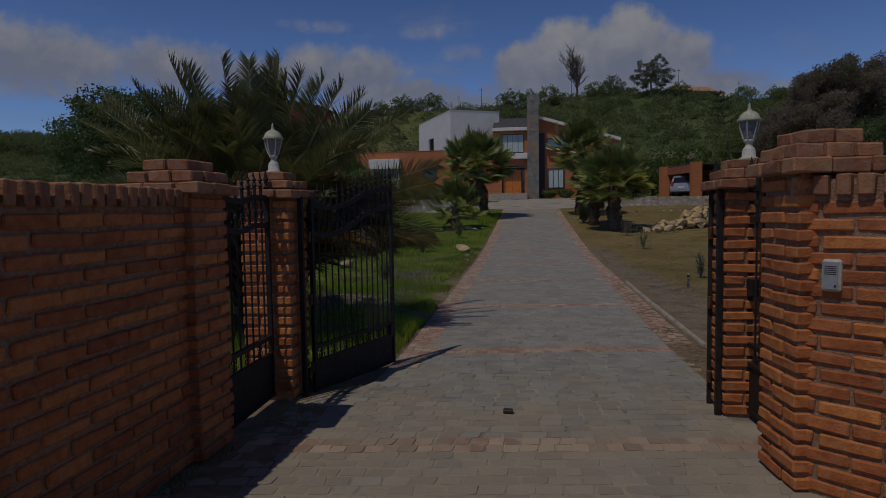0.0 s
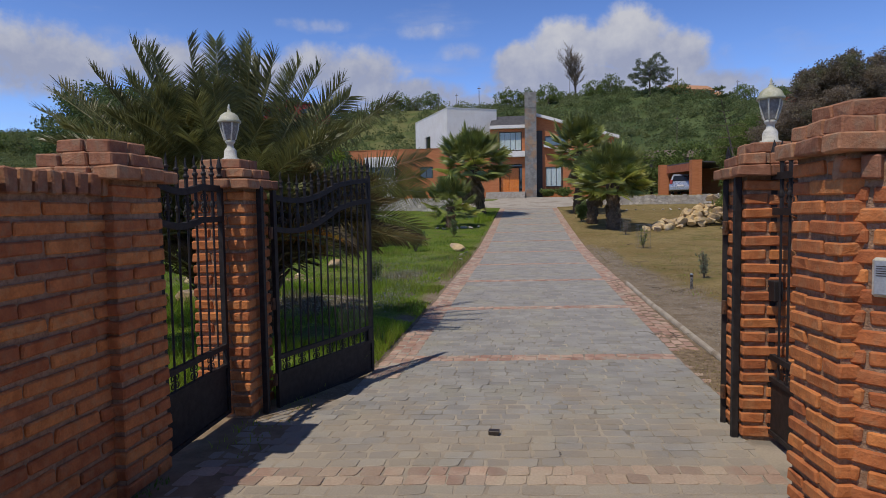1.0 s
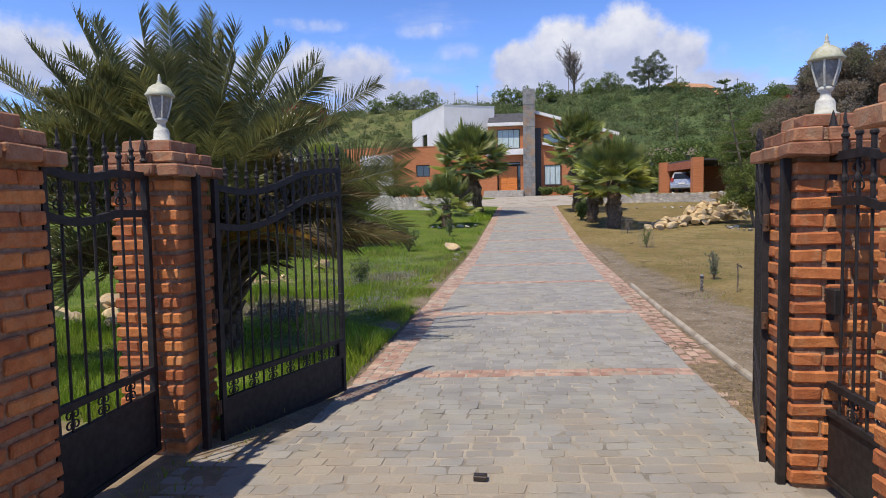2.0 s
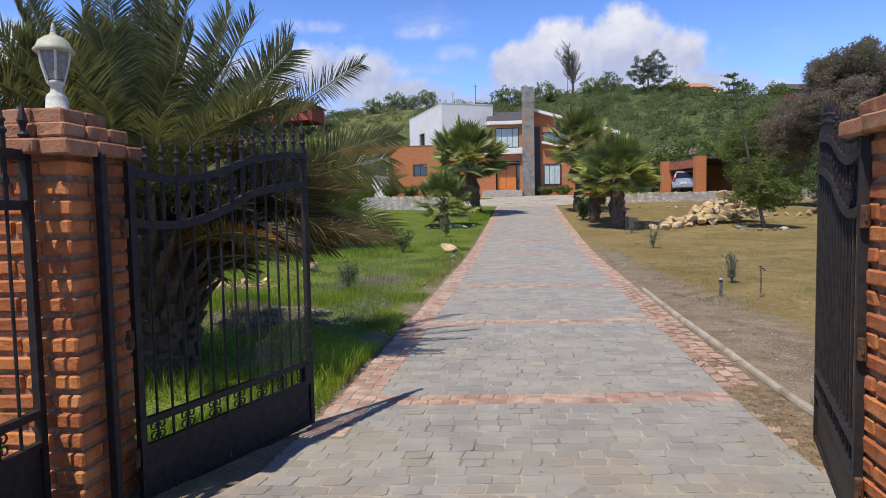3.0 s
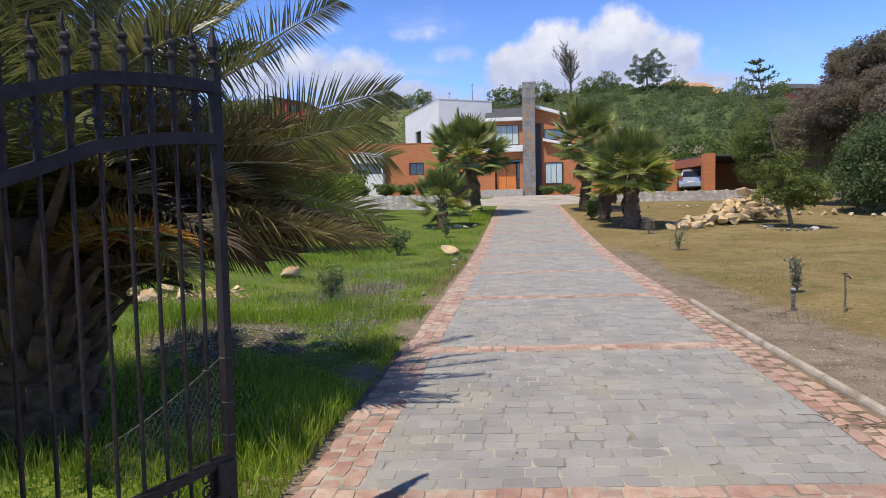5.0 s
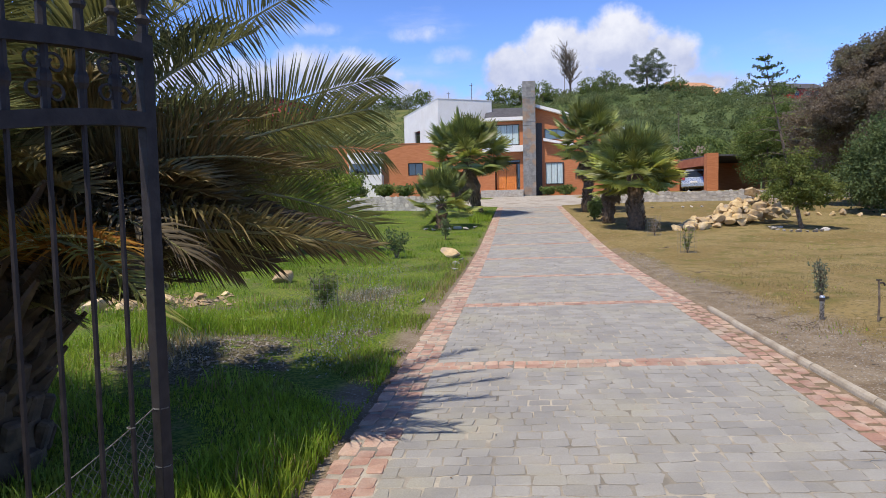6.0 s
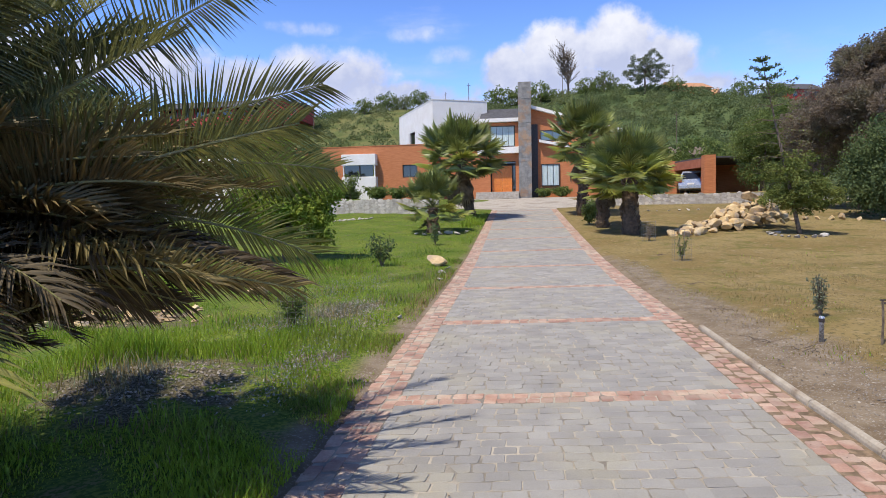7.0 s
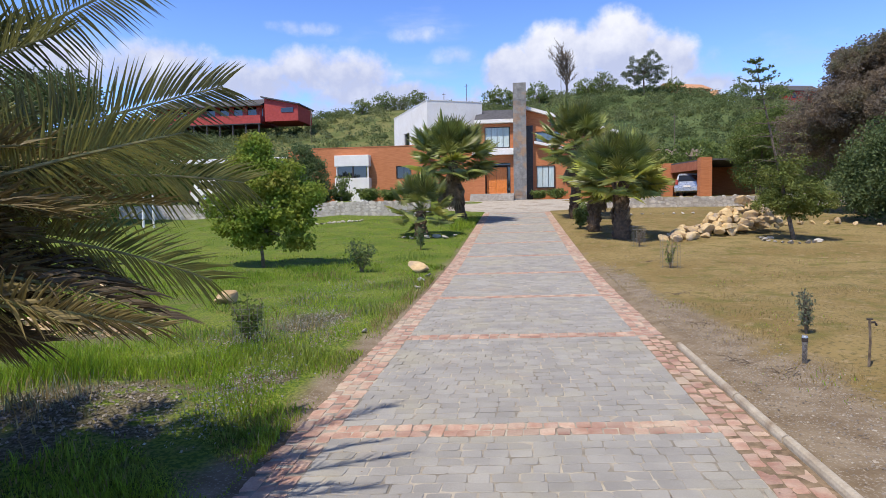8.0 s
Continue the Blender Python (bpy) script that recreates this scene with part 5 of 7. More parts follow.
def fan_palm(x, y, top, radius, lean, label, seed, leaves=54, trunk_r=0.24, skirt=26, pale=0.25):
    r = random.Random(seed)
    z0 = lz(x, y)
    t = thing("fan_palm", pose(x, y, z0), label, "palm", "fan palms along the drive")
    h = top - z0
    stem = [(lean[0] * (k / 8) ** 1.5, lean[1] * (k / 8) ** 1.5, -0.1 + (h + 0.1) * k / 8) for k in range(9)]
    part("trunk", MB().tube(stem, [trunk_r * (1.25 - 0.35 * min(k / 4, 1)) for k in range(9)], 11), TRUNK, t, "rough fibrous trunk", smooth=True)
    for k in range(int(h * 34)):
        s = r.uniform(0.05, 0.98)
        i = min(int(s * 8), 7)
        p = Vector(stem[i]).lerp(Vector(stem[i + 1]), s * 8 - i)
        a = k * 2.4
        rr = trunk_r * (1.25 - 0.35 * min(s * 2, 1)) * 0.92
        part("leaf_base", MB().soft(-0.05, 0.05, -0.02, 0.035, 0, 0.17, 0.012, pose(p.x + rr * math.cos(a), p.y + rr * math.sin(a), p.z, -22, 0, math.degrees(a) - 90)), TRUNK, t)
    c = Vector(stem[-1])
    sc = radius / 1.2
    for k in range(leaves):
        a = k * 2.39996 + r.uniform(-0.2, 0.2)
        el = 88 - 122 * ((k + 0.5) / leaves) ** 0.9 + r.uniform(-6, 6)
        ob = new("leaf", r.choice(FANS_PALE if k > leaves * 0.55 and r.random() < pale else FANS))
        ob.parent = t
        ob.matrix_basis = Matrix.Translation(c + Vector((0, 0, r.uniform(-0.1, 0.1)))) @ Matrix.Rotation(a, 4, "Z") @ Matrix.Rotation(-radians(el), 4, "Y") @ Matrix.Rotation(r.uniform(-0.5, 0.5), 4, "X") @ Matrix.Scale(sc * r.uniform(0.85, 1.08), 4)
    for k in range(skirt):
        a = k * 2.39996
        ob = new("dry_leaf", r.choice(FANS_DRY))
        ob.parent = t
        ob["label"] = "dry brown hanging fan leaf"
        ob.matrix_basis = Matrix.Translation(c + Vector((0, 0, -0.12 - 0.35 * r.random()))) @ Matrix.Rotation(a, 4, "Z") @ Matrix.Rotation(radians(r.uniform(58, 82)), 4, "Y") @ Matrix.Scale(sc * r.uniform(0.6, 0.85), 4)
    return t


fan_palm(-3.70, 31.4, 1.80, 1.5, (0.05, 0), "small green fan palm on the lawn beside the drive", 1, 28, 0.2, 3, 0.4)
fan_palm(-2.65, 37.2, 4.2, 2.25, (-0.5, 0.1), "tall fan palm with a leaning trunk and dry skirt", 2, 62, 0.23, 34, 0.2)
fan_palm(3.87, 29.95, 2.78, 1.75, (-0.05, 0), "stout bright fan palm on dry grass", 3, 64, 0.27, 2, 0.6)
fan_palm(2.93, 38.5, 4.9, 2.1, (0.1, 0), "tall shaggy fan palm near the house", 4, 50, 0.23, 46, 0.2)
fan_palm(3.16, 32.3, 3.1, 1.35, (0.1, 0), "fan palm with a shaggy brown skirt", 5, 38, 0.2, 30, 0.25)


# ---- broadleaf trees, shrubs and scrub ----
def quads(centres, size, rng, aspect=1.6):
    """Leaf cards: one small four-cornered leaf at each centre, turned at random."""
    n = len(centres)
    a = rng.normal(size=(n, 3))
    a /= np.linalg.norm(a, axis=1, keepdims=True)
    b = np.cross(a, rng.normal(size=(n, 3)))
    b /= np.linalg.norm(b, axis=1, keepdims=True)
    s = size * rng.uniform(0.6, 1.3, (n, 1))
    c = np.asarray(centres)
    bulge = np.cross(a, b) * s * 0.18
    v = np.stack([c - a * s * aspect * 0.5, c + b * s * 0.5 + bulge, c + a * s * aspect * 0.5, c - b * s * 0.5 + bulge], 1)
    return v


def leaf_mesh(name, v, material):
    n = len(v)
    return sheet(name, v.reshape(-1, 3), np.arange(n * 4).reshape(n, 4), material)


def clumps(balls, count, spread, per, rng):
    """Points of leaves in tufts spread through ellipsoids (x, y, z, rx, ry, rz)."""
    w = np.array([b[3] * b[4] * b[5] for b in balls]) ** 0.67
    pick = rng.choice(len(balls), count, p=w / w.sum())
    B = np.array(balls)[pick]
    d = rng.normal(size=(count, 3))
    d /= np.linalg.norm(d, axis=1, keepdims=True)
    rad = rng.uniform(0.45, 1.0, (count, 1)) ** 0.5
    c = B[:, :3] + d * B[:, 3:] * rad
    p = c[:, None, :] + np.clip(rng.normal(size=(count, per, 3)), -1.5, 1.5) * spread * np.array([1, 1, 0.75])
    return p.reshape(-1, 3)


def tree(name, x, y, balls, trunk, leaf, count, per, spread, size, label, category, seed, bark=None, group=""):
    """trunk: height and foot radius; balls: crown ellipsoids from the foot."""
    rng = np.random.default_rng(seed)
    r = random.Random(seed)
    t = thing(name, pose(x, y, lz(x, y)), label, category, group)
    h, rad = trunk
    mb = MB().tube([(0, 0, -0.15), (r.uniform(-0.05, 0.05) * h, 0, h * 0.5), (r.uniform(-0.08, 0.08) * h, 0, h)], [rad, rad * 0.75, rad * 0.55], 8)
    part("trunk", mb, bark or BARK, t, smooth=True)
    top = Vector((0, 0, h))
    for b in balls:
        for _ in range(3):
            e = Vector(b[:3]) + Vector((r.uniform(-0.6, 0.6) * b[3], r.uniform(-0.6, 0.6) * b[4], r.uniform(-0.3, 0.6) * b[5]))
            s = top * r.uniform(0.6, 1.0)
            part("limb", MB().tube([s, s.lerp(e, 0.5) + Vector((0, 0, 0.06 * h)), e], [rad * 0.42, rad * 0.25, rad * 0.06], 5), bark or BARK, t)
    part("crown", leaf_mesh("crown", quads(clumps(balls, count, spread, per, rng), size, rng), leaf), None, t)
    return t


young = [(-0.15, 0, 3.35, 0.45, 0.42, 0.42), (-0.25, 0, 2.8, 0.75, 0.7, 0.42), (0.05, 0, 2.3, 1.0, 0.9, 0.45), (1.25, 0.1, 2.05, 0.55, 0.5, 0.38), (-1.2, 0, 1.8, 0.55, 0.6, 0.34), (0.25, 0, 1.65, 1.0, 0.9, 0.45), (-0.65, 0, 1.2, 0.7, 0.6, 0.32), (0.95, 0, 1.3, 0.55, 0.5, 0.3), (-0.3, 0, 0.85, 0.65, 0.5, 0.25), (1.0, 0, 0.72, 0.5, 0.4, 0.2), (0.75, 0.1, 2.65, 0.42, 0.4, 0.3)]
tree("tree", -6.95, 23.8, young, (1.3, 0.055), LEAF_BRIGHT, 1500, 16, 0.10, 0.07, "young bright green leafy tree on the lawn", "tree", 31)
bt_r = random.Random(12)
shaggy = []
for _ in range(95):                               # many billows, so that light and shade break the crown up
    a, el, q = bt_r.uniform(0, 6.283), bt_r.uniform(-0.35, 1.45), bt_r.uniform(0.55, 1.0)
    lump = 1.0 + 0.16 * math.sin(3 * a + 1.0) + 0.12 * math.sin(5 * el + 2 * a)
    x = math.cos(a) * math.cos(el) * 3.9 * q * lump + 0.5
    shaggy.append((x, math.sin(a) * math.cos(el) * 2.8 * q, 4.1 + math.sin(el) * 3.5 * q * lump + 0.30 * x, bt_r.uniform(0.45, 0.95), bt_r.uniform(0.45, 0.9), bt_r.uniform(0.4, 0.85)))
for _ in range(16):                               # tufts that stand out of the top
    x = bt_r.uniform(-2.4, 3.2)
    shaggy.append((x, bt_r.uniform(-1.0, 0.8), 7.2 + 0.12 * x - 0.12 * (x - 1.6) ** 2 + bt_r.uniform(0.0, 0.9), 0.28, 0.28, bt_r.uniform(0.4, 0.7)))
brown = tree("tree", 15.9, 38.0, [(0, 0, 4.6, 1.8, 1.6, 1.6)], (3.0, 0.3), LEAF_BROWN, 300, 40, 0.3, 0.10, "large bushy tree with purplish brown foliage", "tree", 32)
rng_b = np.random.default_rng(132)
part("foliage", leaf_mesh("foliage", quads(clumps(shaggy, 5200, 0.135, 20, rng_b), 0.066, rng_b, 2.0), LEAF_BROWN), None, brown)
tree("tree", 16.0, 34.6, [(0, 0, 2.4, 2.4, 2.0, 2.0), (1.8, 0, 2.8, 2.4, 2.0, 2.4), (-1.2, 0, 1.5, 1.4, 1.4, 1.3)], (1.2, 0.2), LEAF_DARK, 1300, 34, 0.28, 0.085, "dense dark green bushy tree at the lawn's edge", "tree", 33)
tree("tree", 15.2, 48.6, [(0.0, 0, 3.7, 1.7, 1.6, 1.3), (-1.0, 0, 2.8, 0.9, 1.0, 0.9), (1.6, 0, 3.2, 1.7, 1.5, 1.6), (3.0, 0, 3.8, 1.4, 1.4, 1.2), (-0.4, 0, 1.5, 1.0, 1.0, 1.1), (2.2, 0, 1.8, 1.6, 1.4, 1.6), (0.6, 0, 4.8, 0.9, 0.9, 0.7), (2.4, 0, 5.0, 0.8, 0.8, 0.6)], (1.6, 0.2), LEAF, 1000, 34, 0.25, 0.085, "tall green tree beside the carport", "tree", 34)


def norfolk_pine(x, y, lean, top, label, seed):
    """A conifer with a leaning stem: whorls of level branches, close and leafy at the tip, thin below, and a leafy foot."""
    r, rng = random.Random(seed), np.random.default_rng(seed)
    z0 = lz(x, y)
    h = top - z0
    t = thing("norfolk_pine", pose(x, y, z0), label, "tree")

    def stem(z):
        return Vector((lean[0] * z / h, lean[1] * z / h, z))

    part("trunk", MB().tube([stem(z) for z in np.linspace(-0.1, h, 12)], [0.075 - 0.065 * k / 11 for k in range(12)], 7), BARK, t, smooth=True)
    z = h - 0.06
    k = 0
    while z > 1.6:
        dense = z > h - 1.45
        reach = min(0.24 + 0.22 * k, 1.0) if dense else r.uniform(0.75, 1.15)
        for i in range(5 if dense else 6):
            a = 2 * math.pi * i / (5 if dense else 6) + k * 0.7 + r.uniform(-0.15, 0.15)
            w = Vector((math.cos(a), math.sin(a), 0))
            rise = 0.30 * reach if dense else 0.05 * reach
            pts = [stem(z), stem(z) + w * reach * 0.5 + Vector((0, 0, rise * 0.25 + (0.0 if dense else 0.07))), stem(z) + w * reach + Vector((0, 0, rise if dense else -0.03))]
            b = part("branch", MB().tube(pts, [0.013, 0.009, 0.004], 4), BARK, t)
            n = 44 if dense else 13
            q = rng.uniform(0.12 if dense else 0.35, 1.0, n)
            c = np.array([tuple(pts[0].lerp(pts[1], u * 2) if u < 0.5 else pts[1].lerp(pts[2], u * 2 - 1)) for u in q])
            c = c + rng.normal(size=(n, 3)) * np.array([0.035, 0.035, 0.022]) * (0.5 + 0.8 * q[:, None])
            part("needles", leaf_mesh("needles", quads(c, 0.05 if dense else 0.038, rng, 2.2), LEAF_DARK if dense else LEAF_FEATHER), None, b)
        k += 1
        z -= 0.31 if dense else r.uniform(0.34, 0.5)
    foot = [(-0.15, 0, 1.55, 0.95, 0.9, 0.55), (0.45, 0, 1.35, 0.8, 0.8, 0.5), (-0.5, 0, 2.1, 0.7, 0.7, 0.4), (-0.75, 0, 1.2, 0.6, 0.6, 0.3), (0.9, 0, 1.15, 0.5, 0.5, 0.3), (0.2, 0, 0.95, 0.6, 0.6, 0.25), (-0.1, 0, 2.5, 0.5, 0.5, 0.35)]
    part("lower_foliage", leaf_mesh("lower_foliage", quads(clumps(foot, 420, 0.09, 26, rng), 0.05, rng, 2.2), LEAF_FEATHER), None, t, "bright feathery lower foliage")
    return t


norfolk_pine(9.25, 28.9, (-1.25, 0.1), 6.55, "slender leaning conifer with whorled branches in a ring of stones", 35)
tree("tree", -25.7, 37.7, [(0, 0, 5.6, 3.6, 3.0, 2.2), (-3.0, 0, 5.0, 2.6, 2.4, 2.0), (1.6, 0, 7.0, 2.0, 2.0, 1.3), (-1.6, 0, 7.3, 2.0, 2.0, 1.4), (2.6, 0, 4.0, 2.0, 2.0, 1.4)], (4.0, 0.3), LEAF_DARK, 900, 26, 0.3, 0.13, "broad dark green tree at the lawn's far side", "tree", 38)
tree("shrub", -12.35, 43.4, [(0, 0, 1.6, 1.0, 0.9, 1.3), (-0.7, 0, 2.6, 0.9, 0.9, 1.0), (0.4, 0, 0.7, 1.1, 0.9, 0.6)], (0.9, 0.1), LEAF_DARK, 420, 24, 0.2, 0.09, "tall dark brownish shrub beside the terrace wall", "shrub", 37)
tree("shrub", -15.6, 46.0, [(0, 0, 1.6, 1.5, 1.3, 1.3), (1.3, 0, 1.0, 1.0, 1.0, 0.9), (-2.2, 0, 1.8, 1.6, 1.4, 1.5)], (0.7, 0.12), LEAF_DARK, 500, 20, 0.25, 0.14, "dark green shrubs above the stone wall", "shrub", 36)

hill_rng = np.random.default_rng(77)
N = 4800
hx, hy = hill_rng.uniform(-150, 130, N), 66 + 96 * hill_rng.uniform(0, 1, N) ** 0.8
keep = ~((np.abs(hx + 6) < 22) & (hy < 72)) & ~((hx < -13) & (hx > -42) & (hy > 98) & (hill_rng.uniform(0, 1, N) < 0.62))
hx, hy = hx[keep], hy[keep]
hz = lie(hx, hy)
hr = hill_rng.uniform(0.7, 2.3, len(hx))
per = 92
d = hill_rng.normal(size=(len(hx), per, 3))
d /= np.linalg.norm(d, axis=2, keepdims=True)
d *= hill_rng.uniform(0.55, 1.0, (len(hx), per, 1))
d[:, :, 2] = np.abs(d[:, :, 2]) * 1.05
pts = np.stack([hx, hy, hz], 1)[:, None, :] + d * hr[:, None, None]
solo("scrub", leaf_mesh("scrub", quads(pts.reshape(-1, 3), 0.25, hill_rng), SHRUB), None, "dense green scrub covering the hillside", "scrub", kind="stuff")

# ---- rocks ----
def rock_mesh(seed, flat=0.7, material=None):
    """A broken block: a lump cut by planes, with sharp arrises."""
    r = random.Random(seed)
    bm = bmesh.new()
    bmesh.ops.create_icosphere(bm, subdivisions=3, radius=0.5)
    off = Vector((r.uniform(0, 50), r.uniform(0, 50), r.uniform(0, 50)))
    cuts = [(Vector((r.gauss(0, 1), r.gauss(0, 1), r.gauss(0, 1))).normalized(), r.uniform(0.20, 0.38)) for _ in range(11)]
    for v in bm.verts:
        for n, d in cuts:                         # broken faces
            k = v.co.dot(n) - d
            if k > 0:
                v.co -= n * k
        v.co *= 1 + 0.05 * noise.noise(v.co * 4 + off)
        v.co.z = v.co.z * flat
    me = bpy.data.meshes.new("rock")
    bm.to_mesh(me)
    bm.free()
    me.materials.append(material or ROCK)
    return me


ROCKS = [rock_mesh(k, 0.8) for k in range(10)]
PALE = [rock_mesh(30 + k, 0.6, STONE) for k in range(4)]


def rock(x, y, s, label, group, kind=None, dz=0.0, r=random.Random(6)):
    ob = new("rock", r.choice(kind or ROCKS))
    ob.matrix_world = Matrix.Translation((x, y, lz(x, y) + s * 0.2 + dz)) @ Euler((r.uniform(-0.4, 0.4), r.uniform(-0.4, 0.4), r.uniform(0, 6.3))).to_matrix().to_4x4() @ Matrix.Diagonal((s * r.uniform(0.9, 1.3), s * r.uniform(0.8, 1.1), s * r.uniform(0.8, 1.1), 1))
    return tagged(ob, label, "rock", group)


rr = random.Random(14)
for k in range(150):
    u, w = rr.gauss(0, 0.42), rr.gauss(0, 0.40)
    if abs(u) > 1.05 or abs(w) > 1:
        u, w = u * 0.4, w * 0.4
    x, y = 7.7 + u * 2.3 + w * 0.4, 30.9 + w * 1.25 + u * 0.8
    heap = max(0, 1.3 - 1.25 * math.hypot(u - 0.3, w)) * rr.uniform(0.15, 1.0)
    rock(x, y, rr.uniform(0.28, 0.68) * (1.0 if k % 4 else 0.6), "broken ochre rock in a heap on dry grass", "rock heap", dz=heap * 0.85)
for k in range(9):
    rock(5.5 + rr.uniform(-0.4, 0.7), 28.9 + rr.uniform(-0.3, 0.9), rr.uniform(0.3, 0.55), "broken ochre rock at the foot of a heap", "rock heap")
for k in range(15):
    a = radians(120 + 17 * k)
    rock(9.0 + 0.85 * math.cos(a), 28.5 + 0.55 * math.sin(a), rr.uniform(0.14, 0.26), "grey edging stone round a small tree", "stones round the small tree", PALE)
for x, y, s in ((-5.24, 18.1, 0.5), (-2.3, 22.4, 0.55), (-6.9, 16.2, 0.42), (-6.75, 15.4, 0.4), (-7.4, 15.9, 0.32), (-6.3, 15.7, 0.34), (-7.0, 14.9, 0.38), (-7.8, 15.2, 0.42), (-6.1, 16.4, 0.22), (-5.7, 16.6, 0.18), (-8.2, 16.6, 0.4), (-8.0, 18.4, 0.6), (-7.3, 17.2, 0.28), (-7.3, 15.3, 0.3), (-6.6, 15.0, 0.25)):
    rock(x, y, s, "tan field rock lying in the grass", "rocks on the lawn")
for x, y, s in ((-3.3, 30.6, 0.3), (-2.95, 30.9, 0.36), (-2.6, 30.5, 0.28), (-3.9, 30.5, 0.25), (-2.3, 31.2, 0.22), (-4.3, 30.9, 0.2), (-1.95, 20.9, 0.22), (-1.9, 21.6, 0.2), (-1.85, 19.9, 0.16), (-1.88, 15.6, 0.14)):
    rock(x, y, s, "pale stone at the edge of the lawn", "pale stones", PALE)
for x, y, s in ((-6.4, 10.6, 0.42), (-6.0, 10.9, 0.34), (-6.9, 11.0, 0.38), (-5.6, 10.4, 0.3), (-6.5, 11.5, 0.3), (-7.3, 10.5, 0.36), (-6.5, 11.7, 0.62), (-6.05, 12.0, 0.5), (-6.95, 12.0, 0.55), (-6.2, 11.4, 0.36)):
    rock(x, y, s, "pale tan rock lying behind the side gate", "rocks on the lawn")
for k in range(16):
    rock(-11.4 + 0.22 * k + rr.uniform(-0.05, 0.05), 37.6 + 0.08 * k, rr.uniform(0.16, 0.3), "pale stone in a row on the lawn", "row of pale stones", PALE)
for k in range(7):
    rock(6.0 + 0.5 * k + rr.uniform(-0.1, 0.1), 40.2, rr.uniform(0.12, 0.22), "small pale stone on dry grass", "pale stones", PALE)
for k in range(8):
    rock(10.8 + 0.55 * k, 33.5 + rr.uniform(-0.5, 0.5), rr.uniform(0.25, 0.5), "rock under the dark trees", "rocks under trees")


# ---- small planting ----
def sprig(name, x, y, h, w, leaf, label, category, seed, stems=7, per=34, size=0.05, group=""):
    rng, r = np.random.default_rng(seed), random.Random(seed)
    t = thing(name, pose(x, y, lz(x, y)), label, category, group)
    pts = []
    for k in range(stems):
        a, q = r.uniform(0, 6.28), r.uniform(0.2, 1.0)
        tip = Vector((math.cos(a) * w / 2 * q, math.sin(a) * w / 2 * q, h * r.uniform(0.7, 1.0)))
        part("stem", MB().tube([(0, 0, -0.03), tip * 0.5 + Vector((0, 0, 0.05 * h)), tip], [0.009, 0.006, 0.003], 4), BARK, t)
        for _ in range(per):
            s = r.uniform(0.25, 1.0)
            pts.append(tip * s + Vector((r.gauss(0, w * 0.11), r.gauss(0, w * 0.11), r.gauss(0, h * 0.05))))
    part("foliage", leaf_mesh("foliage", quads(np.array([tuple(p) for p in pts]), size, rng, 2.2), leaf), None, t)
    return t


def guard(x, y, r, h, label):
    """A cylinder of wire mesh round a sapling."""
    mb = MB()
    n = 12
    for k in range(n):
        a = 2 * math.pi * k / n
        mb.tube([(r * math.cos(a), r * math.sin(a), 0), (r * math.cos(a), r * math.sin(a), h)], 0.0026, 3)
    for q in range(7):
        z = 0.02 + (h - 0.04) * q / 6
        mb.tube([(r * math.cos(2 * math.pi * k / n), r * math.sin(2 * math.pi * k / n), z) for k in range(n + 1)], 0.0022, 3)
    return solo("tree_guard", mb, WIRE, label, "tree guard", "wire tree guards", m=pose(x, y, lz(x, y)))


sprig("shrub", -3.2, 14.75, 0.62, 0.46, LEAF, "bushy dark green shrub inside a wire guard", "shrub", 1, 12, 40, 0.03)
guard(-3.2, 14.75, 0.2, 0.5, "green wire guard round a lawn shrub")
sprig("shrub", -3.75, 22.5, 0.85, 0.75, LEAF_DARK, "loose dark green shrub on the lawn", "shrub", 2, 12, 36, 0.045)
sprig("shrub", -3.0, 27.2, 0.8, 0.5, LEAF_DARK, "upright grey-green shrub near a small palm", "shrub", 3, 9, 30, 0.045)
sprig("sapling", 3.99, 15.6, 0.62, 0.30, LEAF_GREY, "leafy young sapling on dry soil", "sapling", 4, 12, 30, 0.024)
sprig("sapling", 3.95, 22.9, 0.72, 0.36, LEAF, "young sapling inside a wire guard", "sapling", 5, 8, 24, 0.03)
guard(3.95, 22.9, 0.24, 0.82, "wire guard round a young sapling")
sprig("sapling", 4.05, 27.6, 0.6, 0.34, LEAF_BROWN, "brownish young sapling inside a wire guard", "sapling", 6, 8, 22, 0.03)
guard(4.05, 27.6, 0.22, 0.68, "wire guard round a brownish sapling")
sprig("shrub", -10.5, 42.9 + 0.3, 1.6, 1.0, LEAF, "thin green shrub by the bay window", "shrub", 7, 9, 40, 0.09)
for k, (x, y, h, w) in enumerate(((-10.6, 44.2, 0.7, 1.6), (-9.0, 44.0, 0.8, 1.8), (-7.6, 43.8, 0.8, 1.5), (-6.4, 44.2, 0.9, 1.5), (1.6, 55.5, 0.7, 1.3), (2.9, 55.4, 0.8, 1.5), (-6.3, 50.5, 0.8, 1.6))):
    sprig("shrub", x, y, h, w, LEAF, "low green shrub planted before the house wall", "shrub", 60 + k, 22, 44, 0.10, "shrubs before the house")
for k, (x, y, h, w) in enumerate(((3.3, 36.6, 0.9, 0.9), (2.75, 33.6, 0.9, 0.7))):
    sprig("shrub", x, y, h, w, LEAF, "low grey-green shrub under the palms", "shrub", 80 + k, 26, 40, 0.06, "planting under the palms")

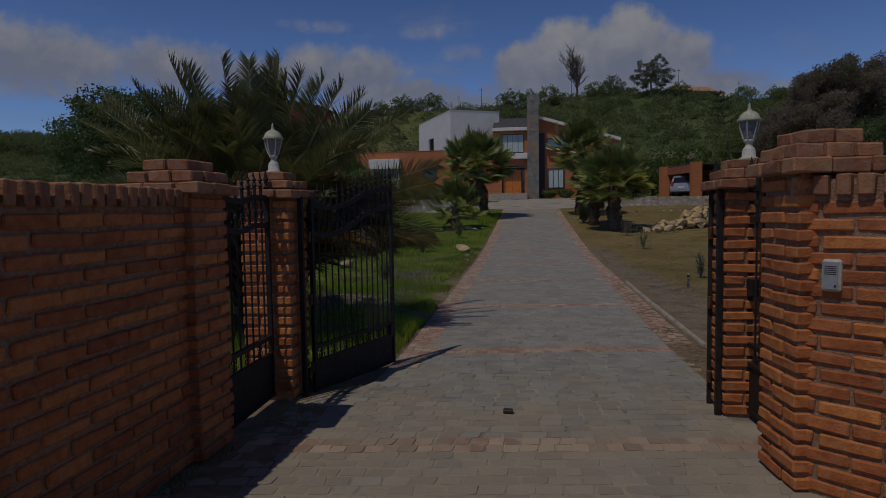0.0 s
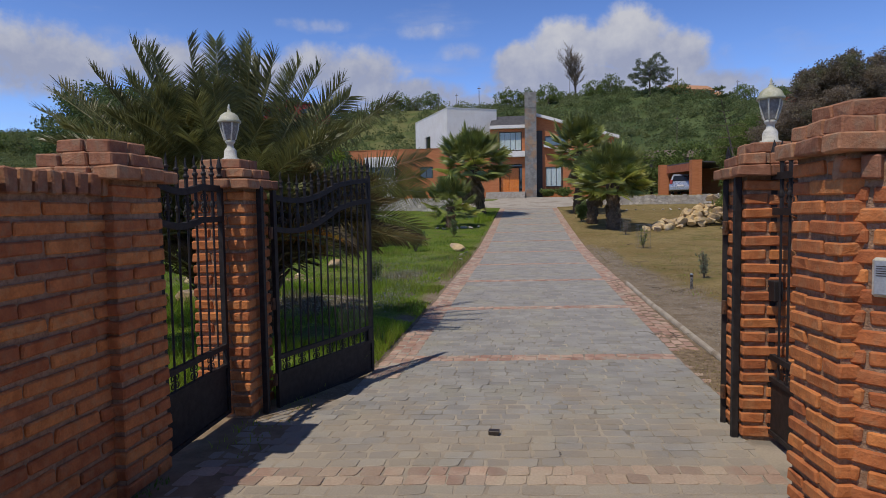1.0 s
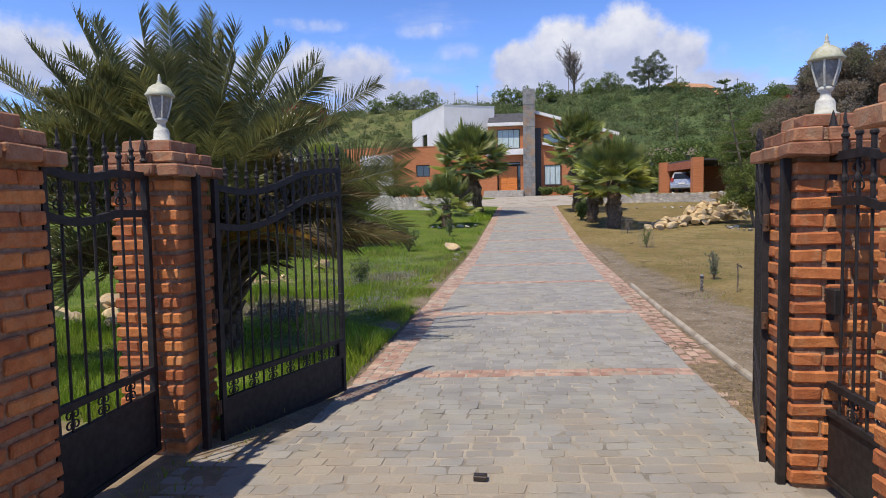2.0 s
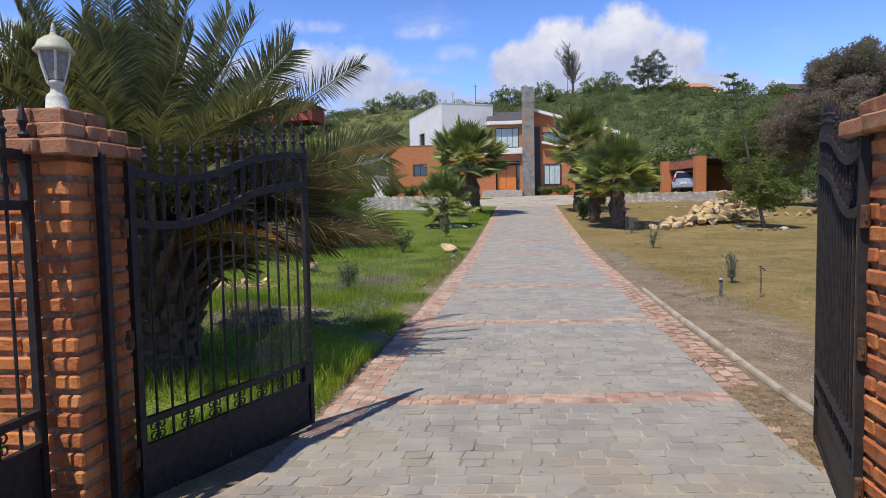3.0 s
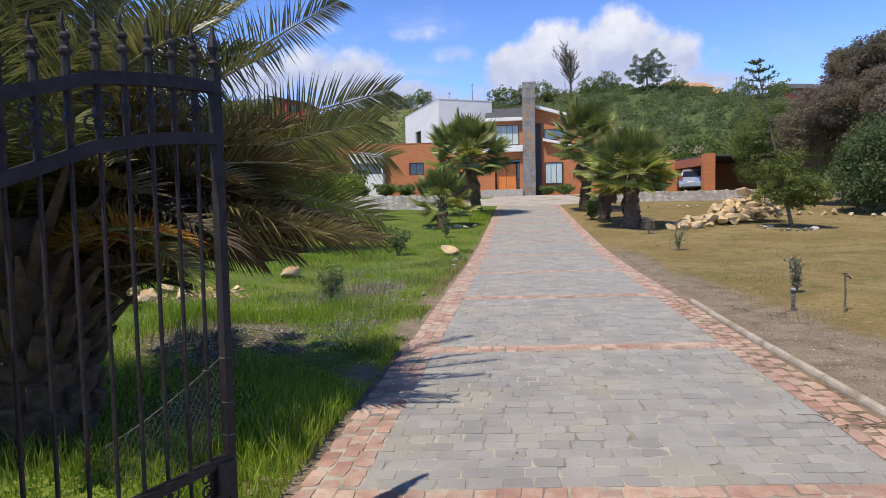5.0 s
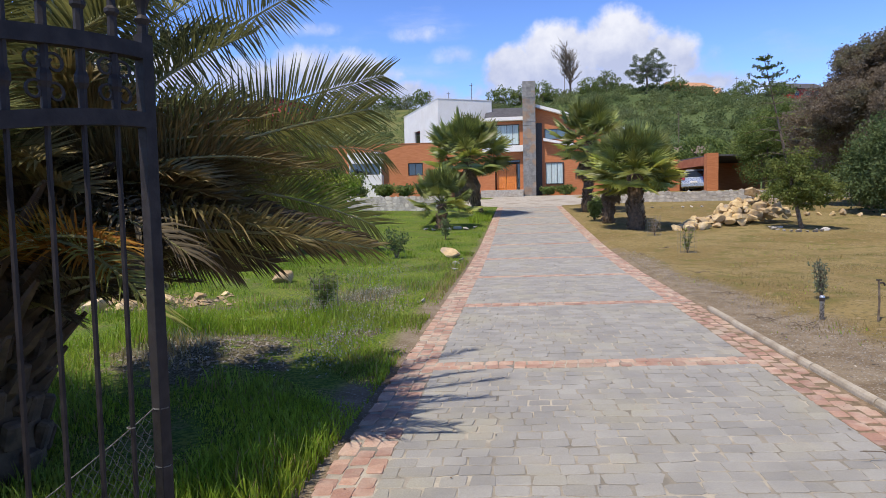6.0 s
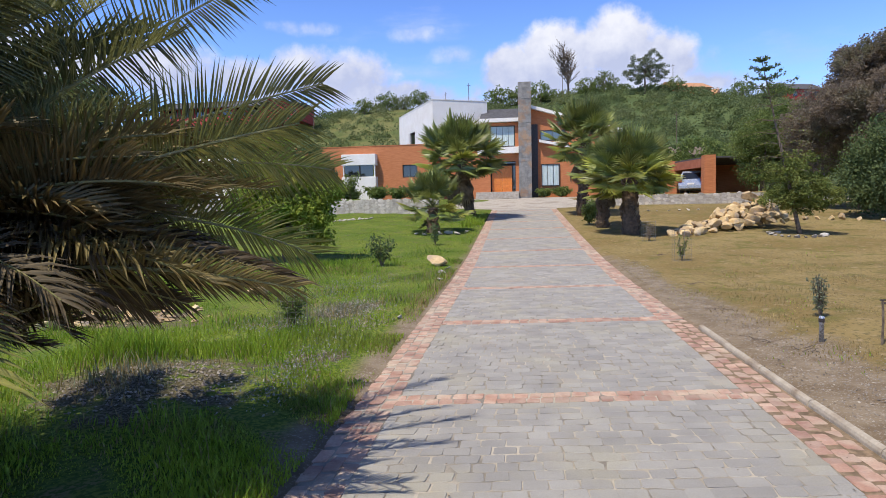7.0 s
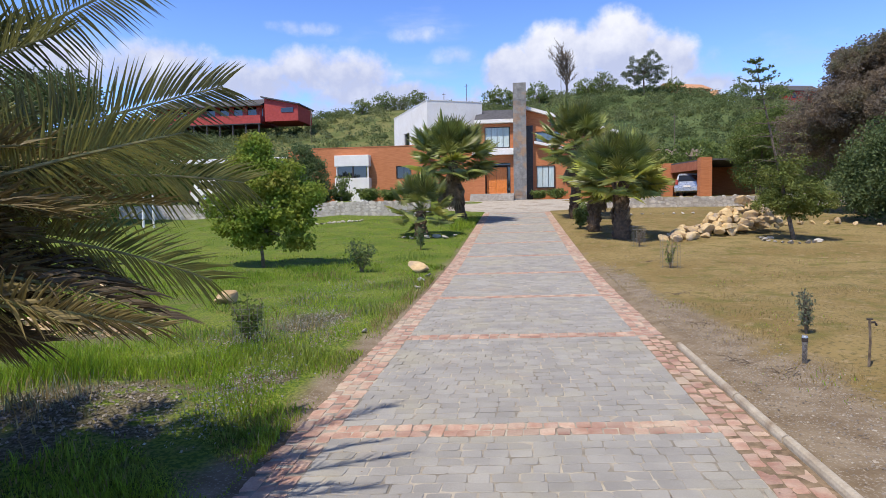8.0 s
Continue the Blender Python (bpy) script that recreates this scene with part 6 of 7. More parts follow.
# ---- garden fittings ----
b = thing("garden_light", pose(3.40, 14.25, lz(3.4, 14.25)), "short metal garden bollard light on soil", "lamp")
part("lamp_body", MB().lathe([(0.027, -0.02), (0.027, 0.22), (0.031, 0.225), (0.031, 0.29), (0.024, 0.305)], 12), SILVER, b, smooth=True)
part("lamp_head", MB().lathe([(0.033, 0.235), (0.033, 0.28)], 12), DARK, b, "dark lamp head")
b = thing("garden_tap", pose(3.97, 14.1, lz(3.97, 14.1)), "rusty standpipe with a brass garden tap", "tap")
part("pipe", MB().tube([(0, 0, -0.05), (0.01, 0, 0.25), (0, 0, 0.5)], 0.014, 6), BARK, b)
part("tap", MB().tube([(-0.01, 0, 0.47), (0.05, 0, 0.475), (0.07, 0, 0.44)], 0.012, 6).box(-0.03, 0.03, -0.006, 0.006, 0.50, 0.515), DARK, b)
for x, y, h in ((-18.95, 36.5, 1.75), (-18.45, 36.6, 1.7), (-10.5, 36.5, 0.95), (-10.25, 36.5, 0.9)):
    solo("post", MB().tube([(0, 0, -0.1), (0.02, 0, h)], 0.06, 8), WHITE, "white painted post standing on the lawn", "post", "white posts", m=pose(x, y, lz(x, y)))
box = thing("intercom", pose(1.915, 4.637, 1.205, 0, 0, -42), "grey plastic intercom fixed to a brick wall", "intercom")
part("housing", MB().soft(-0.05, 0.05, -0.03, 0.02, 0, 0.185, 0.012), LAMP_WHITE, box)
part("face_plate", MB().soft(-0.038, 0.038, -0.036, -0.03, 0.014, 0.172, 0.002), PLASTIC, box, "grey face plate")
part("keyhole", MB().lathe([(0.006, 0), (0.006, 0.004)], 8, pose(0.025, -0.036, 0.035, 90)), DARK, box)
for k in range(5):
    part("speaker_slot", MB().box(-0.03, 0.03, -0.0375, -0.0365, 0.10 + 0.011 * k, 0.104 + 0.011 * k), DARK, box)
solo("drain_cover", MB().soft(-0.04, 0.04, -0.03, 0.03, -0.02, 0.008, 0.003).box(-0.03, 0.03, -0.018, 0.018, 0.008, 0.012), DARK, "small rusty iron catch plate set in the paving", "drain cover", m=pose(0.0, 6.0, 0))


# ---- cars ----
def car(x, y, z, turn, paint, label):
    t = thing("car", pose(x, y, z, 0, 0, turn), label, "car")
    side = [(-2.2, 0.35), (-2.25, 0.62), (-2.15, 1.02), (-1.3, 1.08), (1.05, 1.05), (1.95, 0.92), (2.2, 0.7), (2.22, 0.38), (1.75, 0.28), (-1.8, 0.28)]
    n = len(side)

    def hull(pts, half0, half1, z0, z1):
        vs = []
        for s in (-1, 1):
            for px, pz in pts:
                q = half0 + (half1 - half0) * min(max((pz - z0) / (z1 - z0), 0), 1)
                vs.append((px, s * q, pz))
        m = len(pts)
        return MB().add(vs, [tuple(range(m)), tuple(range(m, 2 * m))[::-1]] + [(i, m + i, m + (i + 1) % m, (i + 1) % m) for i in range(m)])

    part("body", hull(side, 0.9, 0.84, 0.7, 1.1), paint, t)
    cabin = [(-2.1, 1.03), (-1.95, 1.45), (-1.7, 1.66), (-0.2, 1.70), (0.45, 1.6), (1.25, 1.04)]
    part("cabin", hull(cabin, 0.83, 0.66, 1.0, 1.7), paint, t)
    part("rear_window", MB().add([(-2.115, -0.66, 1.10), (-2.115, 0.66, 1.10), (-1.93, 0.6, 1.52), (-1.93, -0.6, 1.52)], [(0, 3, 2, 1)]), GLASS_DARK, t)
    for s in (-1, 1):
        for a, b2 in ((-1.75, -0.85), (-0.78, 0.15), (0.22, 0.85)):
            part("side_window", MB().add([(a, s * 0.815, 1.1), (b2, s * 0.815, 1.1), (min(b2, 0.5), s * 0.715, 1.55), (a + 0.08, s * 0.715, 1.55)], [(0, 1, 2, 3)]), GLASS_DARK, t)
        part("tail_lamp", MB().soft(-2.26, -2.1, s * 0.74 - 0.1, s * 0.74 + 0.1, 0.85, 1.2, 0.02), RED_WALL, t, "red tail lamp")
        for wx in (-1.35, 1.35):
            w = part("wheel", MB().lathe([(0.25, -0.1), (0.33, -0.09), (0.345, -0.05), (0.345, 0.05), (0.33, 0.09), (0.25, 0.1)], 18, pose(wx, s * 0.82, 0.34, 90)), RUBBER, t)
            part("rim", MB().lathe([(0.05, -0.115), (0.23, -0.105), (0.235, 0.105), (0.05, 0.115)], 10, pose(wx, s * 0.82, 0.34, 90)), SILVER, w, "alloy rim")
    part("bumper", MB().soft(-2.32, -2.1, -0.85, 0.85, 0.36, 0.62, 0.03), paint, t)
    part("number_plate", MB().box(-2.335, -2.32, -0.24, 0.24, 0.66, 0.78), WHITE, t)
    return t


car(13.05, 55.9, lz(13.05, 55.9), 66, SILVER, "silver sport utility car parked under the carport")
car(-19.3, 46.5, lz(-19.3, 46.5), 8, WHITE, "white car parked on the terrace above the wall")

# ---- hillside houses, poles and far trees ----
RB = (-60.0, 128.0, 20.0)
cot = thing("hillside_house", pose(*RB), "long red wooden house on stilts with a grey roof", "house")
part("wall", At(RB).box(-75.5, -52.0, 128.5, 136.0, 20.6, 24.2), RED_WALL, cot)
part("deck_rail", At(RB).box(-75.5, -52.0, 126.6, 126.8, 20.4, 22.0), RED_WALL, cot, "solid red balcony rail")
part("deck", At(RB).box(-75.5, -52.0, 126.6, 128.5, 20.2, 20.4), DARK, cot)
part("window_band", At(RB).box(-75.3, -52.2, 128.42, 128.5, 22.0, 23.9), GLASS_DARK, cot)
for k in range(8):
    part("wall_post", At(RB).box(-74.5 + 3.0 * k, -73.4 + 3.0 * k, 128.3, 128.42, 22.0, 24.0), RED_WALL, cot)
part("roof", At(RB).add([(-76.2, 126.2, 24.0), (-51.6, 126.2, 24.0), (-51.6, 133.0, 26.3), (-76.2, 133.0, 26.3), (-76.2, 137.0, 24.0), (-51.6, 137.0, 24.0), (-76.2, 126.2, 23.8), (-51.6, 126.2, 23.8)], [(0, 1, 2, 3), (3, 2, 5, 4), (6, 7, 1, 0), (0, 3, 4), (1, 5, 2)]), ROOF, cot)
part("wall", At(RB).add([(-51.0, 126.5, 20.6), (-44.0, 126.5, 20.6), (-44.0, 126.5, 23.7), (-51.0, 126.5, 25.2), (-51.0, 134.5, 20.6), (-44.0, 134.5, 20.6), (-44.0, 134.5, 23.7), (-51.0, 134.5, 25.2)], [(0, 1, 2, 3), (4, 7, 6, 5), (0, 4, 5, 1), (1, 5, 6, 2), (2, 6, 7, 3), (3, 7, 4, 0)]), RED_WALL, cot)
part("roof", At(RB).add([(-51.6, 126.0, 25.6), (-43.6, 126.0, 23.9), (-43.6, 135.0, 23.9), (-51.6, 135.0, 25.6), (-51.6, 126.0, 25.35), (-43.6, 126.0, 23.65), (-43.6, 135.0, 23.65), (-51.6, 135.0, 25.35)], [(0, 1, 2, 3), (4, 7, 6, 5), (0, 4, 5, 1), (1, 5, 6, 2), (2, 6, 7, 3), (3, 7, 4, 0)]), ROOF, cot)
part("window", At(RB).box(-47.5, -45.0, 126.4, 126.5, 22.3, 23.2), GLASS_DARK, cot)
for k in range(9):
    part("stilt", At(RB).box(-75.0 + 2.8 * k, -74.7 + 2.8 * k, 126.8, 127.1, 17.0, 20.2), DARK, cot)


def gabled(x, y, w, d, h, roof_h, wall, roof, label, turn=0):
    z = lz(x, y)
    t = thing("far_house", pose(x, y, z, 0, 0, turn), label, "house")
    part("wall", MB().box(-w / 2, w / 2, -d / 2, d / 2, -1, h), wall, t)
    part("roof", MB().add([(-w / 2 - 0.4, -d / 2 - 0.4, h), (w / 2 + 0.4, -d / 2 - 0.4, h), (w / 2 + 0.4, 0, h + roof_h), (-w / 2 - 0.4, 0, h + roof_h), (-w / 2 - 0.4, d / 2 + 0.4, h), (w / 2 + 0.4, d / 2 + 0.4, h)], [(0, 1, 2, 3), (3, 2, 5, 4), (0, 3, 4), (1, 5, 2)]), roof, t)
    for k in (-0.28, 0.05, 0.3):
        part("window", MB().box(w * k - 0.5, w * k + 0.5, -d / 2 - 0.04, -d / 2, h * 0.4, h * 0.8), GLASS_DARK, t)
    return t


gabled(36.0, 153, 9, 7, 1.2, 1.7, ORANGE, TERRACOTTA, "far house with a tan tiled roof on the ridge", 20)
gabled(41.0, 156, 6, 6, 1.0, 1.6, ORANGE, TERRACOTTA, "small far house with a tiled roof", -25)
gabled(58.0, 150, 8, 7, 2.4, 1.8, RED_WALL, ROOF, "far red house on the ridge", 15)
gabled(17.5, 82, 6, 4, 2.6, 1.1, BARK, BARK, "low brown-roofed shed among scrub", 5)
for x, y, h in ((-39.2, 120, 6.5), (-9.7, 120, 7.5), (33.0, 150, 6.0), (-20.5, 140, 4.5), (46.0, 150, 5.0), (-17.0, 145, 4.0), (22.0, 100, 4.6), (9.0, 150, 5.5)):
    z = lz(x, y)
    p = thing("utility_pole", pose(x, y, z), "slim wooden utility pole on the hillside", "pole", "utility poles")
    part("pole", MB().tube([(0, 0, -1), (0, 0, h)], [0.075, 0.05], 6), BARK, p)
    part("cross_arm", MB().box(-0.35, 0.35, -0.04, 0.04, h - 0.45, h - 0.37), BARK, p)


def boughs(base, way, length, rad, depth, r, thick, thin):
    """A bough and its forks, gathered into thick boughs and thin twigs."""
    end = base + way * length
    mb = MB().tube([base, base.lerp(end, 0.5) + Vector((r.uniform(-0.05, 0.05), 0, 0)) * length, end], [rad, rad * 0.8, rad * 0.55], 3 if depth < 2 else 6)
    if depth < 3:
        thin.add(mb.v, mb.f)
    else:
        thick.append(mb)
    if depth == 0:
        return
    for k in range(4):
        w = (way + Vector((r.uniform(-0.8, 0.8), r.uniform(-0.5, 0.5), r.uniform(0.1, 0.4)))).normalized()
        boughs(base.lerp(end, (0.35, 0.55, 0.8, 1.0)[k]), w, length * r.uniform(0.60, 0.82), rad * 0.64, depth - 1, r, thick, thin)


bt = thing("bare_tree", pose(10.2, 150, lz(10.2, 150)), "tall leafless tree standing on the ridge", "tree")
thick, thin = [], MB()
boughs(Vector((0, 0, -0.5)), Vector((0.05, 0, 1)), 4.5, 0.25, 5, random.Random(9), thick, thin)
for k, mb in enumerate(thick):
    part("trunk" if k == 0 else "branch", mb, BARK, bt)
part("brushwood", thin, BARK, bt, "fine bare twigs")

tree("tree", 25.2, 140, [(-1.9, 0, 5.8, 1.5, 1.5, 2.3), (1.5, 0, 6.6, 1.9, 1.9, 2.7), (3.4, 0, 4.8, 1.3, 1.3, 1.7), (-3.6, 0, 4.2, 1.0, 1.0, 1.1), (0.0, 0, 4.2, 1.2, 1.2, 1.0), (-1.6, 0, 3.2, 1.3, 1.3, 1.0), (2.0, 0, 3.4, 1.4, 1.4, 1.1)], (5.2, 0.22), LEAF_GREY, 210, 40, 0.26, 0.17, "tall open eucalyptus on the ridge", "tree", 41)
ft = random.Random(17)
for k, (x, y, s) in enumerate(((-36, 146, 2.2), (-31, 148, 2.6), (-27, 147, 2.0), (-24, 150, 2.6), (-5, 148, 3.0), (-1, 150, 2.6), (4, 147, 2.8), (14, 146, 2.4), (18, 148, 2.6), (32, 144, 2.0), (-95, 118, 3.2), (-103, 116, 3.6), (-88, 120, 2.8), (-112, 118, 3.2), (-80, 122, 2.6), (46, 146, 2.6), (52, 144, 3.0), (62, 140, 3.4), (70, 138, 3.6))):
    s = s * 0.75
    tree("tree", x, y, [(0, 0, 1.3 * s, s, s, 0.9 * s), (0.7 * s, 0, 1.0 * s, 0.8 * s, 0.8 * s, 0.7 * s), (-0.7 * s, 0, 1.0 * s, 0.8 * s, 0.8 * s, 0.7 * s)], (0.8 * s, 0.09 * s), (LEAF, LEAF, SHRUB)[k % 3], 80, 16, 0.20 * s, 0.12 * s, "round-headed tree on the far ridge", "tree", 100 + k, group="trees on the ridge")
for k, (x, y, s) in enumerate(((9.0, 66, 2.0), (12.5, 68, 2.2), (6.5, 70, 1.8), (16.0, 66, 2.4), (20.0, 60, 2.6), (22.0, 52, 2.6), (-14, 66, 1.8), (-19, 64, 2.0), (-25, 62, 2.4), (-30, 58, 2.6), (-27, 50, 2.0))):
    tree("tree", x, y, [(0, 0, 1.3 * s, s, s, 0.9 * s), (0.7 * s, 0, 0.9 * s, 0.8 * s, 0.8 * s, 0.8 * s), (-0.7 * s, 0, 0.9 * s, 0.8 * s, 0.8 * s, 0.8 * s)], (0.8 * s, 0.08 * s), LEAF, 260, 18, 0.14 * s, 0.085 * s, "bushy green tree behind the house", "tree", 130 + k, group="trees behind the house")

# ---- grass ----
def blades(n, xs, ys, h0, h1, width, material, seed, name, label, patch=0.0, skip=None):
    rng = np.random.default_rng(seed)
    x, y = rng.uniform(*xs, n), rng.uniform(*ys, n)
    keep = (x < drive_mid(y) - drive_half(y) - 0.06) | (x > drive_mid(y) + drive_half(y) + 0.12)
    if patch:
        f = np.sin(x * 1.7 + 1.3 * np.sin(y * 0.9)) * np.sin(y * 1.3 + 1.1 * np.sin(x * 1.1)) + rng.uniform(-0.8, 0.8, n)
        keep &= f > patch
    if skip is not None:
        keep &= ~skip(x, y, rng)
    x, y = x[keep], y[keep]
    n = len(x)
    tall = 0.5 + 0.5 * np.sin(x * 2.1 + 2 * np.sin(y * 1.1)) * np.sin(y * 1.7 + x)
    h = (h0 + (h1 - h0) * rng.uniform(0, 1, n) ** 1.6) * tall
    a = rng.uniform(0, 2 * np.pi, n)
    lean = h * rng.uniform(0.1, 0.6, n)
    la = rng.uniform(0, 2 * np.pi, n)
    z = lie(x, y) - 0.01
    e = np.stack([np.cos(a), np.sin(a), 0 * a], 1) * (width * rng.uniform(0.6, 1.3, n))[:, None] / 2
    p = np.stack([x, y, z], 1)
    d = np.stack([np.cos(la) * lean, np.sin(la) * lean, h], 1)
    m1 = p + d * np.array([0.35, 0.35, 0.55])
    v = np.stack([p - e, p + e, m1 + e * 0.8, m1 - e * 0.8, m1 + e * 0.8, m1 - e * 0.8, p + d], 1)
    k = np.arange(n)[:, None] * 7
    quad = np.concatenate([k, k + 1, k + 2, k + 3], 1)
    tri2 = np.concatenate([k + 5, k + 4, k + 6], 1)
    me = bpy.data.meshes.new(name)
    me.from_pydata(v.reshape(-1, 3).tolist(), [], quad.tolist() + tri2.tolist())
    me.materials.append(material)
    return solo(name, me, None, label, "grass", kind="stuff")


def bare(x, y, rng):
    d = np.minimum(((x + 3.6) / 1.2) ** 2 + ((y - 12.1) / 1.15) ** 2, ((x + 2.9) / 0.8) ** 2 + ((y - 16.2) / 1.2) ** 2)
    return d + rng.uniform(-0.35, 0.35, len(x)) < 0.9


blades(42000, (-7.5, -1.5), (7.6, 14.5), 0.08, 0.34, 0.011, GRASS, 1, "tall_grass", "tall lush green grass beside the drive", -0.7, bare)
blades(9000, (-6.0, -1.9), (6.7, 8.4), 0.12, 0.42, 0.011, GRASS, 19, "tall_grass", "tall green grass behind the gate leaf", -0.6)
blades(15000, (-6.2, -1.9), (7.2, 10.8), 0.07, 0.25, 0.011, GRASS, 23, "lawn_grass", "thick green grass round the palm's foot")
blades(7000, (-5.6, -2.0), (7.0, 10.4), 0.06, 0.2, 0.012, GRASS_DEEP, 24, "lawn_grass", "darker green grass round the palm's foot", -0.2)
blades(46000, (-11, -1.6), (13.5, 24), 0.05, 0.24, 0.012, GRASS, 2, "lawn_grass", "uneven green lawn grass", -0.6, bare)
blades(40000, (-18, -1.8), (23, 42.3), 0.03, 0.12, 0.018, GRASS, 3, "short_grass", "short green lawn grass", -0.7)
blades(22000, (-9.0, -1.6), (8, 26), 0.07, 0.3, 0.012, GRASS_DEEP, 15, "tall_grass", "darker green tufts in the lawn", 0.45, bare)
blades(9000, (-5.0, -1.6), (9, 22), 0.08, 0.3, 0.012, DRY, 4, "dry_weeds", "dry straw weeds among green grass", 0.1)
blades(42000, (2.3, 9.5), (9, 22), 0.02, 0.075, 0.010, DRY, 18, "dry_grass", "short dry grass tufts on soil", 0.0, lambda x, y, rng: x + 0.1 * y < 4.5 + rng.uniform(-0.5, 0.5, len(x)))
blades(30000, (2.3, 13), (8, 30), 0.02, 0.07, 0.012, DRY, 5, "dry_grass", "sparse dry yellow grass on soil", 0.15, lambda x, y, rng: x + 0.1 * y < 4.6 + rng.uniform(-0.5, 0.5, len(x)))
blades(5000, (2.4, 9), (8, 26), 0.03, 0.10, 0.012, GRASS, 6, "green_weeds", "green weeds scattered in dry grass", 0.7)

blades(6500, (-4.9, -2.1), (12.7, 14.6), 0.25, 0.55, 0.010, GRASS, 7, "tall_grass", "tuft of tall bright green grass in the lawn", 0.2, bare)
blades(4200, (-2.75, -1.5), (33.2, 38.2), 0.35, 0.75, 0.02, GRASS, 11, "tall_grass", "bright green grass clump under the palms", -0.3)
blades(420, (-2.0, -1.6), (5.3, 7.4), 0.02, 0.11, 0.009, GRASS, 13, "green_weeds", "weeds at the foot of the gate pillar", 0.2)
blades(1100, (-2.09, -1.94), (1.2, 5.0), 0.02, 0.12, 0.009, GRASS_DEEP, 16, "green_weeds", "weeds along the foot of the garden wall", 0.0)
blades(7500, (-2.7, -1.47), (7.8, 11.8), 0.06, 0.24, 0.010, GRASS, 17, "lawn_grass", "thick green grass beside the paving")
blades(5200, (-2.3, -1.47), (7.8, 16), 0.05, 0.22, 0.010, GRASS, 14, "lawn_grass", "green grass growing up to the paving", -0.5)
blades(5600, (-1.95, -1.48), (9, 24), 0.04, 0.15, 0.009, DRY, 8, "dry_weeds", "short straw along the paving's edge", 0.0)
blades(2200, (2.0, 2.4), (6.9, 15), 0.02, 0.09, 0.008, DRY, 9, "dry_weeds", "straw caught along the kerb", 0.1)


# pale flowering weeds and their grey seed heads in the lawn
wr = np.random.default_rng(31)
spots = np.array([(-3.3, 14.4, 0.5, 0.8), (-2.3, 13.0, 0.35, 0.8), (-3.5, 17.6, 0.6, 1.2), (-3.2, 19.6, 0.6, 1.3), (-2.6, 15.8, 0.5, 1.0), (-2.3, 11.9, 0.3, 0.5)])
pick = spots[wr.integers(0, len(spots), 2600)]
wx, wy = pick[:, 0] + pick[:, 2] * wr.normal(0, 0.6, 2600), pick[:, 1] + pick[:, 3] * wr.normal(0, 0.6, 2600)
ok = wx < drive_mid(wy) - drive_half(wy) - 0.1
wx, wy = wx[ok], wy[ok]
wp = np.stack([wx, wy, lie(wx, wy) + 0.03 + 0.2 * wr.uniform(0, 1, len(wx)) ** 1.5], 1)
solo("flowering_weeds", leaf_mesh("flowering_weeds", quads(wp, 0.014, wr, 1.8), WEED), None, "small pale grey flowers of weeds in the lawn", "weeds", kind="stuff")
blades(7000, (-4.4, -1.9), (11.8, 20.5), 0.06, 0.26, 0.009, GRASS_GREY, 32, "flowering_weeds", "grey-green stalks of weeds in the lawn", 0.25)

# ---- pebbles, litter ----
def pebbles(n, spots, s0, s1, material, seed, name, label, category):
    """Many small stones in ellipses (x, y, rx, ry), each an uneven eight-faced lump."""
    rng = np.random.default_rng(seed)
    S = np.array(spots)
    w = S[:, 2] * S[:, 3]
    c = S[rng.choice(len(S), n, p=w / w.sum())]
    r, a = np.sqrt(rng.uniform(0, 1, n)) * rng.uniform(0.6, 1.15, n), rng.uniform(0, 6.283, n)
    x, y = c[:, 0] + c[:, 2] * r * np.cos(a), c[:, 1] + c[:, 3] * r * np.sin(a)
    k = (x < drive_mid(y) - drive_half(y) - 0.05) | (x > 2.46 - 0.02 * (y - 9))
    x, y = x[k], y[k]
    n = len(x)
    s = rng.uniform(s0, s1, n) * rng.uniform(0.5, 1.0, n)
    o = np.array([(1, 0, 0), (0, 1, 0), (-1, 0, 0), (0, -1, 0), (0, 0, 0.7), (0, 0, -0.7)])
    t = rng.uniform(0, 6.283, n)
    R = np.stack([np.stack([np.cos(t), -np.sin(t), 0 * t], 1), np.stack([np.sin(t), np.cos(t), 0 * t], 1), np.stack([0 * t, 0 * t, 0 * t + 1], 1)], 1)
    v = (o[None] + rng.uniform(-0.35, 0.35, (n, 6, 3))) * s[:, None, None] * 0.5
    v = np.einsum("nij,nkj->nki", R, v) + np.stack([x, y, lie(x, y) + s * 0.12], 1)[:, None, :]
    f = np.array([(0, 1, 4), (1, 2, 4), (2, 3, 4), (3, 0, 4), (1, 0, 5), (2, 1, 5), (3, 2, 5), (0, 3, 5)])
    return solo(name, sheet(name, *joined(v, f), material), None, label, category, kind="stuff")


pebbles(2600, [(-3.6, 12.1, 1.1, 1.0), (-2.4, 13.2, 0.4, 0.5), (-2.9, 16.4, 0.7, 1.0), (-3.3, 15.0, 0.7, 0.5), (-2.3, 15.2, 0.35, 0.6)], 0.012, 0.05, PEBBLE, 21, "gravel", "grey pebbles on bare patches of the lawn", "gravel")
pebbles(7000, [(3.0, 9.5, 0.75, 2.2), (2.95, 13.0, 0.75, 2.4), (2.75, 17.0, 0.5, 2.5), (2.6, 21.0, 0.4, 3.0)], 0.008, 0.032, PEBBLE, 22, "gravel", "fine gravel on the soil beside the kerb", "gravel")
pebbles(260, [(-6.6, 15.8, 1.6, 0.9)], 0.05, 0.16, ROCK, 23, "rubble", "small tan rubble among the field rocks", "rubble")
rng_l = np.random.default_rng(8)
lx, ly = rng_l.uniform(-1.5, 2.2, 330), rng_l.uniform(4.0, 17.0, 330)
lx[:230] = 2.17 - np.abs(rng_l.normal(0, 0.2, 230))
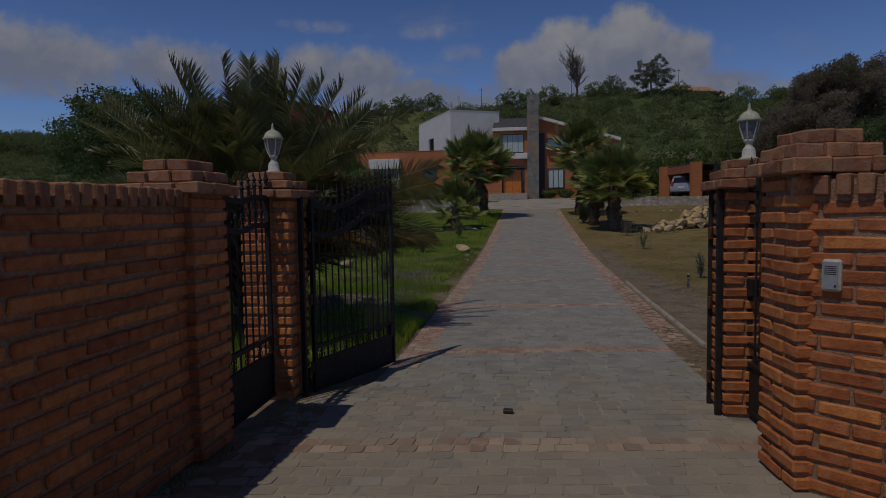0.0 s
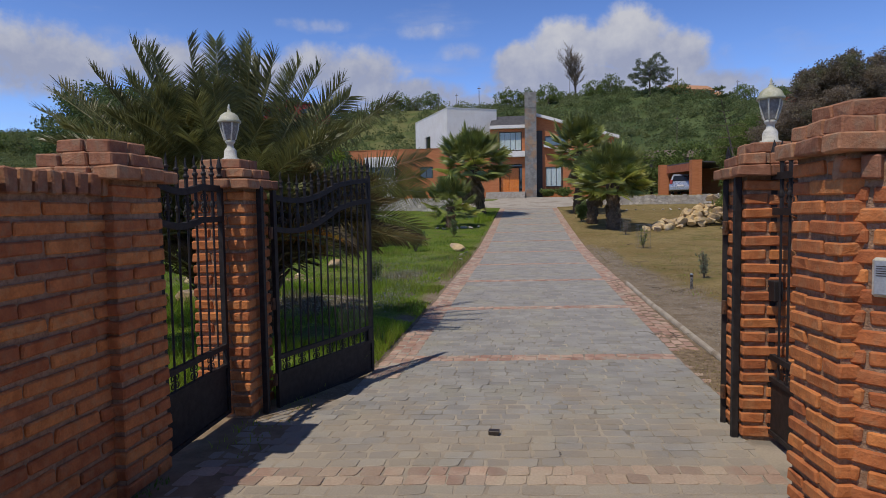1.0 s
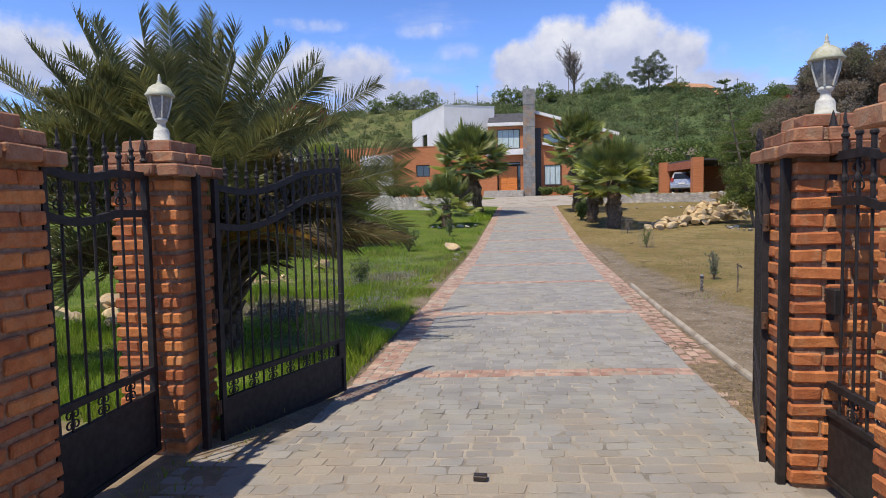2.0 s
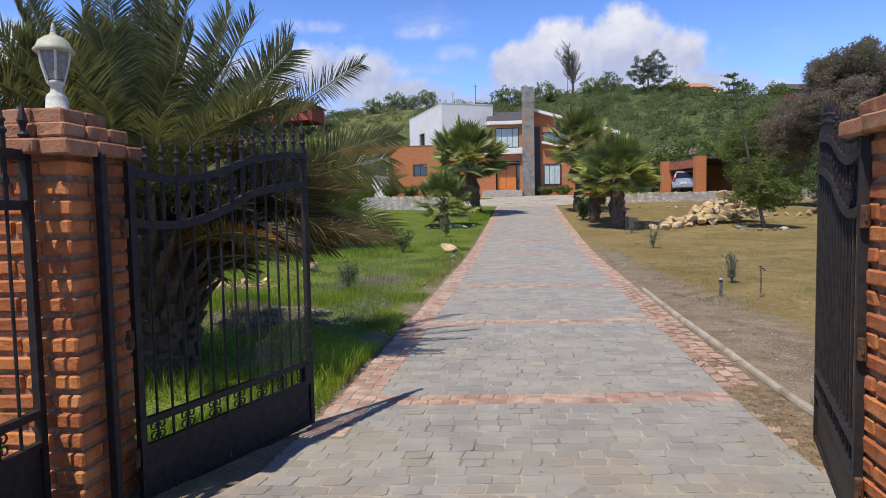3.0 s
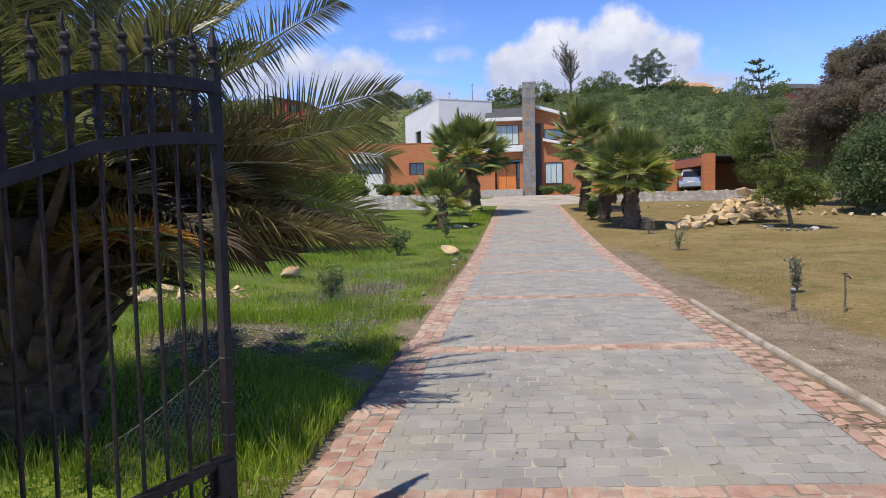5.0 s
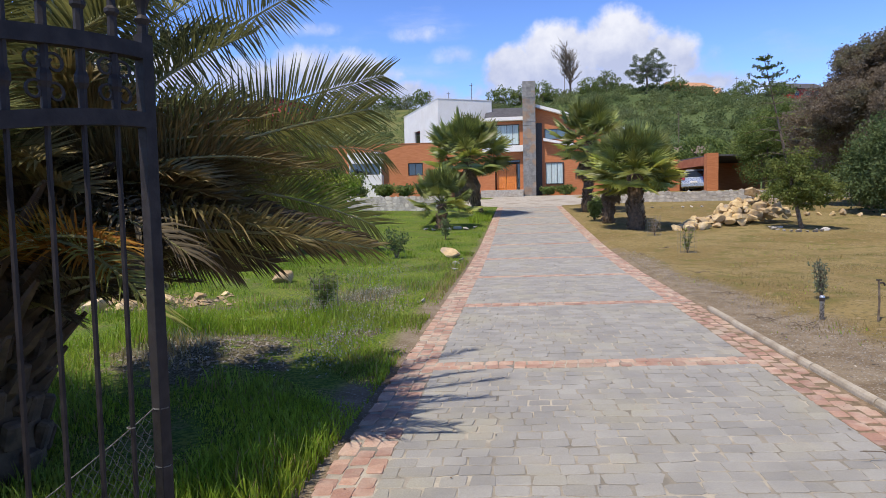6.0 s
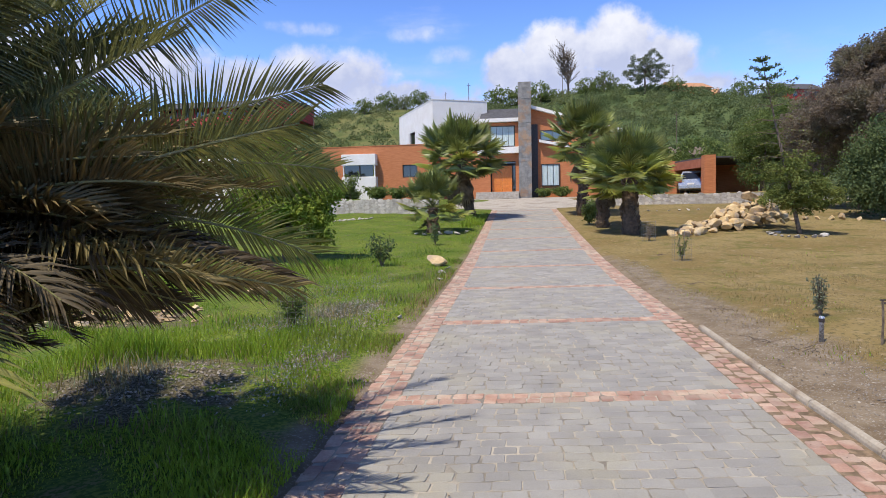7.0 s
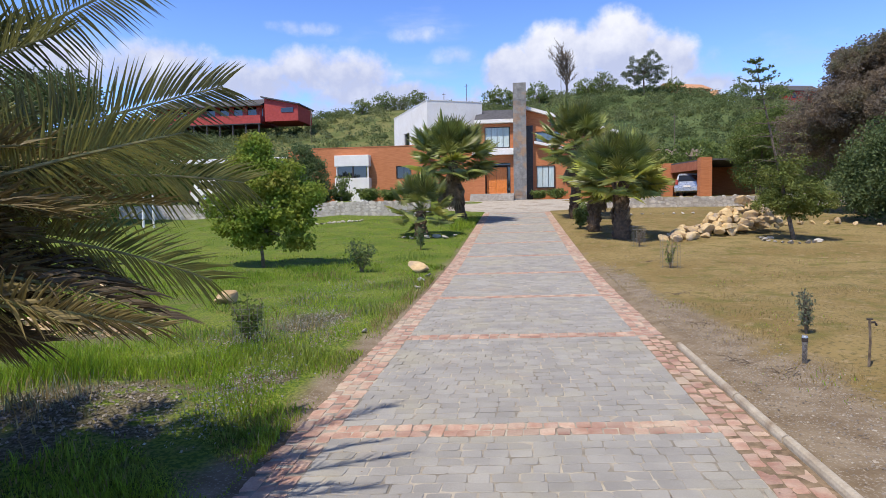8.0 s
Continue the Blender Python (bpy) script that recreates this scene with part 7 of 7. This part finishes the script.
ly[:150] = rng_l.uniform(6.6, 9.5, 150)
lp = np.stack([lx, ly, lie(drive_mid(ly) + 0 * lx, ly) + 0.010], 1)
lv = quads(lp, 0.013, rng_l, 1.8)
lv[:, :, 2] = lp[:, None, 2] + (lv[:, :, 2] - lp[:, None, 2]) * 0.25
dx2, dy2 = rng_l.uniform(1.95, 2.36, 1300), 6.7 + 2.6 * rng_l.uniform(0, 1, 1300) ** 1.3
dp = np.stack([dx2, dy2, lie(drive_mid(dy2), dy2) + 0.008 + rng_l.uniform(0, 0.006, 1300)], 1)
solo("leaf_litter", leaf_mesh("leaf_litter", quads(dp, 0.010, rng_l, 1.8), DRY), None, "straw and dry leaves gathered along the kerb", "litter", kind="stuff")
solo("leaf_litter", leaf_mesh("leaf_litter", lv, FAN_OLD), None, "dry leaf scraps blown along the paving", "litter", kind="stuff")
tw = random.Random(12)
for k, (x, y) in enumerate(((2.75, 14.2), (3.0, 13.8), (2.6, 22.5), (3.3, 19.0), (2.05, 9.9), (-3.0, 15.6), (2.9, 16.2), (3.6, 24.0))):
    mb = MB()
    for _ in range(6):
        a = tw.uniform(0, 6.28)
        p0 = Vector((tw.uniform(-0.15, 0.15), tw.uniform(-0.1, 0.1), 0.015))
        d0 = Vector((math.cos(a), math.sin(a) * 0.6, tw.uniform(0.0, 0.25))) * tw.uniform(0.1, 0.3)
        mb.tube([p0, p0 + d0 * 0.5 + Vector((0.02, 0, 0.02)), p0 + d0], [0.006, 0.004, 0.002], 4)
    solo("twig", mb, BARK, "small heap of dry brown twigs on soil" if x > 2.3 or x < 0 else "dry brown twig lying on the paving", "twig", "fallen twigs", m=pose(x, y, lz(x, y)))
# ---- pieces of walls and paving ----
brick_wall("wall_west", -2.10, 4.74, 270, 4.6, "shaded rustic orange brick garden wall with soldier coping", -1, 18, (0.075, 0.22, 0.118, 0.094))
brick_wall("wall_east", 1.75, 4.78, -42, 2.8, "sunlit rustic orange brick garden wall with soldier coping", 1, 18, (0.082, 0.22, 0.115, 0.113))
stone_wall("wall_terrace", -24.5, -5.0, 42.45, 2.44, "low retaining wall of pale grey field stone below the house", 4)
stone_wall("wall_parking", 4.4, 19.0, 45.05, 2.40, "low retaining wall of pale grey field stone below the carport", 5)
v, f = pave(NEAR_PAVERS, surf, rngp)
for k in range(len(v)):
    c = v[k].mean(0)
    me = bpy.data.meshes.new("paver")
    me.from_pydata([tuple(p - c) for p in v[k]], [], f.tolist())
    me.materials.append(PAVER_ONE)
    ob = new("paver", me)
    ob.parent = road
    ob.location = c
